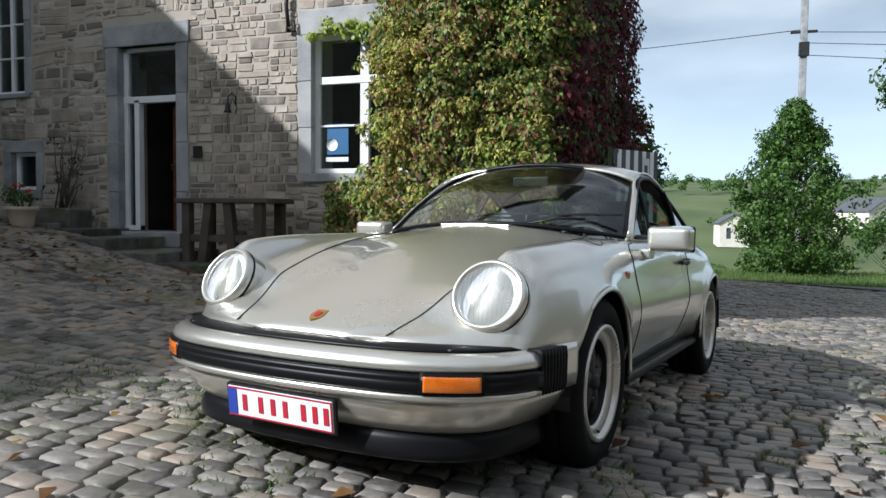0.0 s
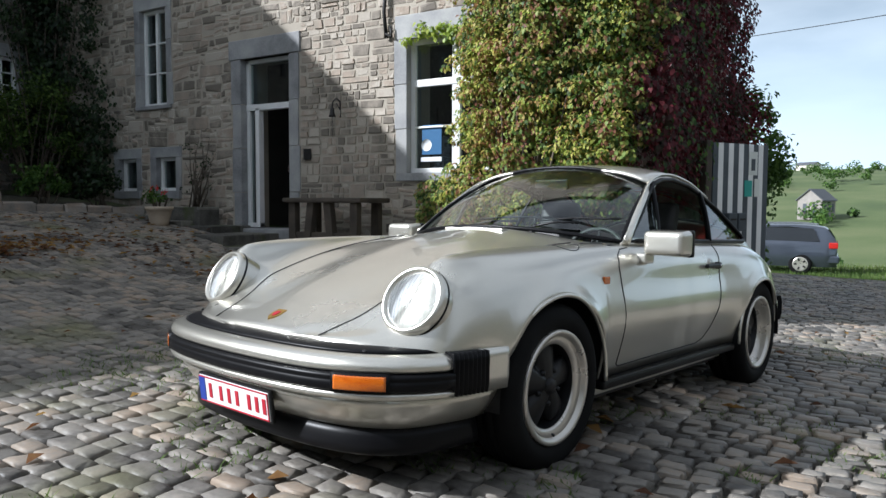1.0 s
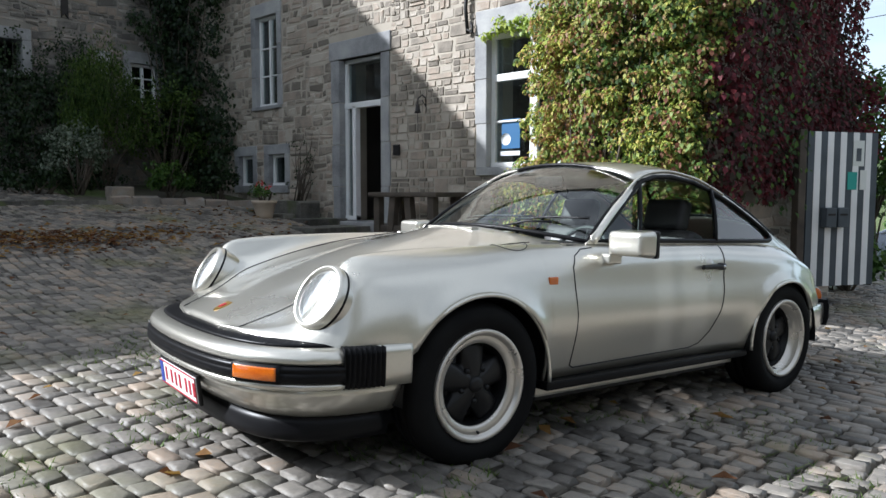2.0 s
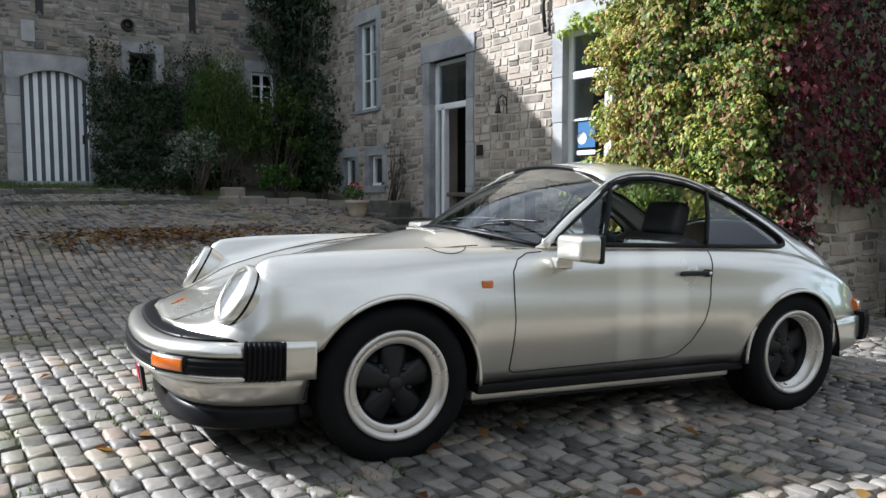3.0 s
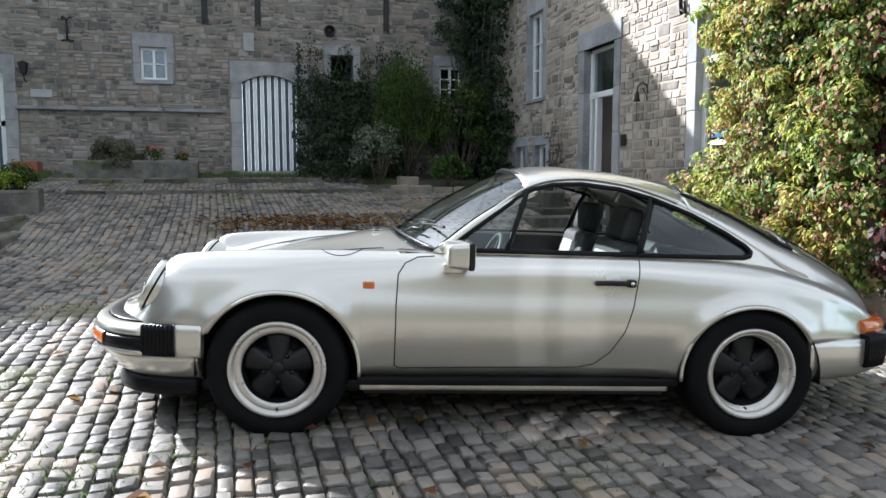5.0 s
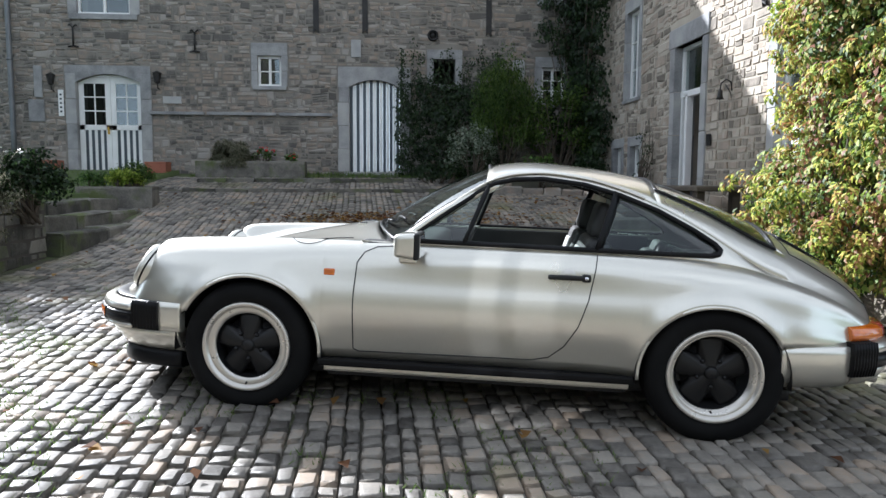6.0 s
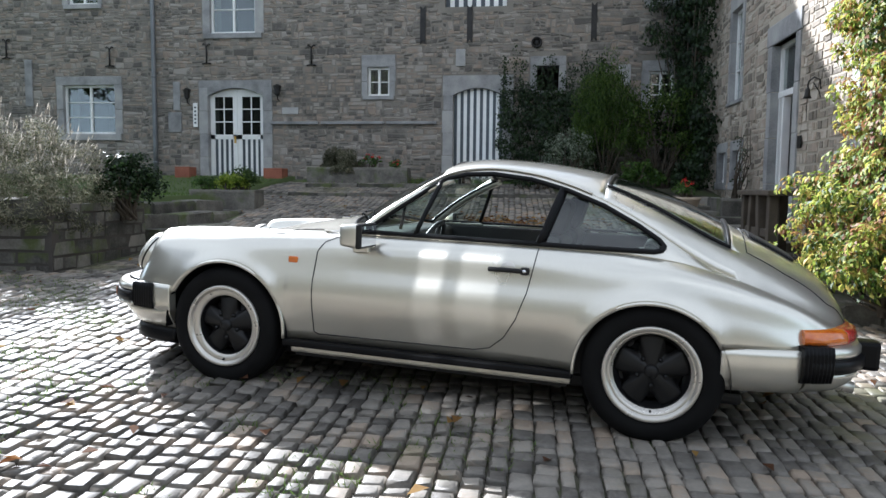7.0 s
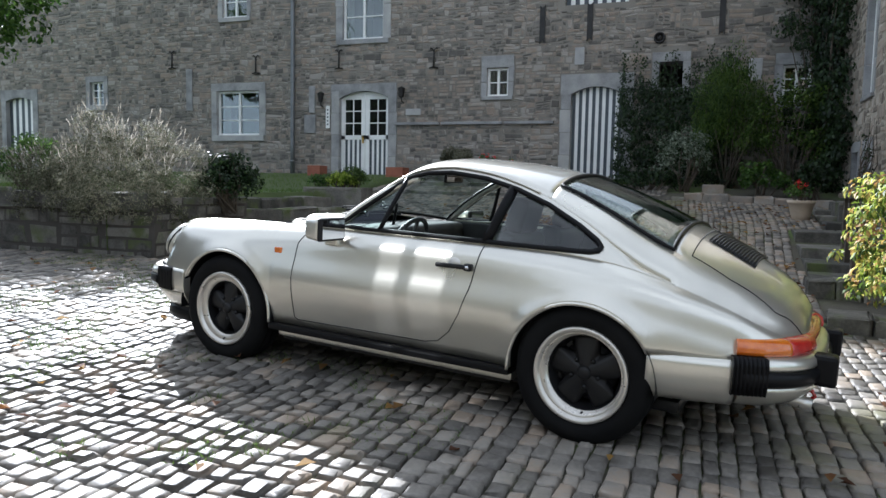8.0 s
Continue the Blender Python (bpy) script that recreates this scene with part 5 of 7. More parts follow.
part("threshold", bmw(BACK, [(GATE[0] - 0.1, GATE[1] + 0.1, GATE[2] - 0.14, GATE[2], -0.35, 0.06, 0.01)]), M_DRESSED, g)
# double door
d = opening("door_2", BACK, DOUBLE, "arched white double door, glazed above grey stripes", "door")
surround(d, BACK, DOUBLE, 0.19, 0.15, 0, 4, 0.02, arch=0.17)
um = (DOUBLE[0] + DOUBLE[1]) / 2
for a, b in ((DOUBLE[0] + 0.01, um - 0.003), (um + 0.003, DOUBLE[1] - 0.01)):
    vt = DOUBLE[3] - 0.02
    part("door_leaf", bmw(BACK, [(a, a + 0.10, DOUBLE[2], vt - 0.10, -0.14, -0.10), (b - 0.10, b, DOUBLE[2], vt - 0.10, -0.14, -0.10), (a, b, vt - 0.16, vt, -0.142, -0.102), (a, b, 2.10, 2.20, -0.14, -0.10), (a, b, DOUBLE[2], DOUBLE[2] + 0.02, -0.14, -0.10)]), M_WHITE, d, "white glazed door leaf")
    stripes(d, BACK, a + 0.10, b - 0.10, DOUBLE[2] + 0.01, 2.11, -0.135, 7, 0.0)
    x = np.linspace(a + 0.10, b - 0.10, 3); y = np.linspace(2.20, vt - 0.15, 4)
    part("glazing_bar", bmw(BACK, [(x[1] - 0.012, x[1] + 0.012, y[0], y[3], -0.135, -0.105)] + [(a + 0.1, b - 0.1, q - 0.012, q + 0.012, -0.134, -0.106) for q in y[1:3]]), M_WHITE, d)
    for i in range(2):
        for j in range(3):
            part("pane", bmw(BACK, [(x[i], x[i + 1], y[j], y[j + 1], -0.122, -0.118, 0)]), M_PANE, d)
part("door_handle", bmw(BACK, [(um - 0.07, um - 0.03, 2.02, 2.16, -0.10, -0.07)]), M_GOLD, d, "brass door handle")
dark_shell(BACK, DOUBLE)
# far left striped door
dl = opening("door_3", BACK, LDOOR, "plank door striped white and grey behind shrubs", "door")
surround(dl, BACK, LDOOR, 0.18, 0.2, 0, 3, arch=0.1)
stripes(dl, BACK, LDOOR[0] + 0.01, LDOOR[1] - 0.01, LDOOR[2], LDOOR[3], -0.13, 9, 0.1)
# windows of the long wing
for nm, h, c, r, sd, tp, sl, lab in (("window_1", SMALLW, 2, 2, 0.12, 0.24, 0.07, "small white four-pane window in grey stone"), ("window_2", LEFTW, 2, 3, 0.16, 0.18, 0.13, "white six-pane casement window in grey stone frame"), ("window_3", UPW, 2, 3, 0.17, 0.18, 0.10, "tall white upper casement reflecting trees"), ("window_4", UPW2, 2, 2, 0.11, 0.12, 0.09, "small white upper window"), ("window_5", TINYW, 2, 3, 0.14, 0.14, 0.12, "tiny dark window in stone frame"), ("window_6", CORNERW, 2, 3, 0.13, 0.2, 0.09, "white casement window beside dark ivy"), ("window_7", UPB, 2, 2, 0.1, 0.1, 0.09, "white upper window near the corner")):
    w = casement(nm, BACK, h, lab, c, r, fw=0.035 if h is TINYW else 0.05)
    surround(w, BACK, h, sd, tp, sl, 2)
iv = opening("window_8", BACK, IVYW, "dark barred window half hidden by ivy", "window")
surround(iv, BACK, IVYW, 0.13, 0.18, 0.09, 1)
for k in range(1, 4):
    u = IVYW[0] + (IVYW[1] - IVYW[0]) * k / 4
    tube("window_bar", [BACK @ Vector((u, IVYW[2], -0.1)), BACK @ Vector((u, IVYW[3], -0.1))], 0.008, M_IRON, iv)
dark_shell(BACK, IVYW)
ub = opening("window_9", BACK, UPB2, "upper striped shutters below the eave", "window")
stripes(ub, BACK, UPB2[0], UPB2[1], UPB2[2], UPB2[3], -0.15, 14)
# farmhouse door with open leaf
h = HDOOR
fd = opening("door_4", HOUSE, HDOOR, "tall white glazed entrance, its brown door standing open", "door")
surround(fd, HOUSE, (h[0], h[1], 0.62, h[3]), 0.155, 0, 0, 4, 0.02)
part("lintel", bmw(HOUSE, [(-5.64, -4.37, 3.0, 3.26, -0.3, 0.028, 0.012)]), M_DRESSED, fd, "long pale limestone lintel")
tr_v = 2.36
part("door_frame", bmw(HOUSE, [(h[0] + 0.005, h[0] + 0.06, 0.74, h[3], -0.17, -0.09), (h[1] - 0.03, h[1], 0.74, h[3], -0.17, -0.09), (h[0] + 0.005, h[1], tr_v - 0.04, tr_v + 0.04, -0.17, -0.08), (h[0] + 0.005, h[1], h[3] - 0.05, h[3], -0.17, -0.09), (h[0] + 0.17, h[0] + 0.24, 0.74, tr_v, -0.17, -0.08), (h[0] + 0.005, h[0] + 0.24, 0.74, 0.80, -0.17, -0.085)]), M_WHITE, fd, "white door frame with transom")
part("transom_pane", bmw(HOUSE, [(h[0] + 0.06, h[1] - 0.03, tr_v + 0.04, h[3] - 0.05, -0.132, -0.128, 0)]), M_PANE, fd)
part("side_pane", bmw(HOUSE, [(h[0] + 0.06, h[0] + 0.17, 0.80, tr_v - 0.04, -0.132, -0.128, 0)]), M_PANE, fd)
lf = HOUSE @ Matrix.Translation((h[1] - 0.05, 0, -0.19)) @ Matrix.Rotation(radians(-38), 4, "Y")
part("door_leaf", bmw(lf, [(-0.5, -0.41, 0.75, tr_v - 0.05, -0.02, 0.02), (-0.09, 0, 0.75, tr_v - 0.05, -0.02, 0.02), (-0.5, 0, 0.75, 1.35, -0.018, 0.018), (-0.5, 0, 2.16, tr_v - 0.05, -0.018, 0.018), (-0.265, -0.235, 1.3, 2.2, -0.018, 0.018), (-0.5, 0, 1.62, 1.66, -0.018, 0.018), (-0.5, 0, 1.9, 1.94, -0.018, 0.018)]), M_BROWNWOOD, fd, "red-brown panelled door leaf, open inwards")
part("door_knob", bmw(lf, [(-0.46, -0.42, 1.5, 1.58, 0.02, 0.06)]), M_CHROME, fd)
part("doorstep", bmw(HOUSE, [(h[0] - 0.15, h[1] + 0.15, 0.55, 0.73, -0.45, 0.16, 0.015)]), M_DRESSED, fd, "worn stone doorstep")
dark_shell(HOUSE, HDOOR)
# farmhouse windows
w = casement("window_10", HOUSE, HTALL, "tall narrow white window of the farmhouse", 2, 3, back=-0.075)
surround(w, HOUSE, HTALL, 0.12, 0.2, 0.05, 3)
for nm, h2 in (("window_11", CEL1), ("window_12", CEL2)):
    w = casement(nm, HOUSE, h2, "small white cellar window in stone frame", 1, 1, back=-0.08, fw=0.05)
    surround(w, HOUSE, h2, 0.12, 0.15, 0.11, 1)
w = casement("window_13", HOUSE, HWIN, "large white casement window with stickers on the glass", 2, 3, back=-0.09, fw=0.06, mull=0.10)
surround(w, HOUSE, (HWIN[0], HWIN[1], 1.42, 2.97), 0.155, 0.27, 0.09, 3, 0.02)
part("transom", bmw(HOUSE, [(HWIN[0] + 0.05, HWIN[1] - 0.05, 2.42, 2.50, -0.14, -0.07)]), M_WHITE, w)
M_STICKER = plain("blue_sticker", (0.03, 0.12, 0.26), 0.4); M_STICKW = plain("white_sticker", (0.75, 0.78, 0.8), 0.4)
part("sticker", bmw(HOUSE, [(-2.62, -2.36, 1.64, 1.98, -0.110, -0.107, 0)]), M_STICKER, w, "blue sticker on the glass")
revolve("sticker_dot", [(0, 0), (0.07, 0.0), (0.07, 0.002)], M_STICKW, w, "", 20, m=HOUSE @ Matrix.Translation((-2.56, 1.75, -0.106)))
part("sticker_bar", bmw(HOUSE, [(-2.64, -2.36, 1.56, 1.61, -0.110, -0.107, 0)]), M_STICKW, w)
# bars across the hole split the added lamp's glint into four
gw = opening("window_14", YARD, GLINTW, "unseen window bars in the added yard wall, shaping the glint", "window")
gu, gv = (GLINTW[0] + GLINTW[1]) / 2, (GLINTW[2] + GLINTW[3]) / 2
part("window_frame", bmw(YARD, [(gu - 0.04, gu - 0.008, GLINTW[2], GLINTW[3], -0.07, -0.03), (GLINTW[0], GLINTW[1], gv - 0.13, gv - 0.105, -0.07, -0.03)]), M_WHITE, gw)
# pale long stones let into the masonry
for u, v, a, b in ((-4.62, 2.68, 0.36, 0.14), (-7.2, 2.45, 0.30, 0.42), (-7.15, 3.0, 0.16, 0.6), (-10.6, 3.3, 0.18, 1.0), (-1.02, 3.72, 0.20, 0.34), (2.25, 3.35, 0.24, 0.4)):
    tagged(part("inset_stone", bmw(BACK, [(u - a / 2, u + a / 2, v - b / 2, v + b / 2, -0.05, 0.032, 0.012)]), M_DRESSED, None), "pale dressed stone let into the rubble wall", "stone")
led = bmesh.new()
for u0, u1 in ((-5.05, -4.0), (-3.95, -2.6), (-2.55, -1.5)):
    box(led, u0, u1, 2.40, 2.46, -0.02, 0.07, 0.012)
bmesh.ops.transform(led, matrix=BACK, verts=led.verts)
ledge = tagged(part("stone_ledge", led, M_DRESSED, None), "narrow weathered stone ledge along the wall", "ledge", kind="structure")


def wall_anchor(u, v, hgt, m=BACK, kind=0):
    a = thing("wall_anchor", Matrix.Identity(4), "black wrought-iron wall anchor", "wall anchor", "wall anchors")
    if kind:
        V = [(u - 0.06, v), (u + 0.06, v), (u + 0.06, v + hgt), (u, v + hgt - 0.06), (u - 0.06, v + hgt)]
        V = [(u - 0.055, v - 0.0), (u, v + 0.07), (u + 0.055, v), (u + 0.055, v + hgt), (u, v + hgt - 0.06), (u - 0.055, v + hgt)]
        P = [m @ Vector((x, y, 0.035)) for x, y in V] + [m @ Vector((x, y, 0.0)) for x, y in V]
        n = len(V)
        obj("plate", mesh_from("plate", P, [tuple(range(n)), tuple(range(2 * n - 1, n - 1, -1))] + [(i, i + n, (i + 1) % n + n, (i + 1) % n) for i in range(n)]), M_IRON, a)
    else:
        tube("bar", [m @ Vector((u, v, 0.04)), m @ Vector((u, v + hgt * 0.8, 0.04))], 0.018, M_IRON, a)
        for s in (-1, 1):
            tube("scroll", [m @ Vector((u + s * 0.09 * t * (1.3 - 0.4 * t), v + hgt * 0.8 + 0.13 * t - 0.05 * t * t * t * 2, 0.04)) for t in np.linspace(0, 1, 7)], 0.013, M_IRON, a)
            tube("foot", [m @ Vector((u + s * 0.10 * t, v - 0.02 * t, 0.04)) for t in np.linspace(0, 1, 3)], 0.016, M_IRON, a)


for u in (-1.80, -0.84, 1.63):
    wall_anchor(u, 4.0, 0.75, kind=1)
for u, v in ((-4.15, 3.62), (-6.45, 3.68), (-8.66, 3.65), (-11.1, 3.85)):
    wall_anchor(u, v, 0.42)
vent = thing("round_vent", BACK @ Matrix.Translation((0.51, 4.0, 0)), "round black iron wall vent", "vent")
revolve("ring", [(0.075, 0.0), (0.075, 0.06), (0.105, 0.06), (0.11, 0.0)], M_IRON, vent, "", 28)
revolve("disc", [(0.0, 0.03), (0.074, 0.025), (0.076, 0.0)], M_IRON, vent, "", 28)


def lantern(u, v):
    a = thing("wall_lantern", BACK @ Matrix.Translation((u, v, 0)), "small black iron wall lantern", "lantern", "door lanterns")
    tube("bracket", [(0, -0.1, 0.0), (0, -0.08, 0.10), (0, 0.0, 0.13)], 0.012, M_IRON, a)
    V, Fc = tube_data([(0, 0.0, 0.13), (0, 0.02, 0.13), (0, 0.16, 0.13), (0, 0.20, 0.13), (0, 0.24, 0.13)], [0.03, 0.05, 0.075, 0.085, 0.01], 6)
    obj("cage", mesh_from("cage", V, Fc), M_IRON, a)


lantern(-6.86, 2.92); lantern(-4.86, 2.98)
dp = thing("drainpipe", Matrix.Identity(4), "grey zinc rainwater pipe on the wall", "drainpipe")
tube("pipe", [BACK @ Vector((-7.62, v, 0.09)) for v in np.linspace(1.2, 8.0, 9)], 0.05, M_ZINC, dp, "", 12)
for v in (1.6, 3.4, 5.2, 7.0):
    revolve("clip", [(0.052, -0.02), (0.06, -0.02), (0.06, 0.02), (0.052, 0.02)], M_ZINC, dp, "", 16, m=Matrix.Translation(BACK @ Vector((-7.62, v, 0.09))))
pl = thing("door_plaque", Matrix.Identity(4), "narrow white plaque beside the double door", "plaque")
part("plate", bmw(BACK, [(-6.78, -6.68, 2.35, 2.85, 0.02, 0.035)]), M_WHITE, pl)
for k in range(5):
    part("bar", bmw(BACK, [(-6.75, -6.71, 2.42 + 0.08 * k, 2.455 + 0.08 * k, 0.035, 0.038, 0)]), M_DARKGREY, pl)
# bell by the farmhouse door
bell = thing("door_bell", HOUSE @ Matrix.Translation((-3.74, 2.2, 0)) @ Matrix.Scale(0.75, 4), "black iron hanging bell on a scrolled bracket", "bell")
tube("bracket", [(0, 0.02, 0.0), (0.02, 0.16, 0.03), (0.0, 0.20, 0.10), (-0.02, 0.14, 0.17), (-0.02, 0.05, 0.18)], 0.012, M_IRON, bell)
tube("brace", [(0, -0.1, 0.0), (0.05, 0.0, 0.05), (0.02, 0.12, 0.12)], 0.008, M_IRON, bell)
V, Fc = tube_data([(-0.02, 0.06, 0.18), (-0.02, 0.02, 0.18), (-0.02, -0.06, 0.18), (-0.02, -0.10, 0.18)], [0.014, 0.034, 0.042, 0.06], 16)
obj("bell_cup", mesh_from("bell_cup", V, Fc, True), M_IRON, bell)
tube("pull", [(-0.02, -0.10, 0.18), (-0.02, -0.42, 0.18)], 0.005, M_IRON, bell)
pq = thing("wall_plate", Matrix.Identity(4), "small dark metal plate on the farmhouse wall", "plate")
part("plate", bmw(HOUSE, [(-4.31, -4.19, 1.62, 1.76, 0.02, 0.035)]), M_IRON, pq)
wa = thing("wall_anchor", Matrix.Identity(4), "black wrought-iron wall anchor", "wall anchor", "wall anchors")
tube("bar", [HOUSE @ Vector((-3.02, 3.0, 0.04)), HOUSE @ Vector((-3.04, 3.3, 0.06)), HOUSE @ Vector((-3.0, 3.9, 0.04))], 0.022, M_IRON, wa)
tube("scroll", [HOUSE @ Vector((-3.02, 3.05, 0.05)), HOUSE @ Vector((-2.93, 3.0, 0.06)), HOUSE @ Vector((-2.95, 3.12, 0.06))], 0.016, M_IRON, wa)

# ---- yard furniture ----
tb = thing("garden_table", pose(3.16, 3.42, ground_z(3.1, 3.4) + 0.02), "dark weathered oak table by the farmhouse wall", "table")
part("tabletop", box_bm(-0.28, 0.28, -0.57, 0.57, 0.70, 0.755, 0.015), M_OLDWOOD, tb)
for y, sl in ((-0.44, 0.0), (0.46, 0.0), (0.18, 0.10), (-0.06, -0.08)):
    bm = bmesh.new(); box(bm, -0.24, -0.15, y - 0.05, y + 0.05, -0.06, 0.70, 0.01)
    for v in bm.verts:
        if v.co.z < 0.2:
            v.co.y += sl
    part("leg", bm, M_OLDWOOD, tb)
for y in (-0.44, 0.46):
    part("leg", box_bm(0.15, 0.24, y - 0.05, y + 0.05, -0.04, 0.70, 0.01), M_OLDWOOD, tb)
part("stretcher", box_bm(-0.22, -0.17, -0.44, 0.46, 0.28, 0.36, 0.01), M_OLDWOOD, tb)


def pot(name, m, r, hgt, mat, label):
    p = thing(name, m, label, "flower pot")
    revolve("bowl", [(0.0, 0.0), (r * 0.62, 0.0), (r * 0.72, hgt * 0.3), (r * 0.92, hgt * 0.82), (r, hgt * 0.84), (r * 1.03, hgt), (r * 0.9, hgt), (r * 0.85, hgt * 0.85), (0.0, hgt * 0.85)], mat, p, "", 28)
    return p


def planter(name, x0, x1, y0, y1, z0, z1, mat, label, tilt=0):
    p = thing(name, pose((x0 + x1) / 2, (y0 + y1) / 2, z0, 0, 0, tilt), label, "planter")
    a, b, t, hh = (x1 - x0) / 2, (y1 - y0) / 2, 0.05, z1 - z0
    part("trough", box_bm(-a, a, -b, b, -0.05, hh * 0.85, 0.012), mat, p)
    for q in ((-a, a, -b, -b + t), (-a, a, b - t, b), (-a, -a + t, -b + t, b - t), (a - t, a, -b + t, b - t)):
        part("rim", box_bm(*q, hh * 0.85, hh, 0.008), mat, p)
    return p


pot("flower_pot", pose(2.74, 6.0, ground_z(2.74, 6.0) - 0.02), 0.175, 0.26, M_PALEPOT, "pale terracotta pot with red flowers on the paving")
planter("stone_trough", 3.15, 3.50, 5.72, 6.62, ground_z(3.3, 6.1), ground_z(3.3, 6.1) + 0.22, M_MOSSY, "low grey planter with a bare shrub")
planter("long_trough", -4.0, -1.96, 9.22, 9.62, 1.19, 1.50, M_MOSSY, "long mossy stone trough against the wall")
planter("clay_box", -6.98, -6.66, 9.55, 9.88, 1.22, 1.50, M_TERRA, "square terracotta planter beside the double door")
planter("clay_box", -5.02, -4.62, 9.5, 9.85, 1.22, 1.48, M_TERRA, "square terracotta planter beside the double door")
planter("stone_trough", -4.72, -3.72, 5.75, 6.35, 0.76, 1.06, M_MOSSY, "mossy stone trough with clipped shrubs at the steps", 8)
tagged(part("stone_block", box_bm(1.45, 1.80, 8.0, 8.25, 1.03, 1.22, 0.03), M_RUBBLE_PIECE, None), "squared mossy stone block before the shrubs", "stone block")

# kerbs, steps and terraces
rk = random.Random(9)


def stone_row(name, x0, y0, x1, y1, wid, zlo, hgt, n, mat, label, cat):
    t = tagged(new(name), label, cat, kind="structure")
    L = math.hypot(x1 - x0, y1 - y0); ang = math.degrees(math.atan2(y1 - y0, x1 - x0))
    cuts = [0.0]
    while cuts[-1] < L:
        cuts.append(cuts[-1] + L / n * rk.uniform(0.7, 1.3))
    cuts[-1] = L
    for a, b in zip(cuts, cuts[1:]):
        if b - a < 0.04:
            continue
        m = (a + b) / 2 / L
        x, y = x0 + (x1 - x0) * m, y0 + (y1 - y0) * m
        z = zlo(x, y) if callable(zlo) else zlo
        bm = bmesh.new()
        box(bm, -(b - a) / 2 + 0.005, (b - a) / 2 - 0.005, -wid / 2, wid / 2, -0.12, hgt, min(0.03, hgt * 0.3), seg=2)
        for v in bm.verts:
            v.co += Vector((rk.uniform(-1, 1), rk.uniform(-1, 1), rk.uniform(-1, 1))) * 0.013
        part("stone", bm, mat, t, m=pose(x, y, z + rk.uniform(-0.01, 0.01), rk.uniform(-1.5, 1.5), rk.uniform(-1, 1), ang))
    return t


stone_row("kerb_1", -3.7, 7.45, 1.2, 7.5, 0.24, ground_z, 0.03, 9, M_MOSSY, "worn stone kerb across the yard", "kerb")
stone_row("kerb_2", 1.2, 7.55, 3.45, 7.1, 0.22, ground_z, 0.09, 6, M_RUBBLE_PIECE, "rough stone edging of the shrub bed", "kerb")
stone_row("kerb_3", -3.75, 8.55, -0.1, 8.6, 0.30, ground_z, 0.05, 7, M_MOSSY, "flat stone edging below the wall", "kerb")
stone_row("step_1", 2.50, 1.62, 3.62, 1.48, 0.36, lambda x, y: 0.10, 0.13, 4, M_MOSSY, "rough stone step up to the terrace", "step")
stone_row("step_2", 2.45, 2.62, 3.62, 2.55, 0.36, lambda x, y: 0.26, 0.13, 4, M_MOSSY, "rough stone step up to the terrace", "step")
terr = tagged(new("terrace"), "grey flagstone terrace along the farmhouse", "terrace", kind="structure")
y = 2.85
while y < 6.9:
    dy = rk.uniform(0.45, 0.7)
    x = 2.55 if y < 5.2 else 2.95
    while x < 3.62:
        dx = min(rk.uniform(0.4, 0.7), 3.64 - x)
        zc = ground_z(x + dx / 2, y + dy / 2)
        part("flagstone", box_bm(x + 0.006, x + dx - 0.006, y + 0.006, y + dy - 0.006, zc - 0.10, zc + 0.035, 0.012), M_MOSSY, terr)
        x += dx
    y += dy
# retaining wall, steps and raised lawn
LAWN = lambda x, y: max(0.98, ground_z(-4, y) + 0.06) if x < -4.0 else ground_z(x, y)
ret = frame_to((-14.0, 1.28, 0), (10.15, 0.27, 0), (0.027, -1, 0))
r_ret = courses(0.0, 10.1, 0.1, 0.93, [], random.Random(21), 0.07, 0.18, 0.12, 0.40, 0.005)
wall_garden = tagged(obj("wall_garden", mesh_from("wall_garden", *wall_mesh(0.0, 10.12, -0.3, 0.92, [], 0.35)), M_DARKFILL, m=ret), "low dry-stone wall holding up the garden", "wall", kind="structure")
PIECES.append((wall_garden, r_ret[:290], M_MOSSY, 14))
ret2 = frame_to((-3.885, 1.55, 0), (0.02, 1, 0), (1, 0, 0))
r_ret2 = courses(0.0, 1.55, 0.15, 0.95, [], random.Random(22), 0.08, 0.17, 0.14, 0.36, 0.004)
wall_garden2 = tagged(obj("wall_garden_end", mesh_from("wall_garden_end", *wall_mesh(0.0, 1.55, -0.3, 0.94, [], 0.35)), M_DARKFILL, m=ret2), "end of the low dry-stone garden wall", "wall", kind="structure")
PIECES.append((wall_garden2, r_ret2, M_MOSSY, 15))
stone_row("coping", -13.9, 1.42, -3.9, 1.70, 0.40, lambda x, y: 0.93, 0.06, 16, M_MOSSY, "flat coping stones on the garden wall", "coping")
lV, lF = sheet(list(np.linspace(-21.5, -4.5, 36)) + [-4.49], list(np.linspace(1.5, 9.95, 18)), lambda x, y: max(0.97, ground_z(-4, y) + 0.05) - (0.6 if x > -4.495 else 0))
lawn = tagged(obj("lawn", mesh_from("lawn", lV, lF, True), M_FIELD), "raised green lawn beside the long wing", "lawn", kind="structure")
for k in range(3):
    stone_row("step_%d" % (k + 3), -3.92 - 0.30 * k, 3.15 + 0.02 * k, -3.72 - 0.26 * k, 5.65 - 0.05 * k, 0.42, lambda x, y, k=k: 0.40 + 0.15 * k, 0.16 + 0.05, 3, M_MOSSY, "long stone step up to the lawn", "step")

# ---- plants ----
def leafmat(name, stops, rough=0.55, vary=0.75, scale=1.6):
    return material(name, stops, rough, 0, scale, 25, 0.0, vary=vary, by="island", leafy=True, spec=0.35)


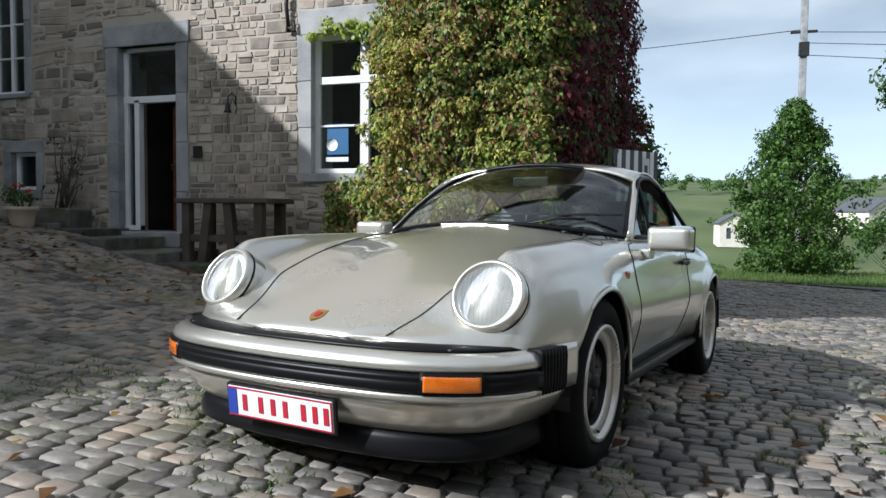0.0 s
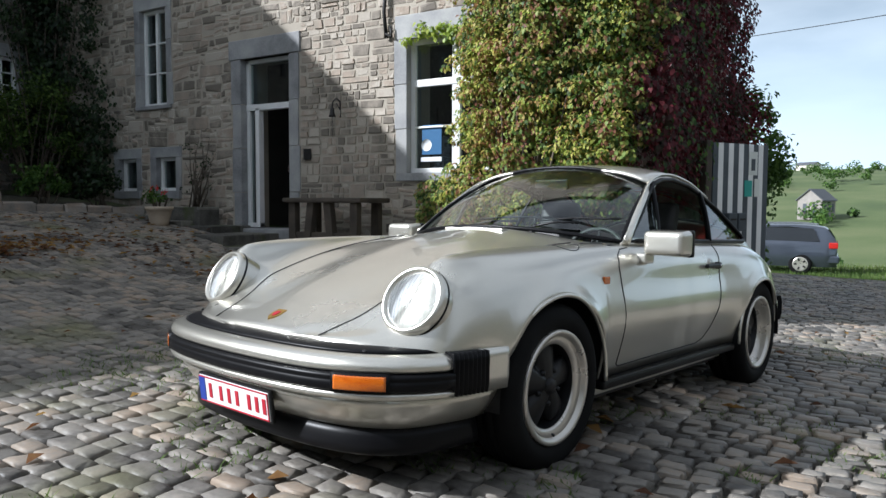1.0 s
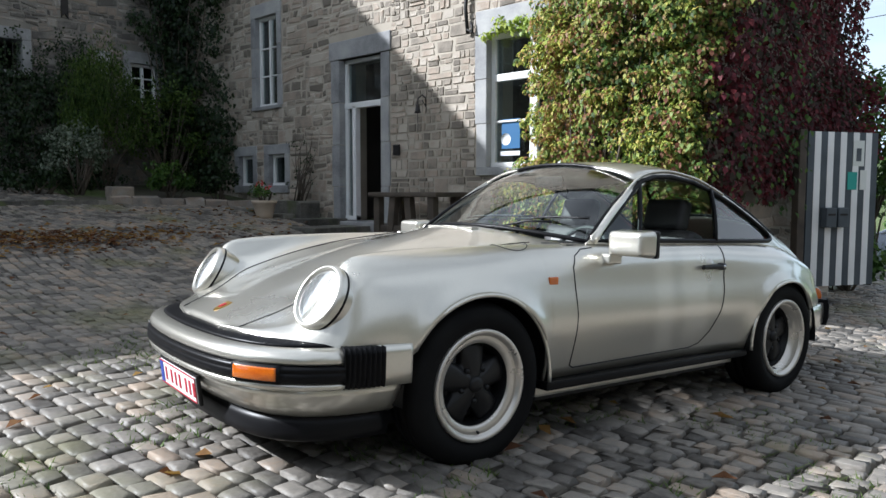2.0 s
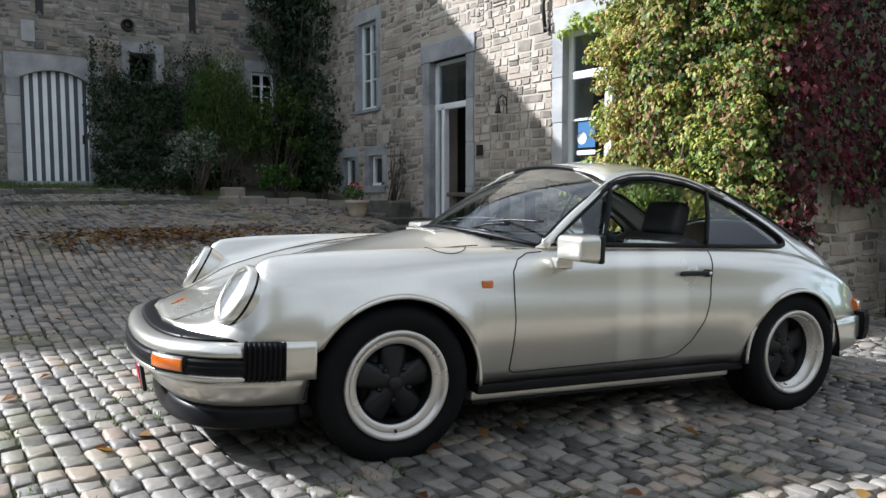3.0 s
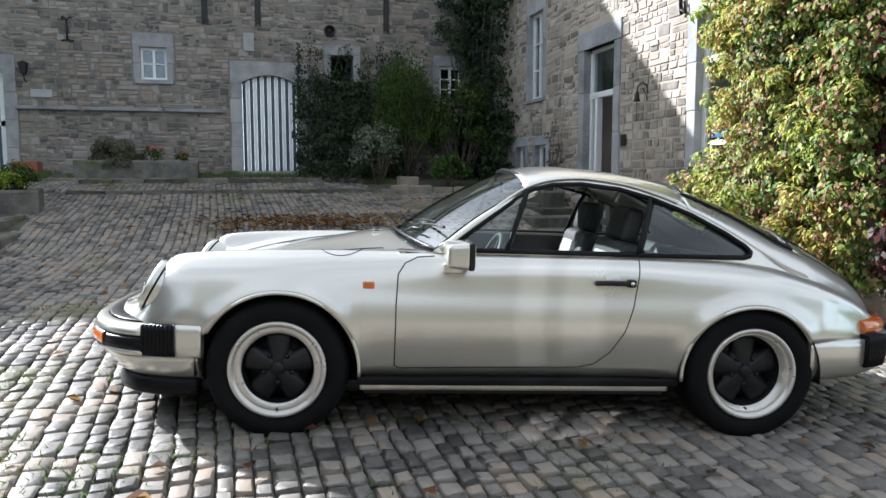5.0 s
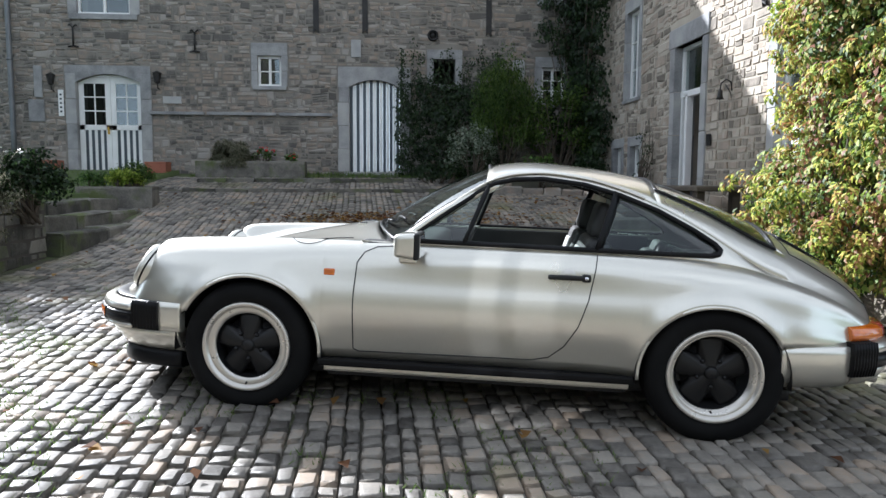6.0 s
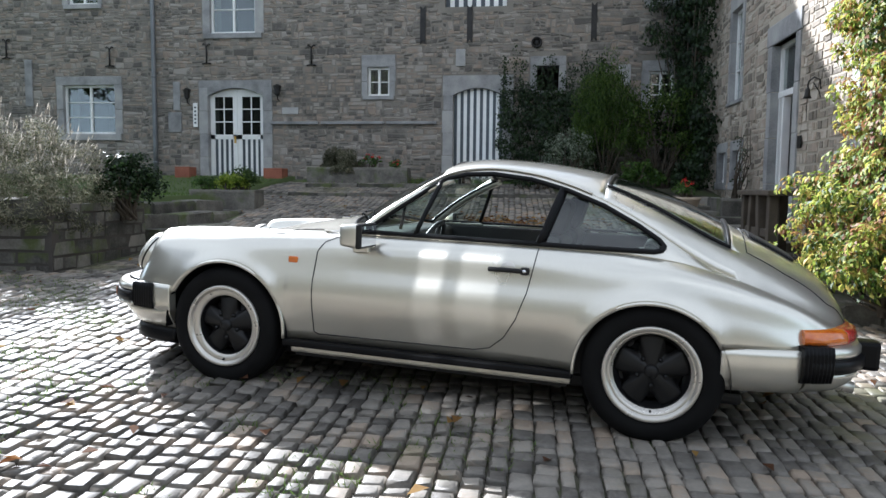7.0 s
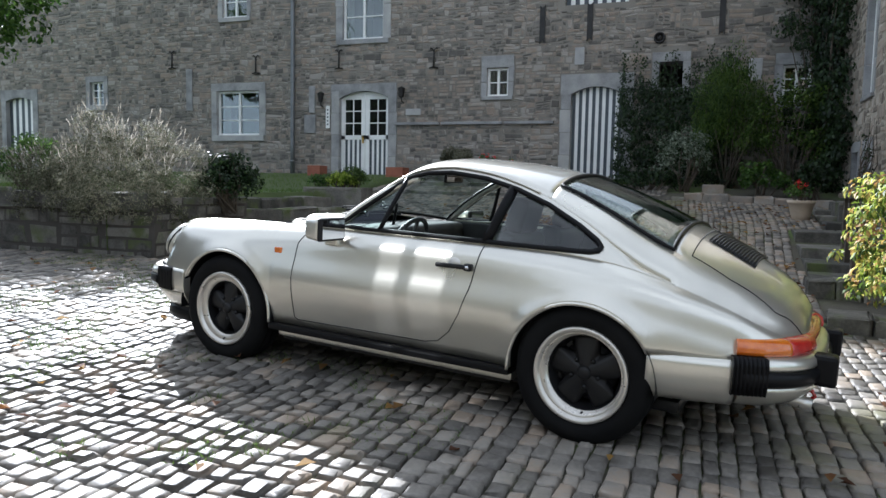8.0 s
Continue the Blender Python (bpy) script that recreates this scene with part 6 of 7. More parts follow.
L_GOLD = leafmat("turning_leaves", [(0.04, 0.08, 0.016), (0.09, 0.165, 0.03), (0.17, 0.265, 0.045), (0.27, 0.34, 0.07), (0.36, 0.37, 0.09), (0.33, 0.26, 0.08), (0.24, 0.10, 0.06)])
L_BUSH = leafmat("bush_leaves", [(0.06, 0.10, 0.02), (0.16, 0.23, 0.035), (0.30, 0.38, 0.06), (0.46, 0.49, 0.10), (0.54, 0.50, 0.12), (0.46, 0.33, 0.10), (0.28, 0.14, 0.06)])
L_RED = leafmat("red_creeper_leaves", [(0.028, 0.035, 0.012), (0.055, 0.012, 0.014), (0.11, 0.016, 0.025), (0.17, 0.03, 0.035)], 0.5)
L_IVY = leafmat("dark_ivy_leaves", [(0.009, 0.020, 0.008), (0.018, 0.040, 0.012), (0.04, 0.07, 0.024)], 0.4)
L_YEW = leafmat("yew_needles", [(0.022, 0.05, 0.009), (0.055, 0.105, 0.017), (0.11, 0.17, 0.03)], 0.6)
L_PALE = leafmat("variegated_leaves", [(0.05, 0.08, 0.04), (0.16, 0.20, 0.14), (0.32, 0.36, 0.28)], 0.5)
L_LAV = leafmat("lavender_leaves", [(0.06, 0.068, 0.036), (0.15, 0.15, 0.095), (0.28, 0.265, 0.19)], 0.8)
L_SPIKE = leafmat("lavender_spikes", [(0.24, 0.21, 0.16), (0.38, 0.34, 0.28), (0.50, 0.46, 0.40)], 0.8)
L_TREE = leafmat("green_leaves", [(0.03, 0.07, 0.014), (0.07, 0.145, 0.028), (0.13, 0.22, 0.045)], 0.5)
L_LIME = leafmat("lime_leaves", [(0.12, 0.20, 0.02), (0.26, 0.36, 0.04), (0.42, 0.48, 0.08)], 0.5)
L_DEAD = leafmat("fallen_leaves", [(0.07, 0.03, 0.015), (0.17, 0.075, 0.03), (0.32, 0.19, 0.05)], 0.8)
M_PETAL = plain("red_petals", (0.55, 0.02, 0.02), 0.5)


def leaf_mesh(name, C, N, size, rngn, aspect=0.62, droop=0.25, fold=0.18):
    """Folded leaves at C facing roughly along N."""
    n = len(C)
    C, N = np.asarray(C, float), np.asarray(N, float)
    N = N + rngn.normal(0, 0.45, (n, 3)); N /= np.linalg.norm(N, axis=1)[:, None] + 1e-9
    A = rngn.normal(0, 1, (n, 3)); A[:, 2] -= 1.2 * droop * 4
    A -= N * np.sum(A * N, axis=1)[:, None]; A /= np.linalg.norm(A, axis=1)[:, None] + 1e-9
    B = np.cross(N, A)
    s = (size * rngn.uniform(0.6, 1.25, n))[:, None]
    P = np.empty((n, 4, 3))
    P[:, 0] = C
    P[:, 1] = C + A * s * 0.5 + B * s * aspect * 0.5 + N * s * fold
    P[:, 2] = C + A * s
    P[:, 3] = C + A * s * 0.5 - B * s * aspect * 0.5 + N * s * fold
    me = bpy.data.meshes.new(name)
    me.vertices.add(4 * n); me.vertices.foreach_set("co", P.reshape(-1))
    me.loops.add(4 * n); me.loops.foreach_set("vertex_index", np.arange(4 * n, dtype=np.int32))
    me.polygons.add(n); me.polygons.foreach_set("loop_start", np.arange(0, 4 * n, 4, dtype=np.int32))
    me.update(calc_edges=True)
    return me


def clumps(centres, radii, per, rngn, flat=0.8):
    """Leaf places round clump centres, with outward directions."""
    C, N = [], []
    for c, r in zip(centres, radii):
        d = rngn.normal(0, 1, (per, 3)); d /= np.linalg.norm(d, axis=1)[:, None]
        rr = r * rngn.uniform(0.35, 1.0, per)[:, None] ** 0.6
        C.append(np.asarray(c) + d * rr * np.array((1, 1, flat))); N.append(d)
    return np.concatenate(C), np.concatenate(N)


def foliage(par, C, N, size, mat, rngn, label="", **k):
    return tagged(obj("foliage", leaf_mesh("foliage", C, N, size, rngn, **k), mat, par, label), kind="stuff")


def shell_points(n, rngn, c, r, upper=-0.4):
    """Clump centres on a lumpy ellipsoid."""
    out = []
    while len(out) < n:
        d = rngn.normal(0, 1, 3); d /= np.linalg.norm(d)
        if d[2] < upper:
            continue
        k = rngn.uniform(0.62, 1.0)
        bump = 1 + 0.22 * noise.noise(Vector(d * 2.3) + Vector(c))
        out.append(np.array(c) + d * np.array(r) * k * bump)
    return out


def stems(par, base, tips, r0, mat, rngn, name="stem"):
    V, Fc = [], []
    for t in tips:
        b = np.array(base) + rngn.normal(0, 0.04, 3) * np.array((1, 1, 0))
        t = np.array(t)
        mid_ = b * 0.45 + t * 0.55 + rngn.normal(0, 0.05, 3)
        v, f = tube_data([b, mid_, t], [r0, r0 * 0.65, r0 * 0.25], 5)
        o = len(V); V += v; Fc += [tuple(q + o for q in g_) for g_ in f]
    tagged(obj(name, mesh_from(name, V, Fc, True), mat, par), kind="stuff")


def shrub(name, c, r, mat, label, seed, nclump=60, per=40, size=0.05, cr=0.16, category="shrub", upper=-0.3, **k):
    rn = np.random.default_rng(seed)
    z0 = c[2]
    p = thing(name, pose(*c), label, category)
    cen = shell_points(nclump, rn, (0, 0, r[2]), r, upper)
    C, N = clumps(cen, [cr * rn.uniform(0.6, 1.3) for _ in cen], per, rn)
    foliage(p, C, N, size, mat, rn, **k)
    stems(p, (0, 0, -0.05), cen[::3], 0.018, M_BARK, rn)
    return p


# big turning creeper on the farmhouse front
rn = np.random.default_rng(5)
cre = thing("creeper", pose(3.6, 1.2, 0.2), "yellow-green creeper turning red, bulging off the farmhouse wall", "climbing plant")


def creeper_depth(y, z):
    e = min(1.0, max(0.0, (y + 0.35) / 0.5)) * min(1.0, max(0.0, ((2.5 if z < 1.4 else 1.9) - y) / 0.8))
    return 0.12 + 0.62 * e**0.8 * (1.0 if z < 3.2 else max(0.45, 1 - 0.3 * (z - 3.2))) * (0.75 + 0.5 * noise.noise(Vector((y * 1.3, z * 0.9, 2.0))))


cen, rad = [], []
for _ in range(1150):
    z = rn.uniform(0.45, 5.4); top = 2.45 if z < 1.35 else (1.85 + 0.25 * noise.noise(Vector((z * 2.2, 0, 5))))
    y = rn.uniform(-0.25, top)
    d = max(0.06, creeper_depth(y, z)) * rn.uniform(0.55, 1.05) ** 0.5
    cen.append((3.65 - d - 3.6, y - 1.2, z - 0.2)); rad.append(rn.uniform(0.07, 0.15))
turned = [c[1] + 1.2 < -0.08 + 0.4 * noise.noise(Vector((c[2] * 1.7, c[0], 3))) for c in cen]
C, N = clumps([c for c, k in zip(cen, turned) if not k], [r for r, k in zip(rad, turned) if not k], 48, rn, 0.7)
foliage(cre, C, N * 0.6 + np.array((-0.9, -0.15, 0.35)), 0.055, L_GOLD, rn, droop=0.5)
CR, NR = clumps([(c[0] - 1.0, c[1] + 1.2, c[2]) for c, k in zip(cen, turned) if k], [r for r, k in zip(rad, turned) if k], 38, rn, 0.7)
# the loose bush that stands off the wall before the window: arching twigs with drooping leaves
cen, rad, twig = [], [], []
for _ in range(560):
    h = rn.random() ** 0.85
    z = 0.35 + 5.0 * h
    a = rn.uniform(0, 2 * math.pi)
    wide = (0.62 + 0.38 * math.sin(math.pi * min(1.0, 0.25 + 0.75 * h))) * (1 + 0.35 * noise.noise(Vector((math.cos(a) * 1.5, z * 1.1, math.sin(a) * 1.5))))
    q = rn.uniform(0.35, 1.0) ** 0.5
    p0 = np.array((3.10 + 0.22 * min(1.0, h / 0.45) + 0.50 * wide * q * math.cos(a), 1.10 - 0.22 * min(1.0, h / 0.45) + (0.84 - 0.12 * h) * wide * q * math.sin(a), z))
    if z > 1.15 and p0[0] < 3.06:
        p0[0] = 3.06 + 0.22 * rn.random()
    if p0[0] > 3.58:
        continue
    way = np.array(((math.cos(a) * 0.8 - 0.25) * (0.9 if z < 1.15 else 0.4), math.sin(a), 0.25 + 0.5 * rn.random())); way /= np.linalg.norm(way)
    n, ln = rn.integers(3, 6), rn.uniform(0.16, 0.42)
    tip = p0 + way * ln + np.array((0, 0, -0.35 * ln))
    twig.append(tuple(p0 - np.array((3.6, 1.2, 0.2))))
    for k in range(n):
        f = k / (n - 1)
        p = p0 * (1 - f) + tip * f + np.array((0, 0, 0.10 * math.sin(math.pi * f)))
        if p[0] > 3.60:
            continue
        cen.append((p[0] - 3.6, p[1] - 1.2, p[2] - 0.2)); rad.append((0.115 - 0.06 * f) * rn.uniform(0.8, 1.3))
C, N = clumps(cen, rad, 27, rn, 0.75)
foliage(cre, C, N * 0.7 + np.array((-0.5, 0.1, 0.4)), 0.054, L_BUSH, rn, "yellow-green drooping leaves", droop=0.55, aspect=0.48)
stems(cre, (-0.35, -0.1, 0.0), twig[::7], 0.016, M_BARK, rn)
# tendrils over the window lintel
cen = [(3.58 - 3.6, rn.uniform(1.7, 2.75) - 1.2, 2.98 + rn.normal(0, 0.05) - 0.2) for _ in range(40)]
C, N = clumps(cen, [0.06] * 40, 14, rn)
foliage(cre, C, N + np.array((-1, 0, 0)), 0.06, L_LIME, rn)
# red creeper round the corner
red = thing("red_creeper", pose(4.6, 0.0, 0.2), "dark red creeper covering the farmhouse end wall", "climbing plant")
C, N = [], []
sd = (S_B - S_A).normalized(); so = Vector((-0.141, -0.99, 0))
for _ in range(23000):
    u, z = rn.uniform(-0.30, 2.72), 0.75 + 4.9 * rn.random() ** 1.1
    if z < 1.15 + 0.25 * noise.noise(Vector((u * 2, 0, 0))):
        continue
    d = 0.10 + 0.16 * abs(noise.noise(Vector((u * 1.6, z * 1.4, 0)))) + 0.12 * rn.random()
    p = S_A + sd * u + so * d
    if u < -0.05:
        p = p + Vector((0.0, 0.25 * rn.random(), 0))
    C.append((p.x - 4.6, p.y, z - 0.2)); N.append((so.x - 0.2, so.y, 0.35))
foliage(red, C, N, 0.066, L_RED, rn, droop=0.8)
foliage(red, CR, NR * 0.6 + np.array((-0.9, -0.3, 0.35)), 0.07, L_RED, rn, droop=0.6)
C, N = [], []
for _ in range(420):
    u, z = rn.uniform(-0.35, 1.2) , rn.uniform(0.9, 4.5)
    p = S_A + sd * u + so * (0.30 + 0.1 * rn.random())
    C.append((p.x - 4.6, p.y, z - 0.2)); N.append((so.x - 0.5, so.y, 0.35))
foliage(red, C, N, 0.066, L_TREE, rn, droop=0.8)
rn2 = np.random.default_rng(8)
cen = shell_points(50, rn2, (1.95, -0.25, 1.7), (0.5, 0.35, 0.75), -1)
C, N = clumps(cen, [0.16] * 50, 40, rn2)
foliage(red, C, N, 0.08, L_RED, rn2)

# ivy, yew and shrubs in the corner
ivy = thing("wall_ivy", pose(0.8, 9.9, 1.2), "dark green ivy climbing the wall round a window", "climbing plant")
cen, rad = [], []
for _ in range(420):
    x = rn.uniform(-0.15, 1.95)
    top = 3.05 + 0.9 * max(0, noise.noise(Vector((x * 2.1, 3, 0)))) + 0.5 * (rn.random() < 0.2)
    z = rn.uniform(1.25, top)
    if IVYW[0] + 0.02 < x < IVYW[1] - 0.02 and IVYW[2] + 0.02 < z < IVYW[3]:
        continue
    lowb = max(0.0, 1 - (z - 1.2) / 1.6)
    cen.append((x - 0.8 + 0.12 * lowb * rn.normal(), -0.10 - lowb * rn.uniform(0, 0.75), z - 1.2)); rad.append(rn.uniform(0.07, 0.17))
C, N = clumps(cen, rad, 34, rn)
foliage(ivy, C, N + np.array((0, -0.9, 0.2)), 0.055, L_IVY, rn, droop=0.6)
for k in range(26):
    x = rn.uniform(-0.2, 1.9); top = rn.uniform(3.2, 3.95)
    C = [(x - 0.8 + rn.normal(0, 0.035), -0.05 - rn.random() * 0.06, z - 1.2) for z in np.linspace(2.6, top, 60)]
    foliage(ivy, C, [(0, -1, 0.2)] * 60, 0.05, L_IVY, rn)
yew = thing("yew_bush", pose(1.85, 9.15, 1.1), "dense dark green yew with upright shoots", "shrub")
cen = []
for _ in range(340):
    a, q = rn.uniform(0, 6.28), rn.random() ** 0.5
    zt = 2.4 * (1 - 0.35 * q * q) + rn.uniform(-0.15, 0.1)
    cen.append((0.62 * q * math.cos(a), 0.5 * q * math.sin(a), rn.uniform(0.2, 1) ** 0.6 * zt))
C, N = clumps(cen, [0.12] * len(cen), 44, rn, 1.7)
foliage(yew, C, N * 0.5 + np.array((0, -0.3, 0.2)), 0.07, L_YEW, rn, aspect=0.22, droop=-0.8)
stems(yew, (0, 0, 0), cen[::40], 0.02, M_BARK, rn)
yew2 = shrub("dark_bush", (2.85, 9.05, 1.0), (0.75, 0.6, 1.05), L_YEW, "dark evergreen bush in the shaded corner", 31, 90, 44, 0.06, 0.17)
corner = thing("corner_ivy", pose(3.4, 9.2, 1.0), "thick dark ivy filling the house corner", "climbing plant")
cen, rad = [], []
for _ in range(640):
    z = rn.uniform(1.0, 7.4)
    w = 0.95 if z > 2.2 else 0.6
    if rn.random() < 0.5:
        cen.append((3.56 - 3.4 - rn.random() * 0.28, rn.uniform(8.15 + 0.15 * math.sin(z * 2), 9.9) - 9.2, z - 1.0))
    else:
        cen.append((3.55 - rn.uniform(0, w if not 2.6 < z < 3.6 else 0.45) - 3.4, 9.85 - rn.random() * 0.35 - 9.2, z - 1.0))
    rad.append(rn.uniform(0.10, 0.22))
C, N = clumps(cen, rad, 32, rn)
foliage(corner, C, N + np.array((-0.6, -0.6, 0.1)), 0.07, L_IVY, rn, droop=0.7)
stems(corner, (0.1, 0.6, 0.0), cen[::24], 0.02, M_BARK, rn)
shrub("variegated_shrub", (1.15, 8.45, 1.05), (0.5, 0.4, 0.55), L_PALE, "small shrub with pale-edged leaves", 33, 46, 34, 0.06, 0.13)
shrub("low_plant", (0.55, 8.5, 1.05), (0.55, 0.3, 0.2), L_IVY, "low spreading green plants at the wall foot", 34, 34, 30, 0.06, 0.12)
shrub("low_plant", (2.35, 8.0, 1.0), (0.35, 0.25, 0.32), L_TREE, "leafy green plant at the bed's edge", 35, 24, 30, 0.08, 0.12)
shrub("low_plant", (3.1, 7.75, 0.98), (0.3, 0.25, 0.32), L_IVY, "leafy green plant at the bed's edge", 36, 22, 30, 0.07, 0.12)
# bare shrub, flowers
bs = thing("bare_shrub", pose(3.42, 6.1, 0.95), "nearly bare climbing shrub on the wall", "shrub")
stems(bs, (0, 0, 0), [(0.12, rn.uniform(-0.35, 0.4), rn.uniform(0.4, 1.15)) for _ in range(18)], 0.011, M_BARK, rn, "twig")
cen = [(0.05, rn.uniform(-0.3, 0.3), rn.uniform(0.3, 1.0)) for _ in range(14)]
C, N = clumps(cen, [0.07] * 14, 7, rn); foliage(bs, C, N, 0.045, L_IVY, rn)


def flowers(name, c, r, seed, n=14, label="red geraniums among green leaves"):
    p = shrub(name, c, r, L_TREE, label, seed, 16, 16, 0.045, 0.07, "flowers")
    q = np.random.default_rng(seed)
    cen = shell_points(n, q, (0, 0, r[2] * 1.2), (r[0], r[1], r[2] * 1.2), 0.1)
    C, N = clumps(cen, [0.025] * n, 10, q)
    tagged(obj("petals", leaf_mesh("petals", C, N, 0.03, q, aspect=0.9), M_PETAL, p, "red flower heads"), kind="stuff")


flowers("geraniums", (2.74, 6.0, 0.98), (0.16, 0.16, 0.14), 41, 6)
flowers("geraniums", (-2.75, 9.42, 1.47), (0.28, 0.14, 0.13), 42, 9)
flowers("geraniums", (-2.2, 9.42, 1.47), (0.14, 0.12, 0.08), 43, 4)


def blades(par, n, cx, cy, zf, sx_, sy_, h, w, mat, rngn, label="", lean=0.35, mask=None):
    V = np.empty((n, 3, 3)); k = 0
    while k < n:
        x, y = cx + rngn.uniform(-sx_, sx_), cy + rngn.uniform(-sy_, sy_)
        if mask and not mask(x, y):
            continue
        z = zf(x, y); a = rngn.uniform(0, 6.28); hh = h * rngn.uniform(0.5, 1.2)
        V[k, 0] = (x - w * math.cos(a), y - w * math.sin(a), z); V[k, 1] = (x + w * math.cos(a), y + w * math.sin(a), z)
        V[k, 2] = (x + rngn.normal(0, lean) * hh, y + rngn.normal(0, lean) * hh, z + hh); k += 1
    me = mesh_from("blades", V.reshape(-1, 3), [(3 * i, 3 * i + 1, 3 * i + 2) for i in range(n)])
    return tagged(obj("blades", me, mat, par, label), kind="stuff")


def lavender(c, r, seed, n, label):
    """Grey mounds of fine leaves with faded flower spikes standing out above."""
    q = np.random.default_rng(seed)
    p = thing("lavender", pose(*c), label, "lavender")
    k = max(0.45, r[0] / 1.35)
    cen = []
    for lump in shell_points(46, q, (0, 0, 0.0), (r[0] * 0.86, r[1] * 0.86, r[2] * 0.84), -0.25):
        cen += shell_points(26, q, lump, (0.30 * k, 0.28 * k, 0.24 * k), -0.7)
    C, N = clumps(cen, [0.075 * k] * len(cen), 34, q)
    out = C / np.array(r)
    foliage(p, C, N * 0.5 + out + np.array((0, 0, 0.4)), 0.045, L_LAV, q, aspect=0.22, droop=-0.2)
    V, Fc = [], []
    for _ in range(n):
        f = cen[q.integers(len(cen))]
        if f[2] < 0.35 * r[2]:
            continue
        d = np.array((f[0] / r[0] * 0.5, f[1] / r[1] * 0.5, 0.8)) + q.normal(0, 0.22, 3); d /= np.linalg.norm(d)
        b0 = np.array(f) + q.normal(0, 0.05, 3) * k
        w = np.cross(q.normal(0, 1, 3), d); w /= np.linalg.norm(w)
        L, b = q.uniform(0.11, 0.21) * k, len(V)
        V += [b0 - w * 0.0012, b0 + w * 0.0012, b0 + d * L * 0.7 + w * 0.0012, b0 + d * L * 0.7 - w * 0.0012, b0 + d * L * 0.7 - w * 0.005, b0 + d * L * 0.7 + w * 0.005, b0 + d * L + w * 0.002, b0 + d * L - w * 0.002]
        Fc += [(b, b + 1, b + 2, b + 3), (b + 4, b + 5, b + 6, b + 7)]
    tagged(obj("faded_bloom", mesh_from("faded_bloom", V, Fc), L_SPIKE, p, "faded straw-coloured flower spikes"), kind="stuff")


lavender((-4.72, 1.85, 0.88), (1.30, 0.95, 0.86), 51, 1900, "large straggling grey-green lavender over the garden wall")
lavender((-3.35, 9.42, 1.45), (0.42, 0.26, 0.48), 52, 700, "rounded grey lavender bush in the stone trough")
shrub("box_shrub", (-3.78, 2.65, 0.80), (0.26, 0.34, 0.32), L_IVY, "dark green shrub beside the lavender", 53, 60, 40, 0.05, 0.14)
shrub("box_shrub", (-6.7, 2.4, 0.95), (0.4, 0.4, 0.36), L_TREE, "leafy shrub beside the lavender", 57, 40, 40, 0.05, 0.14)
shrub("box_shrub", (-4.0, 6.15, 1.02), (0.26, 0.24, 0.19), L_YEW, "clipped dark shrub in the stone trough", 54, 40, 40, 0.035, 0.09)
shrub("lime_shrub", (-4.1, 5.95, 1.02), (0.22, 0.18, 0.14), L_LIME, "bright yellow-green shrub in the stone trough", 55, 34, 36, 0.04, 0.08)
shrub("box_shrub", (-4.55, 6.0, 1.0), (0.22, 0.22, 0.12), L_TREE, "low dark shrub in the stone trough", 56, 30, 36, 0.035, 0.08)
rg = np.random.default_rng(60)
blades(lawn, 9000, -8.75, 5.8, lambda x, y: max(0.97, ground_z(-4, y) + 0.05), 4.2, 4.0, 0.06, 0.006, M_GRASS, rg, "short green grass")
blades(ground, 2600, -1.2, 9.55, ground_z, 2.9, 0.35, 0.08, 0.006, M_GRASS, rg, "grass tufts at the wall foot")


def tree(name, base, height, crown, mat, label, seed, nclump, per, size, cr, trunk=0.12, spread_=0.8, upper=-1.0, col=False):
    q = np.random.default_rng(seed)
    t = thing(name, pose(*base), label, "tree")
    tr = [(q.normal(0, 0.04) * k, q.normal(0, 0.04) * k, height * k / 6) for k in range(7)]
    tube("trunk", tr, [trunk * (1 - 0.13 * k) for k in range(7)], M_BARK, t, "", 10)
    if col:
        cen = []
        for _ in range(nclump):
            f = q.uniform(0.02, 1.0); rr = crown[0] * min(1.0, (1.03 - f) * 2.0)**0.8 * min(1.0, 0.78 + 0.6 * f) * q.uniform(0.35, 1.18) * (1 + 0.4 * noise.noise(Vector((f * 5, seed, 0))))
            a = q.uniform(0, 6.28)
            cen.append((rr * math.cos(a), rr * math.sin(a), f * height))
    else:
        cen = shell_points(nclump, q, crown[3:], crown[:3], upper)
    for c in cen[:: max(1, len(cen) // 26)]:
        k = min(5, max(1, int(6 * min(0.85, c[2] / height * 0.7))))
        b = np.array(tr[k]); c = np.array(c)
        tube("limb", [b, b * 0.5 + c * 0.5 + np.array((0, 0, 0.06 * height)), c], [trunk * 0.4, trunk * 0.22, trunk * 0.06], M_BARK, t, "", 6)
    C, N = clumps(cen, [cr * q.uniform(0.6, 1.3) for _ in cen], per, q)
    tagged(obj("crown", leaf_mesh("crown", C, N, size, q), mat, t, "leafy crown"), kind="stuff")
    return t


tree("walnut_tree", (-11.3, 4.7, 1.0), 4.2, (2.7, 2.2, 1.7, 0, 0, 4.1), L_TREE, "broad green tree leaning over the garden", 71, 190, 60, 0.13, 0.36, 0.16)

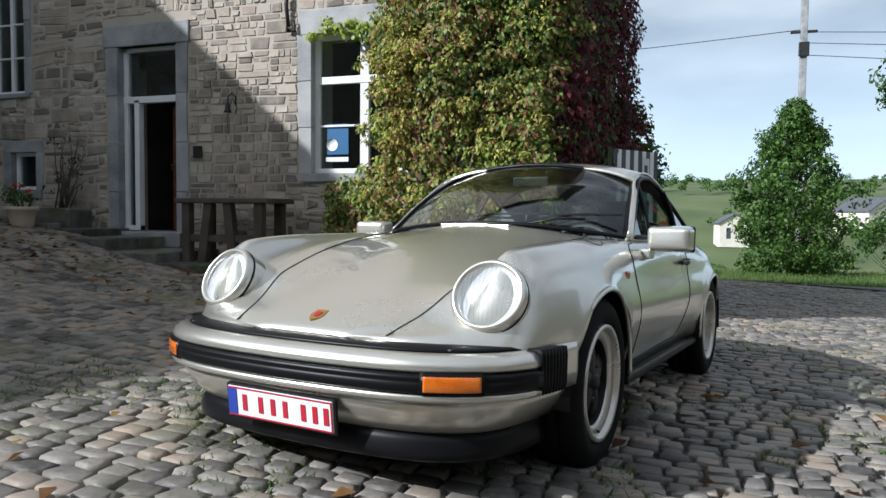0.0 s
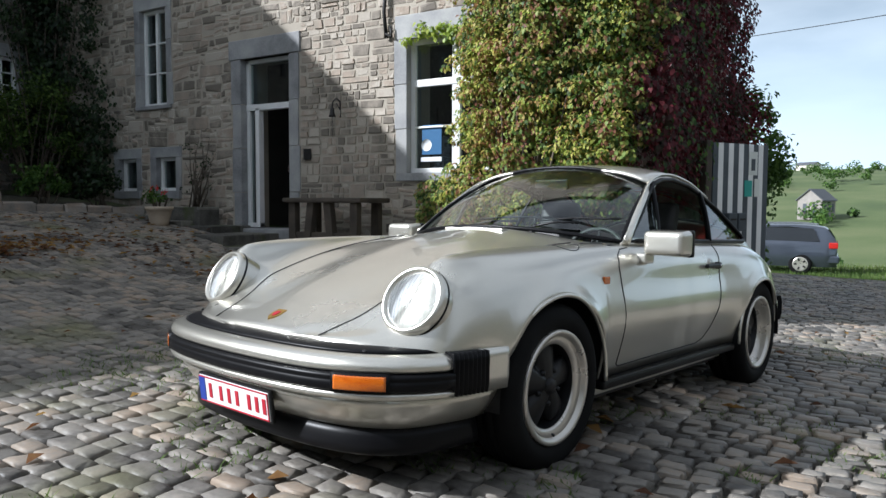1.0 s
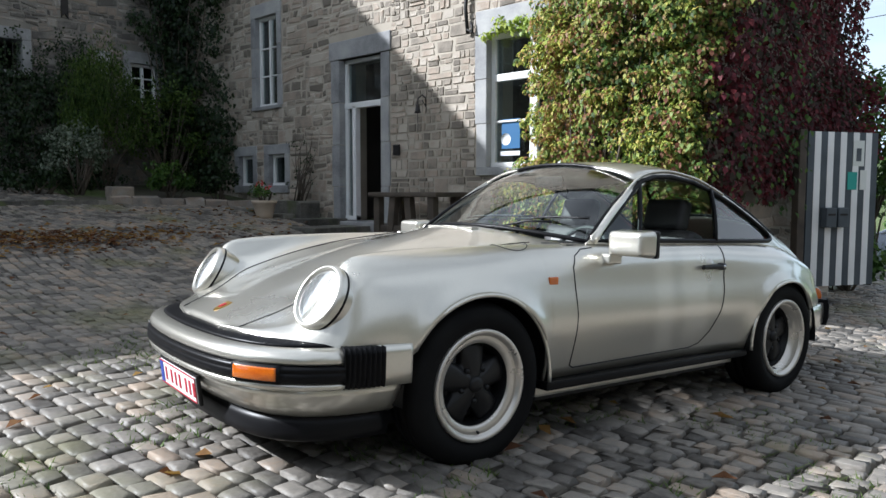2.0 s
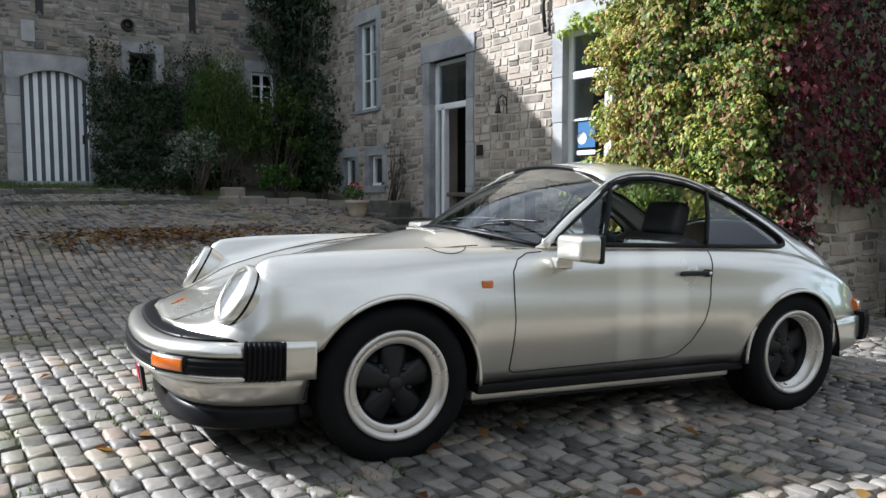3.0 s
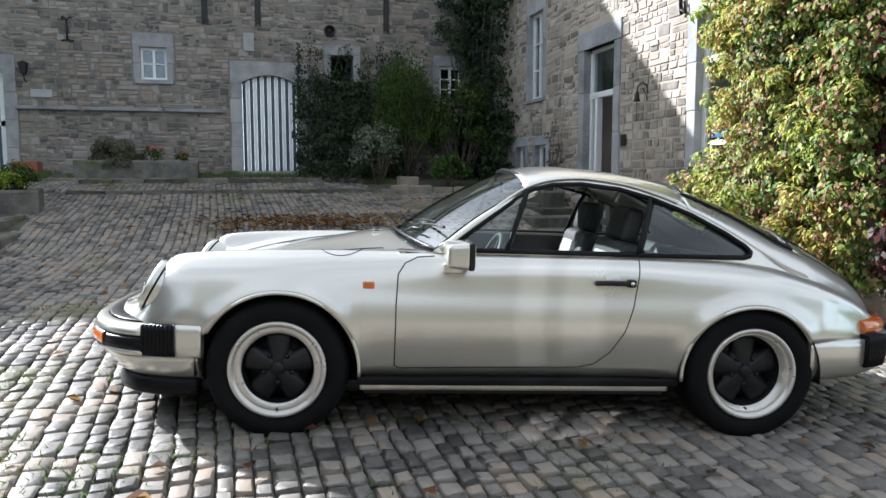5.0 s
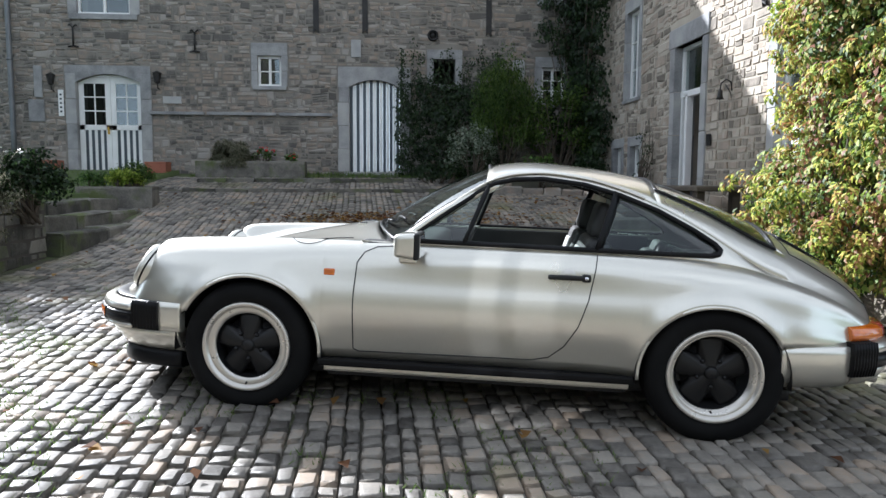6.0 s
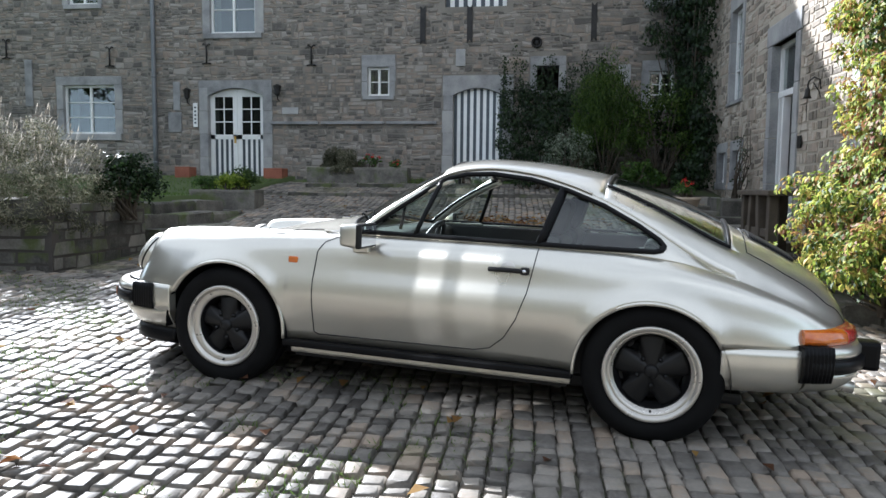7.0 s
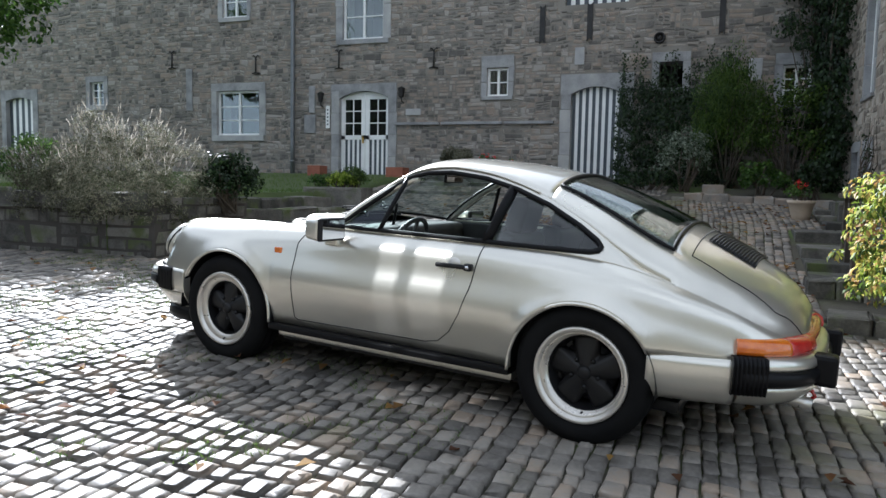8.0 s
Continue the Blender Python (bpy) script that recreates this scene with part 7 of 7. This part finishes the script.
# ---- beyond the yard ----
pn = thing("gate_leaf", pose(4.86, -0.34, 0.0, 0, 0, math.degrees(math.atan2(-0.44, 0.76))), "open plank gate leaf striped white and grey, with notices", "gate")
pm = Matrix(((1, 0, 0, 0), (0, 0, -1, 0), (0, 1, 0, 0), (0, 0, 0, 1)))
stripes(pn, pm, 0.0, 0.88, 0.18, 1.74, 0.0, 11)
part("post", box_bm(-0.10, -0.01, -0.02, 0.07, -0.35, 1.76, 0.01), M_OLDWOOD, pn, "dark gate post")
part("brace", box_bm(0.02, 0.86, 0.002, 0.03, 0.4, 0.5, 0.005), M_OLDWOOD, pn)
M_TEAL = plain("teal_print", (0.03, 0.32, 0.27), 0.4); M_LILAC = plain("pale_notice", (0.66, 0.68, 0.64), 0.5)
part("notice", box_bm(0.56, 0.70, -0.026, -0.0205, 1.40, 1.66), M_LILAC, pn, "pale notice with bars")
part("notice", box_bm(0.50, 0.62, -0.026, -0.0205, 1.16, 1.34), M_TEAL, pn, "teal notice")
part("notice", box_bm(0.66, 0.74, -0.026, -0.0205, 1.16, 1.36), M_LILAC, pn, "pale green oval notice")
part("notice_bar", box_bm(0.60, 0.66, -0.029, -0.0265, 1.45, 1.58), M_DARKGREY, pn)
for x in (0.18, 0.33):
    part("letter_box", box_bm(x, x + 0.13, -0.10, -0.0205, 0.78, 0.98, 0.01), M_DARKGREY, pn, "grey metal letter box")
    part("letter_slot", box_bm(x + 0.02, x + 0.11, -0.104, -0.1005, 0.90, 0.92), M_IRON, pn)
tree("hazel_bush", (8.3, -0.12, -0.2), 2.8, (0.62, 0.56, 0.98, 0, 0, 2.05), L_TREE, "leafy green hazel bush behind the gate leaf", 72, 100, 40, 0.085, 0.20, 0.05)
shrub("low_plant", (7.2, -0.15, -0.15), (0.5, 0.35, 0.42), L_TREE, "leafy undergrowth at the house corner", 73, 50, 36, 0.09, 0.18)
tree("poplar", (24.5, -4.05, -1.1), 5.9, (1.62, 1.62, 3), L_TREE, "tall young green tree beyond the lane", 74, 420, 44, 0.15, 0.32, 0.12, col=True)
tree("roadside_tree", (21.0, -9.2, -1.05), 7.5, (1.8, 1.8, 1.2, 0, 1.6, 6.0), L_TREE, "green tree with overhanging branches beside the lane", 75, 120, 44, 0.16, 0.34, 0.13)
shrub("hedge_shrub", (30, -8.6, -1.6), (1.6, 1.6, 1.5), L_TREE, "rounded green shrub beside the lane", 76, 80, 40, 0.16, 0.4)
pl_x, pl_y = 31.0, -4.90
pole = thing("utility_pole", pose(pl_x, pl_y, -2.0), "grey concrete utility pole with wires", "utility pole")
part("pole_shaft", box_bm(-0.15, 0.15, -0.13, 0.13, 0, 13, 0.03), M_DRESSED, pole)
part("crossarm", box_bm(-0.06, 0.06, -0.5, 0.5, 10.6, 10.7, 0.01), M_IRON, pole)
part("fitting", box_bm(-0.25, -0.15, -0.2, 0.2, 9.6, 10.2, 0.03), M_IRON, pole)
for z, y2, z2 in ((10.75, 40, 12.0), (10.65, -45, 11.0), (10.2, -45, 9.8), (9.7, -46, 8.2)):
    pts = [(0, (y2) * k / 14, z + (z2 - z) * k / 14 - 1.2 * math.sin(math.pi * k / 14)) for k in range(15)]
    tube("wire", pts, 0.016, M_IRON, pole, "black overhead wire", 5)

# estate car
es = thing("estate_car", pose(22.0, -0.53, ground_z(22.0, 0.5) + 0.01, 0, 0, 90 + 4), "grey-blue estate car parked on the lane", "car")
M_EST = plain("blue_grey_car_paint", (0.075, 0.088, 0.115), 0.3, 0.5, 1.0, 0.0)
e_top = smooth_table((0.0, 0.95), (0.12, 1.22), (0.35, 1.43), (1.2, 1.50), (2.2, 1.48), (2.6, 1.36), (3.25, 1.02), (3.6, 0.97), (4.3, 0.84), (4.6, 0.66), (4.68, 0.5))
e_w = smooth_table((0.0, 0.74), (0.3, 0.87), (1.5, 0.91), (3.4, 0.90), (4.3, 0.82), (4.68, 0.6))
V, ex_ = [], np.linspace(0.0, 4.68, 60)
for x in ex_:
    w, t = e_w(x), e_top(x)
    belt = min(0.97, t - 0.02)
    S = catmull([(w * 0.9, 0.24), (w, 0.5), (w * 0.985, 0.75), (w * 0.93, belt), (w * (0.93 - 0.24 * max(0, t - belt) / 0.5), belt + 0.8 * (t - belt)), (w * 0.45, t), (0, t + 0.01)], 4)
    V += [(x, y, z) for y, z in S] + [(x, -y, z) for y, z in S[::-1][1:]]
nv = len(V) // 60
me = mesh_from("body", V, grid_faces(60, nv) + [tuple(range(nv)), tuple(59 * nv + k for k in range(nv))], True)
obj("body", clean(me), M_EST, es, "blue-grey estate body")
M_DKGLASS = plain("dark_car_glass", (0.012, 0.014, 0.016), 0.05, 0, 1.0, 0)
for s in (-1, 1):
    P = [(0.45, 1.0), (0.62, 1.38), (1.3, 1.44), (2.2, 1.41), (2.55, 1.30), (3.05, 1.02)]
    out = []
    for x, z in P:
        w, t = e_w(x), e_top(x); f = (z - 0.97) / max(0.05, (t - 0.97))
        out.append((x, s * (w * (0.945 - 0.22 * min(1, f) * (t - 0.97) / 0.5) + 0.012), z))
    obj("side_window", mesh_from("side_window", out, [tuple(range(6))]), M_DKGLASS, es, "dark side glass")
    part("tail_lamp", box_bm(-0.02, 0.22, s * 0.74 - 0.12, s * 0.74 + 0.11, 0.80, 0.98, 0.03), M_REDLENS, es, "red tail lamp")
    tube("roof_rail", [(x, s * 0.62, e_top(x) + 0.035) for x in np.linspace(0.5, 2.3, 8)], 0.018, M_CHROME, es, "bright roof rail", 6)
    for x in (0.95, 3.75):
        w = new("wheel"); w.parent = es; w.matrix_basis = pose(x, s * 0.80, 0.32, 90 if s < 0 else -90, 0, 0)
        revolve("tyre", [(0.20, -0.1), (0.30, -0.1), (0.32, -0.06), (0.32, 0.06), (0.30, 0.1), (0.22, 0.115), (0.20, 0.1)], M_TYRE, w, "", 32)
        revolve("rim", [(0.0, 0.10), (0.05, 0.11), (0.18, 0.10), (0.21, 0.108), (0.21, 0.06)], M_ALU, w, "", 32)
        for k in range(5):
            a = 2 * math.pi * k / 5
            part("rim_gap", box_bm(0.09, 0.17, -0.025, 0.025, 0.098, 0.112, 0.004, m=Matrix.Rotation(a, 4, "Z")), M_SATIN, w)
obj("rear_window", mesh_from("rear_window", [(0.0, -0.62, 1.02), (0.0, 0.62, 1.02), (0.24, 0.55, 1.38), (0.24, -0.55, 1.38)], [(0, 1, 2, 3)]), M_DKGLASS, es, "dark rear glass").location.x = -0.012
part("bumper", box_bm(-0.06, 0.3, -0.84, 0.84, 0.36, 0.58, 0.05, seg=3), M_EST, es)

# verge grass and far country
rv = np.random.default_rng(81)
edge_x = lambda y: 14.35 + 0.36 * (y + 4)
blades(ground, 22000, 19.5, -4.5, ground_z, 6.0, 6.5, 0.16, 0.012, M_GRASS, rv, "rough verge grass", mask=lambda x, y: x > edge_x(y))
M_RENDER = material("cream_render", [(0.55, 0.50, 0.42), (0.70, 0.66, 0.57)], 0.9, 0, 1, 10, 0.1)
M_FARSTONE = material("far_stone", [(0.24, 0.22, 0.20), (0.34, 0.31, 0.28)], 0.9, 0, 1, 6, 0.1)


def cottage(x, y, z, w, d, hgt, rise, turn, wallmat, label):
    c = thing("cottage", pose(x, y, z, 0, 0, turn), label, "house")
    V = [(-w, -d, 0), (w, -d, 0), (w, d, 0), (-w, d, 0), (-w, -d, hgt), (w, -d, hgt), (w, d, hgt), (-w, d, hgt), (-w, 0, hgt + rise), (w, 0, hgt + rise)]
    obj("wall", mesh_from("wall", V, [(0, 1, 5, 4), (2, 3, 7, 6), (1, 2, 6, 9, 5), (3, 0, 4, 8, 7)]), wallmat, c)
    for s in (-1, 1):
        e = 0.35
        P = [Vector((-w - e, s * (d + e), hgt - e * rise / d)), Vector((w + e, s * (d + e), hgt - e * rise / d)), Vector((w + e, 0, hgt + rise + 0.02)), Vector((-w - e, 0, hgt + rise + 0.02))]
        obj("roof", mesh_from("roof", P + [p + Vector((0, 0, 0.15)) for p in P], [(0, 1, 2, 3), (7, 6, 5, 4), (0, 4, 5, 1), (1, 5, 6, 2), (2, 6, 7, 3), (3, 7, 4, 0)]), M_ROOF, c)
    for u in (-0.55 * w, 0.1 * w, 0.6 * w):
        part("window", box_bm(u - 0.45, u + 0.45, -d - 0.04, -d + 0.1, hgt * 0.4, hgt * 0.8, 0.02), M_DARKGREY, c)
    for v in (-0.4 * d, 0.4 * d):
        part("window", box_bm(-w - 0.04, -w + 0.1, v - 0.4, v + 0.4, hgt * 0.35, hgt * 0.8, 0.02), M_DARKGREY, c)
    return c


cottage(150, -5.8, ground_z(150, -5.8) - 0.2, 3.0, 2.6, 4.6, 1.6, 10, M_RENDER, "small cream cottage with slate roof down the valley")
cottage(180, 13.0, ground_z(180, 13.0) - 0.2, 3.2, 2.6, 4.4, 2.2, -20, M_FARSTONE, "grey stone house with slate roof down the valley")
cottage(170, -32.0, ground_z(170, -32) - 0.2, 5.0, 4.0, 5.0, 2.6, 30, M_RENDER, "pale house with slate roof beyond the trees")
cottage(420, 37, ground_z(420, 37) - 0.5, 5, 3, 3, 1.4, 60, M_RENDER, "far pale farmhouse on the hill")
# far woods and hedges on the hillside
fw_ = np.random.default_rng(91)
cen, rad = [], []
for _ in range(900):
    r, a = fw_.uniform(48, 420), fw_.uniform(-0.75, 0.5)
    x, y = r * math.cos(a), r * math.sin(a)
    if 40 < x < 155 and -0.075 * x < y < 0.03 * x and r < 150 and fw_.random() < 0.5:
        continue
    if noise.noise(Vector((x * 0.02, y * 0.03, 0))) < 0.02:
        continue
    s = fw_.uniform(1.2, 3.2) if r > 60 else fw_.uniform(0.8, 1.6)
    for _k in range(3):
        cen.append((x + fw_.normal(0, s * 0.5), y + fw_.normal(0, s * 0.5), ground_z(x, y) + s * fw_.uniform(0.6, 1.5))); rad.append(s * 0.6)
C, N = clumps(cen, rad, 34, fw_)
tagged(obj("far_woods", leaf_mesh("far_woods", C, N + np.array((-0.3, 0, 0.5)), 0.75, fw_, aspect=0.9), L_TREE), "hedges and small woods on the far hillside", "woods", kind="stuff")

# ---- cobbles, wall stones and leaves, small pieces last ----
rc = random.Random(77)
ANG = radians(90.5)
ca, sa = math.cos(ANG), math.sin(ANG)


def yard_has(x, y):
    if x > 10.3 + 0.36 * (y + 4) or y > 9.3 or y < -9.5 or x < -9.5:
        return False
    if x > 2.4 and 1.3 < y < 7.0 and not (x < 2.5 or (x < 2.9 and y > 5.2)):
        return False
    if x > 3.5 and y > -0.05:
        return False
    if y > 7.38 and (x > 0.9 or y < 7.62):
        return False
    if x < -3.7 and y > 1.2 + 0.027 * (x + 14) and not (y > 5.6 and x > -4.5):
        return False
    return True


cob = []
v = -16.0
while v < 10.0:
    h = rc.uniform(0.068, 0.104)
    u = -10.0 + rc.uniform(0, 0.1)
    while u < 10.0:
        w = rc.uniform(0.08, 0.15)
        wob = 0.05 * math.sin(u * 0.9 + v * 0.15)
        uc, vc = u + w / 2, v + h / 2 + wob
        x, y = uc * ca - vc * sa, uc * sa + vc * ca
        if yard_has(x, y):
            cob.append((x, y, w - 0.009, h - 0.009))
        u += w
    v += h
near_c = [c for c in cob if -1.9 < c[0] < 0.55 and -2.45 < c[1] < -1.25][:290]
near_id = {id(c) for c in near_c}
V, Fc = [], []


def cobble_verts(w, h, r):
    """A worn stone: sunk foot, shoulder and crown."""
    out = []
    for (s, t) in ((-1, -1), (1, -1), (1, 1), (-1, 1)):
        out.append((s * w / 2, t * h / 2, -0.06))
    for k, z in ((1.0, -0.014), (0.92, -0.001), (0.66, 0.0035)):
        for (s, t) in ((-1, -1), (1, -1), (1, 1), (-1, 1)):
            j = 0.0075
            out.append((s * w / 2 * k + r.uniform(-j, j), t * h / 2 * k + r.uniform(-j, j), z + r.uniform(-0.003, 0.003)))
    return out


COB_F = [(4 * k + i, 4 * k + (i + 1) % 4, 4 * k + 4 + (i + 1) % 4, 4 * k + 4 + i) for k in range(3) for i in range(4)] + [(12, 13, 14, 15)]
for c in cob:
    if id(c) in near_id:
        continue
    x, y, w, h = c
    z0 = ground_z(x, y) + rc.uniform(-0.006, 0.006)
    gx, gy = (ground_z(x + 0.3, y) - z0) / 0.3, (ground_z(x, y + 0.3) - z0) / 0.3
    tx, ty = gx + rc.uniform(-0.028, 0.028), gy + rc.uniform(-0.028, 0.028)
    a = ANG + rc.uniform(-0.06, 0.06); c1, s1 = math.cos(a), math.sin(a)
    b = len(V)
    for p in cobble_verts(w, h, rc):
        X, Y = p[0] * c1 - p[1] * s1, p[0] * s1 + p[1] * c1
        V.append((x + X, y + Y, z0 + p[2] + X * tx + Y * ty))
    Fc += [tuple(b + q for q in f) for f in COB_F]
paving = tagged(new("cobbled_yard"), "worn grey-brown cobblestone yard with mossy joints", "paving", kind="structure")
me = mesh_from("cobbles", V, Fc, True)
tagged(obj("cobbles", me, M_COBBLE, paving, "worn cobblestones"), kind="stuff")
variants = []
for k in range(10):
    q = mesh_from("cobble", [(x / 0.13, y / 0.11, z) for x, y, z in cobble_verts(0.13, 0.11, rc)], COB_F, True)
    q.materials.append(M_COBBLE_PIECE); variants.append(q)
for x, y, w, h in near_c:
    o = new("cobble", rc.choice(variants)); o.parent = paving
    o.matrix_basis = pose(x, y, ground_z(x, y) + rc.uniform(-0.005, 0.006), rc.uniform(-3, 3), rc.uniform(-3, 3), math.degrees(ANG) + rc.uniform(-3, 3)) @ Matrix.Diagonal((w, h, 1, 1))

# separate stones of the walls
stone_var = []
for k in range(12):
    vv, ff = blocks([(-0.5, 0.5, -0.5, 0.5)], 0.05, rc, jit=0.05, proud=0.016, cham=0.07)
    stone_var.append((vv, ff))
for wall, rects, mt, seed in PIECES:
    rs = random.Random(seed)
    ms = []
    for vv, ff in stone_var:
        q = mesh_from("stone", vv, ff); q.materials.append(mt); ms.append(q)
    for u0, u1, v0, v1 in rects:
        o = new("stone", rs.choice(ms)); o.parent = wall
        o.matrix_basis = Matrix.Translation(((u0 + u1) / 2, (v0 + v1) / 2, 0)) @ Matrix.Diagonal((u1 - u0, v1 - v0, 1, 1))

# fallen leaves and moss tufts
rl = np.random.default_rng(99)
C, N = [], []
for _ in range(1500):
    if rl.random() < 0.55:
        x, y = rl.normal(-0.35, 0.75), rl.normal(4.95, 0.25)
    elif rl.random() < 0.45:
        x, y = rl.uniform(1.0, 3.5), rl.uniform(1.8, 7.0)
    else:
        x, y = rl.uniform(-5, 4), rl.uniform(-2.5, 7.3)
    if yard_has(x, y):
        C.append((x, y, ground_z(x, y) + 0.022)); N.append((0, 0, 2.2))
tagged(obj("fallen_leaves", leaf_mesh("fallen_leaves", C, N, 0.075, rl, droop=0.0), L_DEAD), "brown and yellow fallen leaves on the cobbles", "leaves", kind="stuff")
blades(ground, 9000, -2.4, -0.6, lambda x, y: ground_z(x, y) - 0.012, 2.4, 2.2, 0.034, 0.005, M_GRASS, rl, "moss and grass in the joints", lean=0.8, mask=lambda x, y: noise.noise(Vector((x * 1.4, y * 1.4, 7))) > 0.08)
blades(ground, 2200, 1.5, -2.8, lambda x, y: ground_z(x, y) - 0.008, 2.4, 1.6, 0.025, 0.004, M_GRASS, rl, "moss and grass in the joints", lean=0.8, mask=lambda x, y: noise.noise(Vector((x * 1.4, y * 1.4, 7))) > 0.2)

# yard, buildings and all beyond, each axis stretched to fit the camera's view
YARD_FIT = Matrix.Translation((0.079, 0.092, -0.050)) @ Matrix.Diagonal((1.039, 1.076, 1.053, 1))
for ob in list(scene.objects):
    if ob.parent is None and ob.type in ("MESH", "EMPTY") and ob not in (car, wall_yard, wall_west, gw):
        ob.matrix_basis = YARD_FIT @ ob.matrix_basis
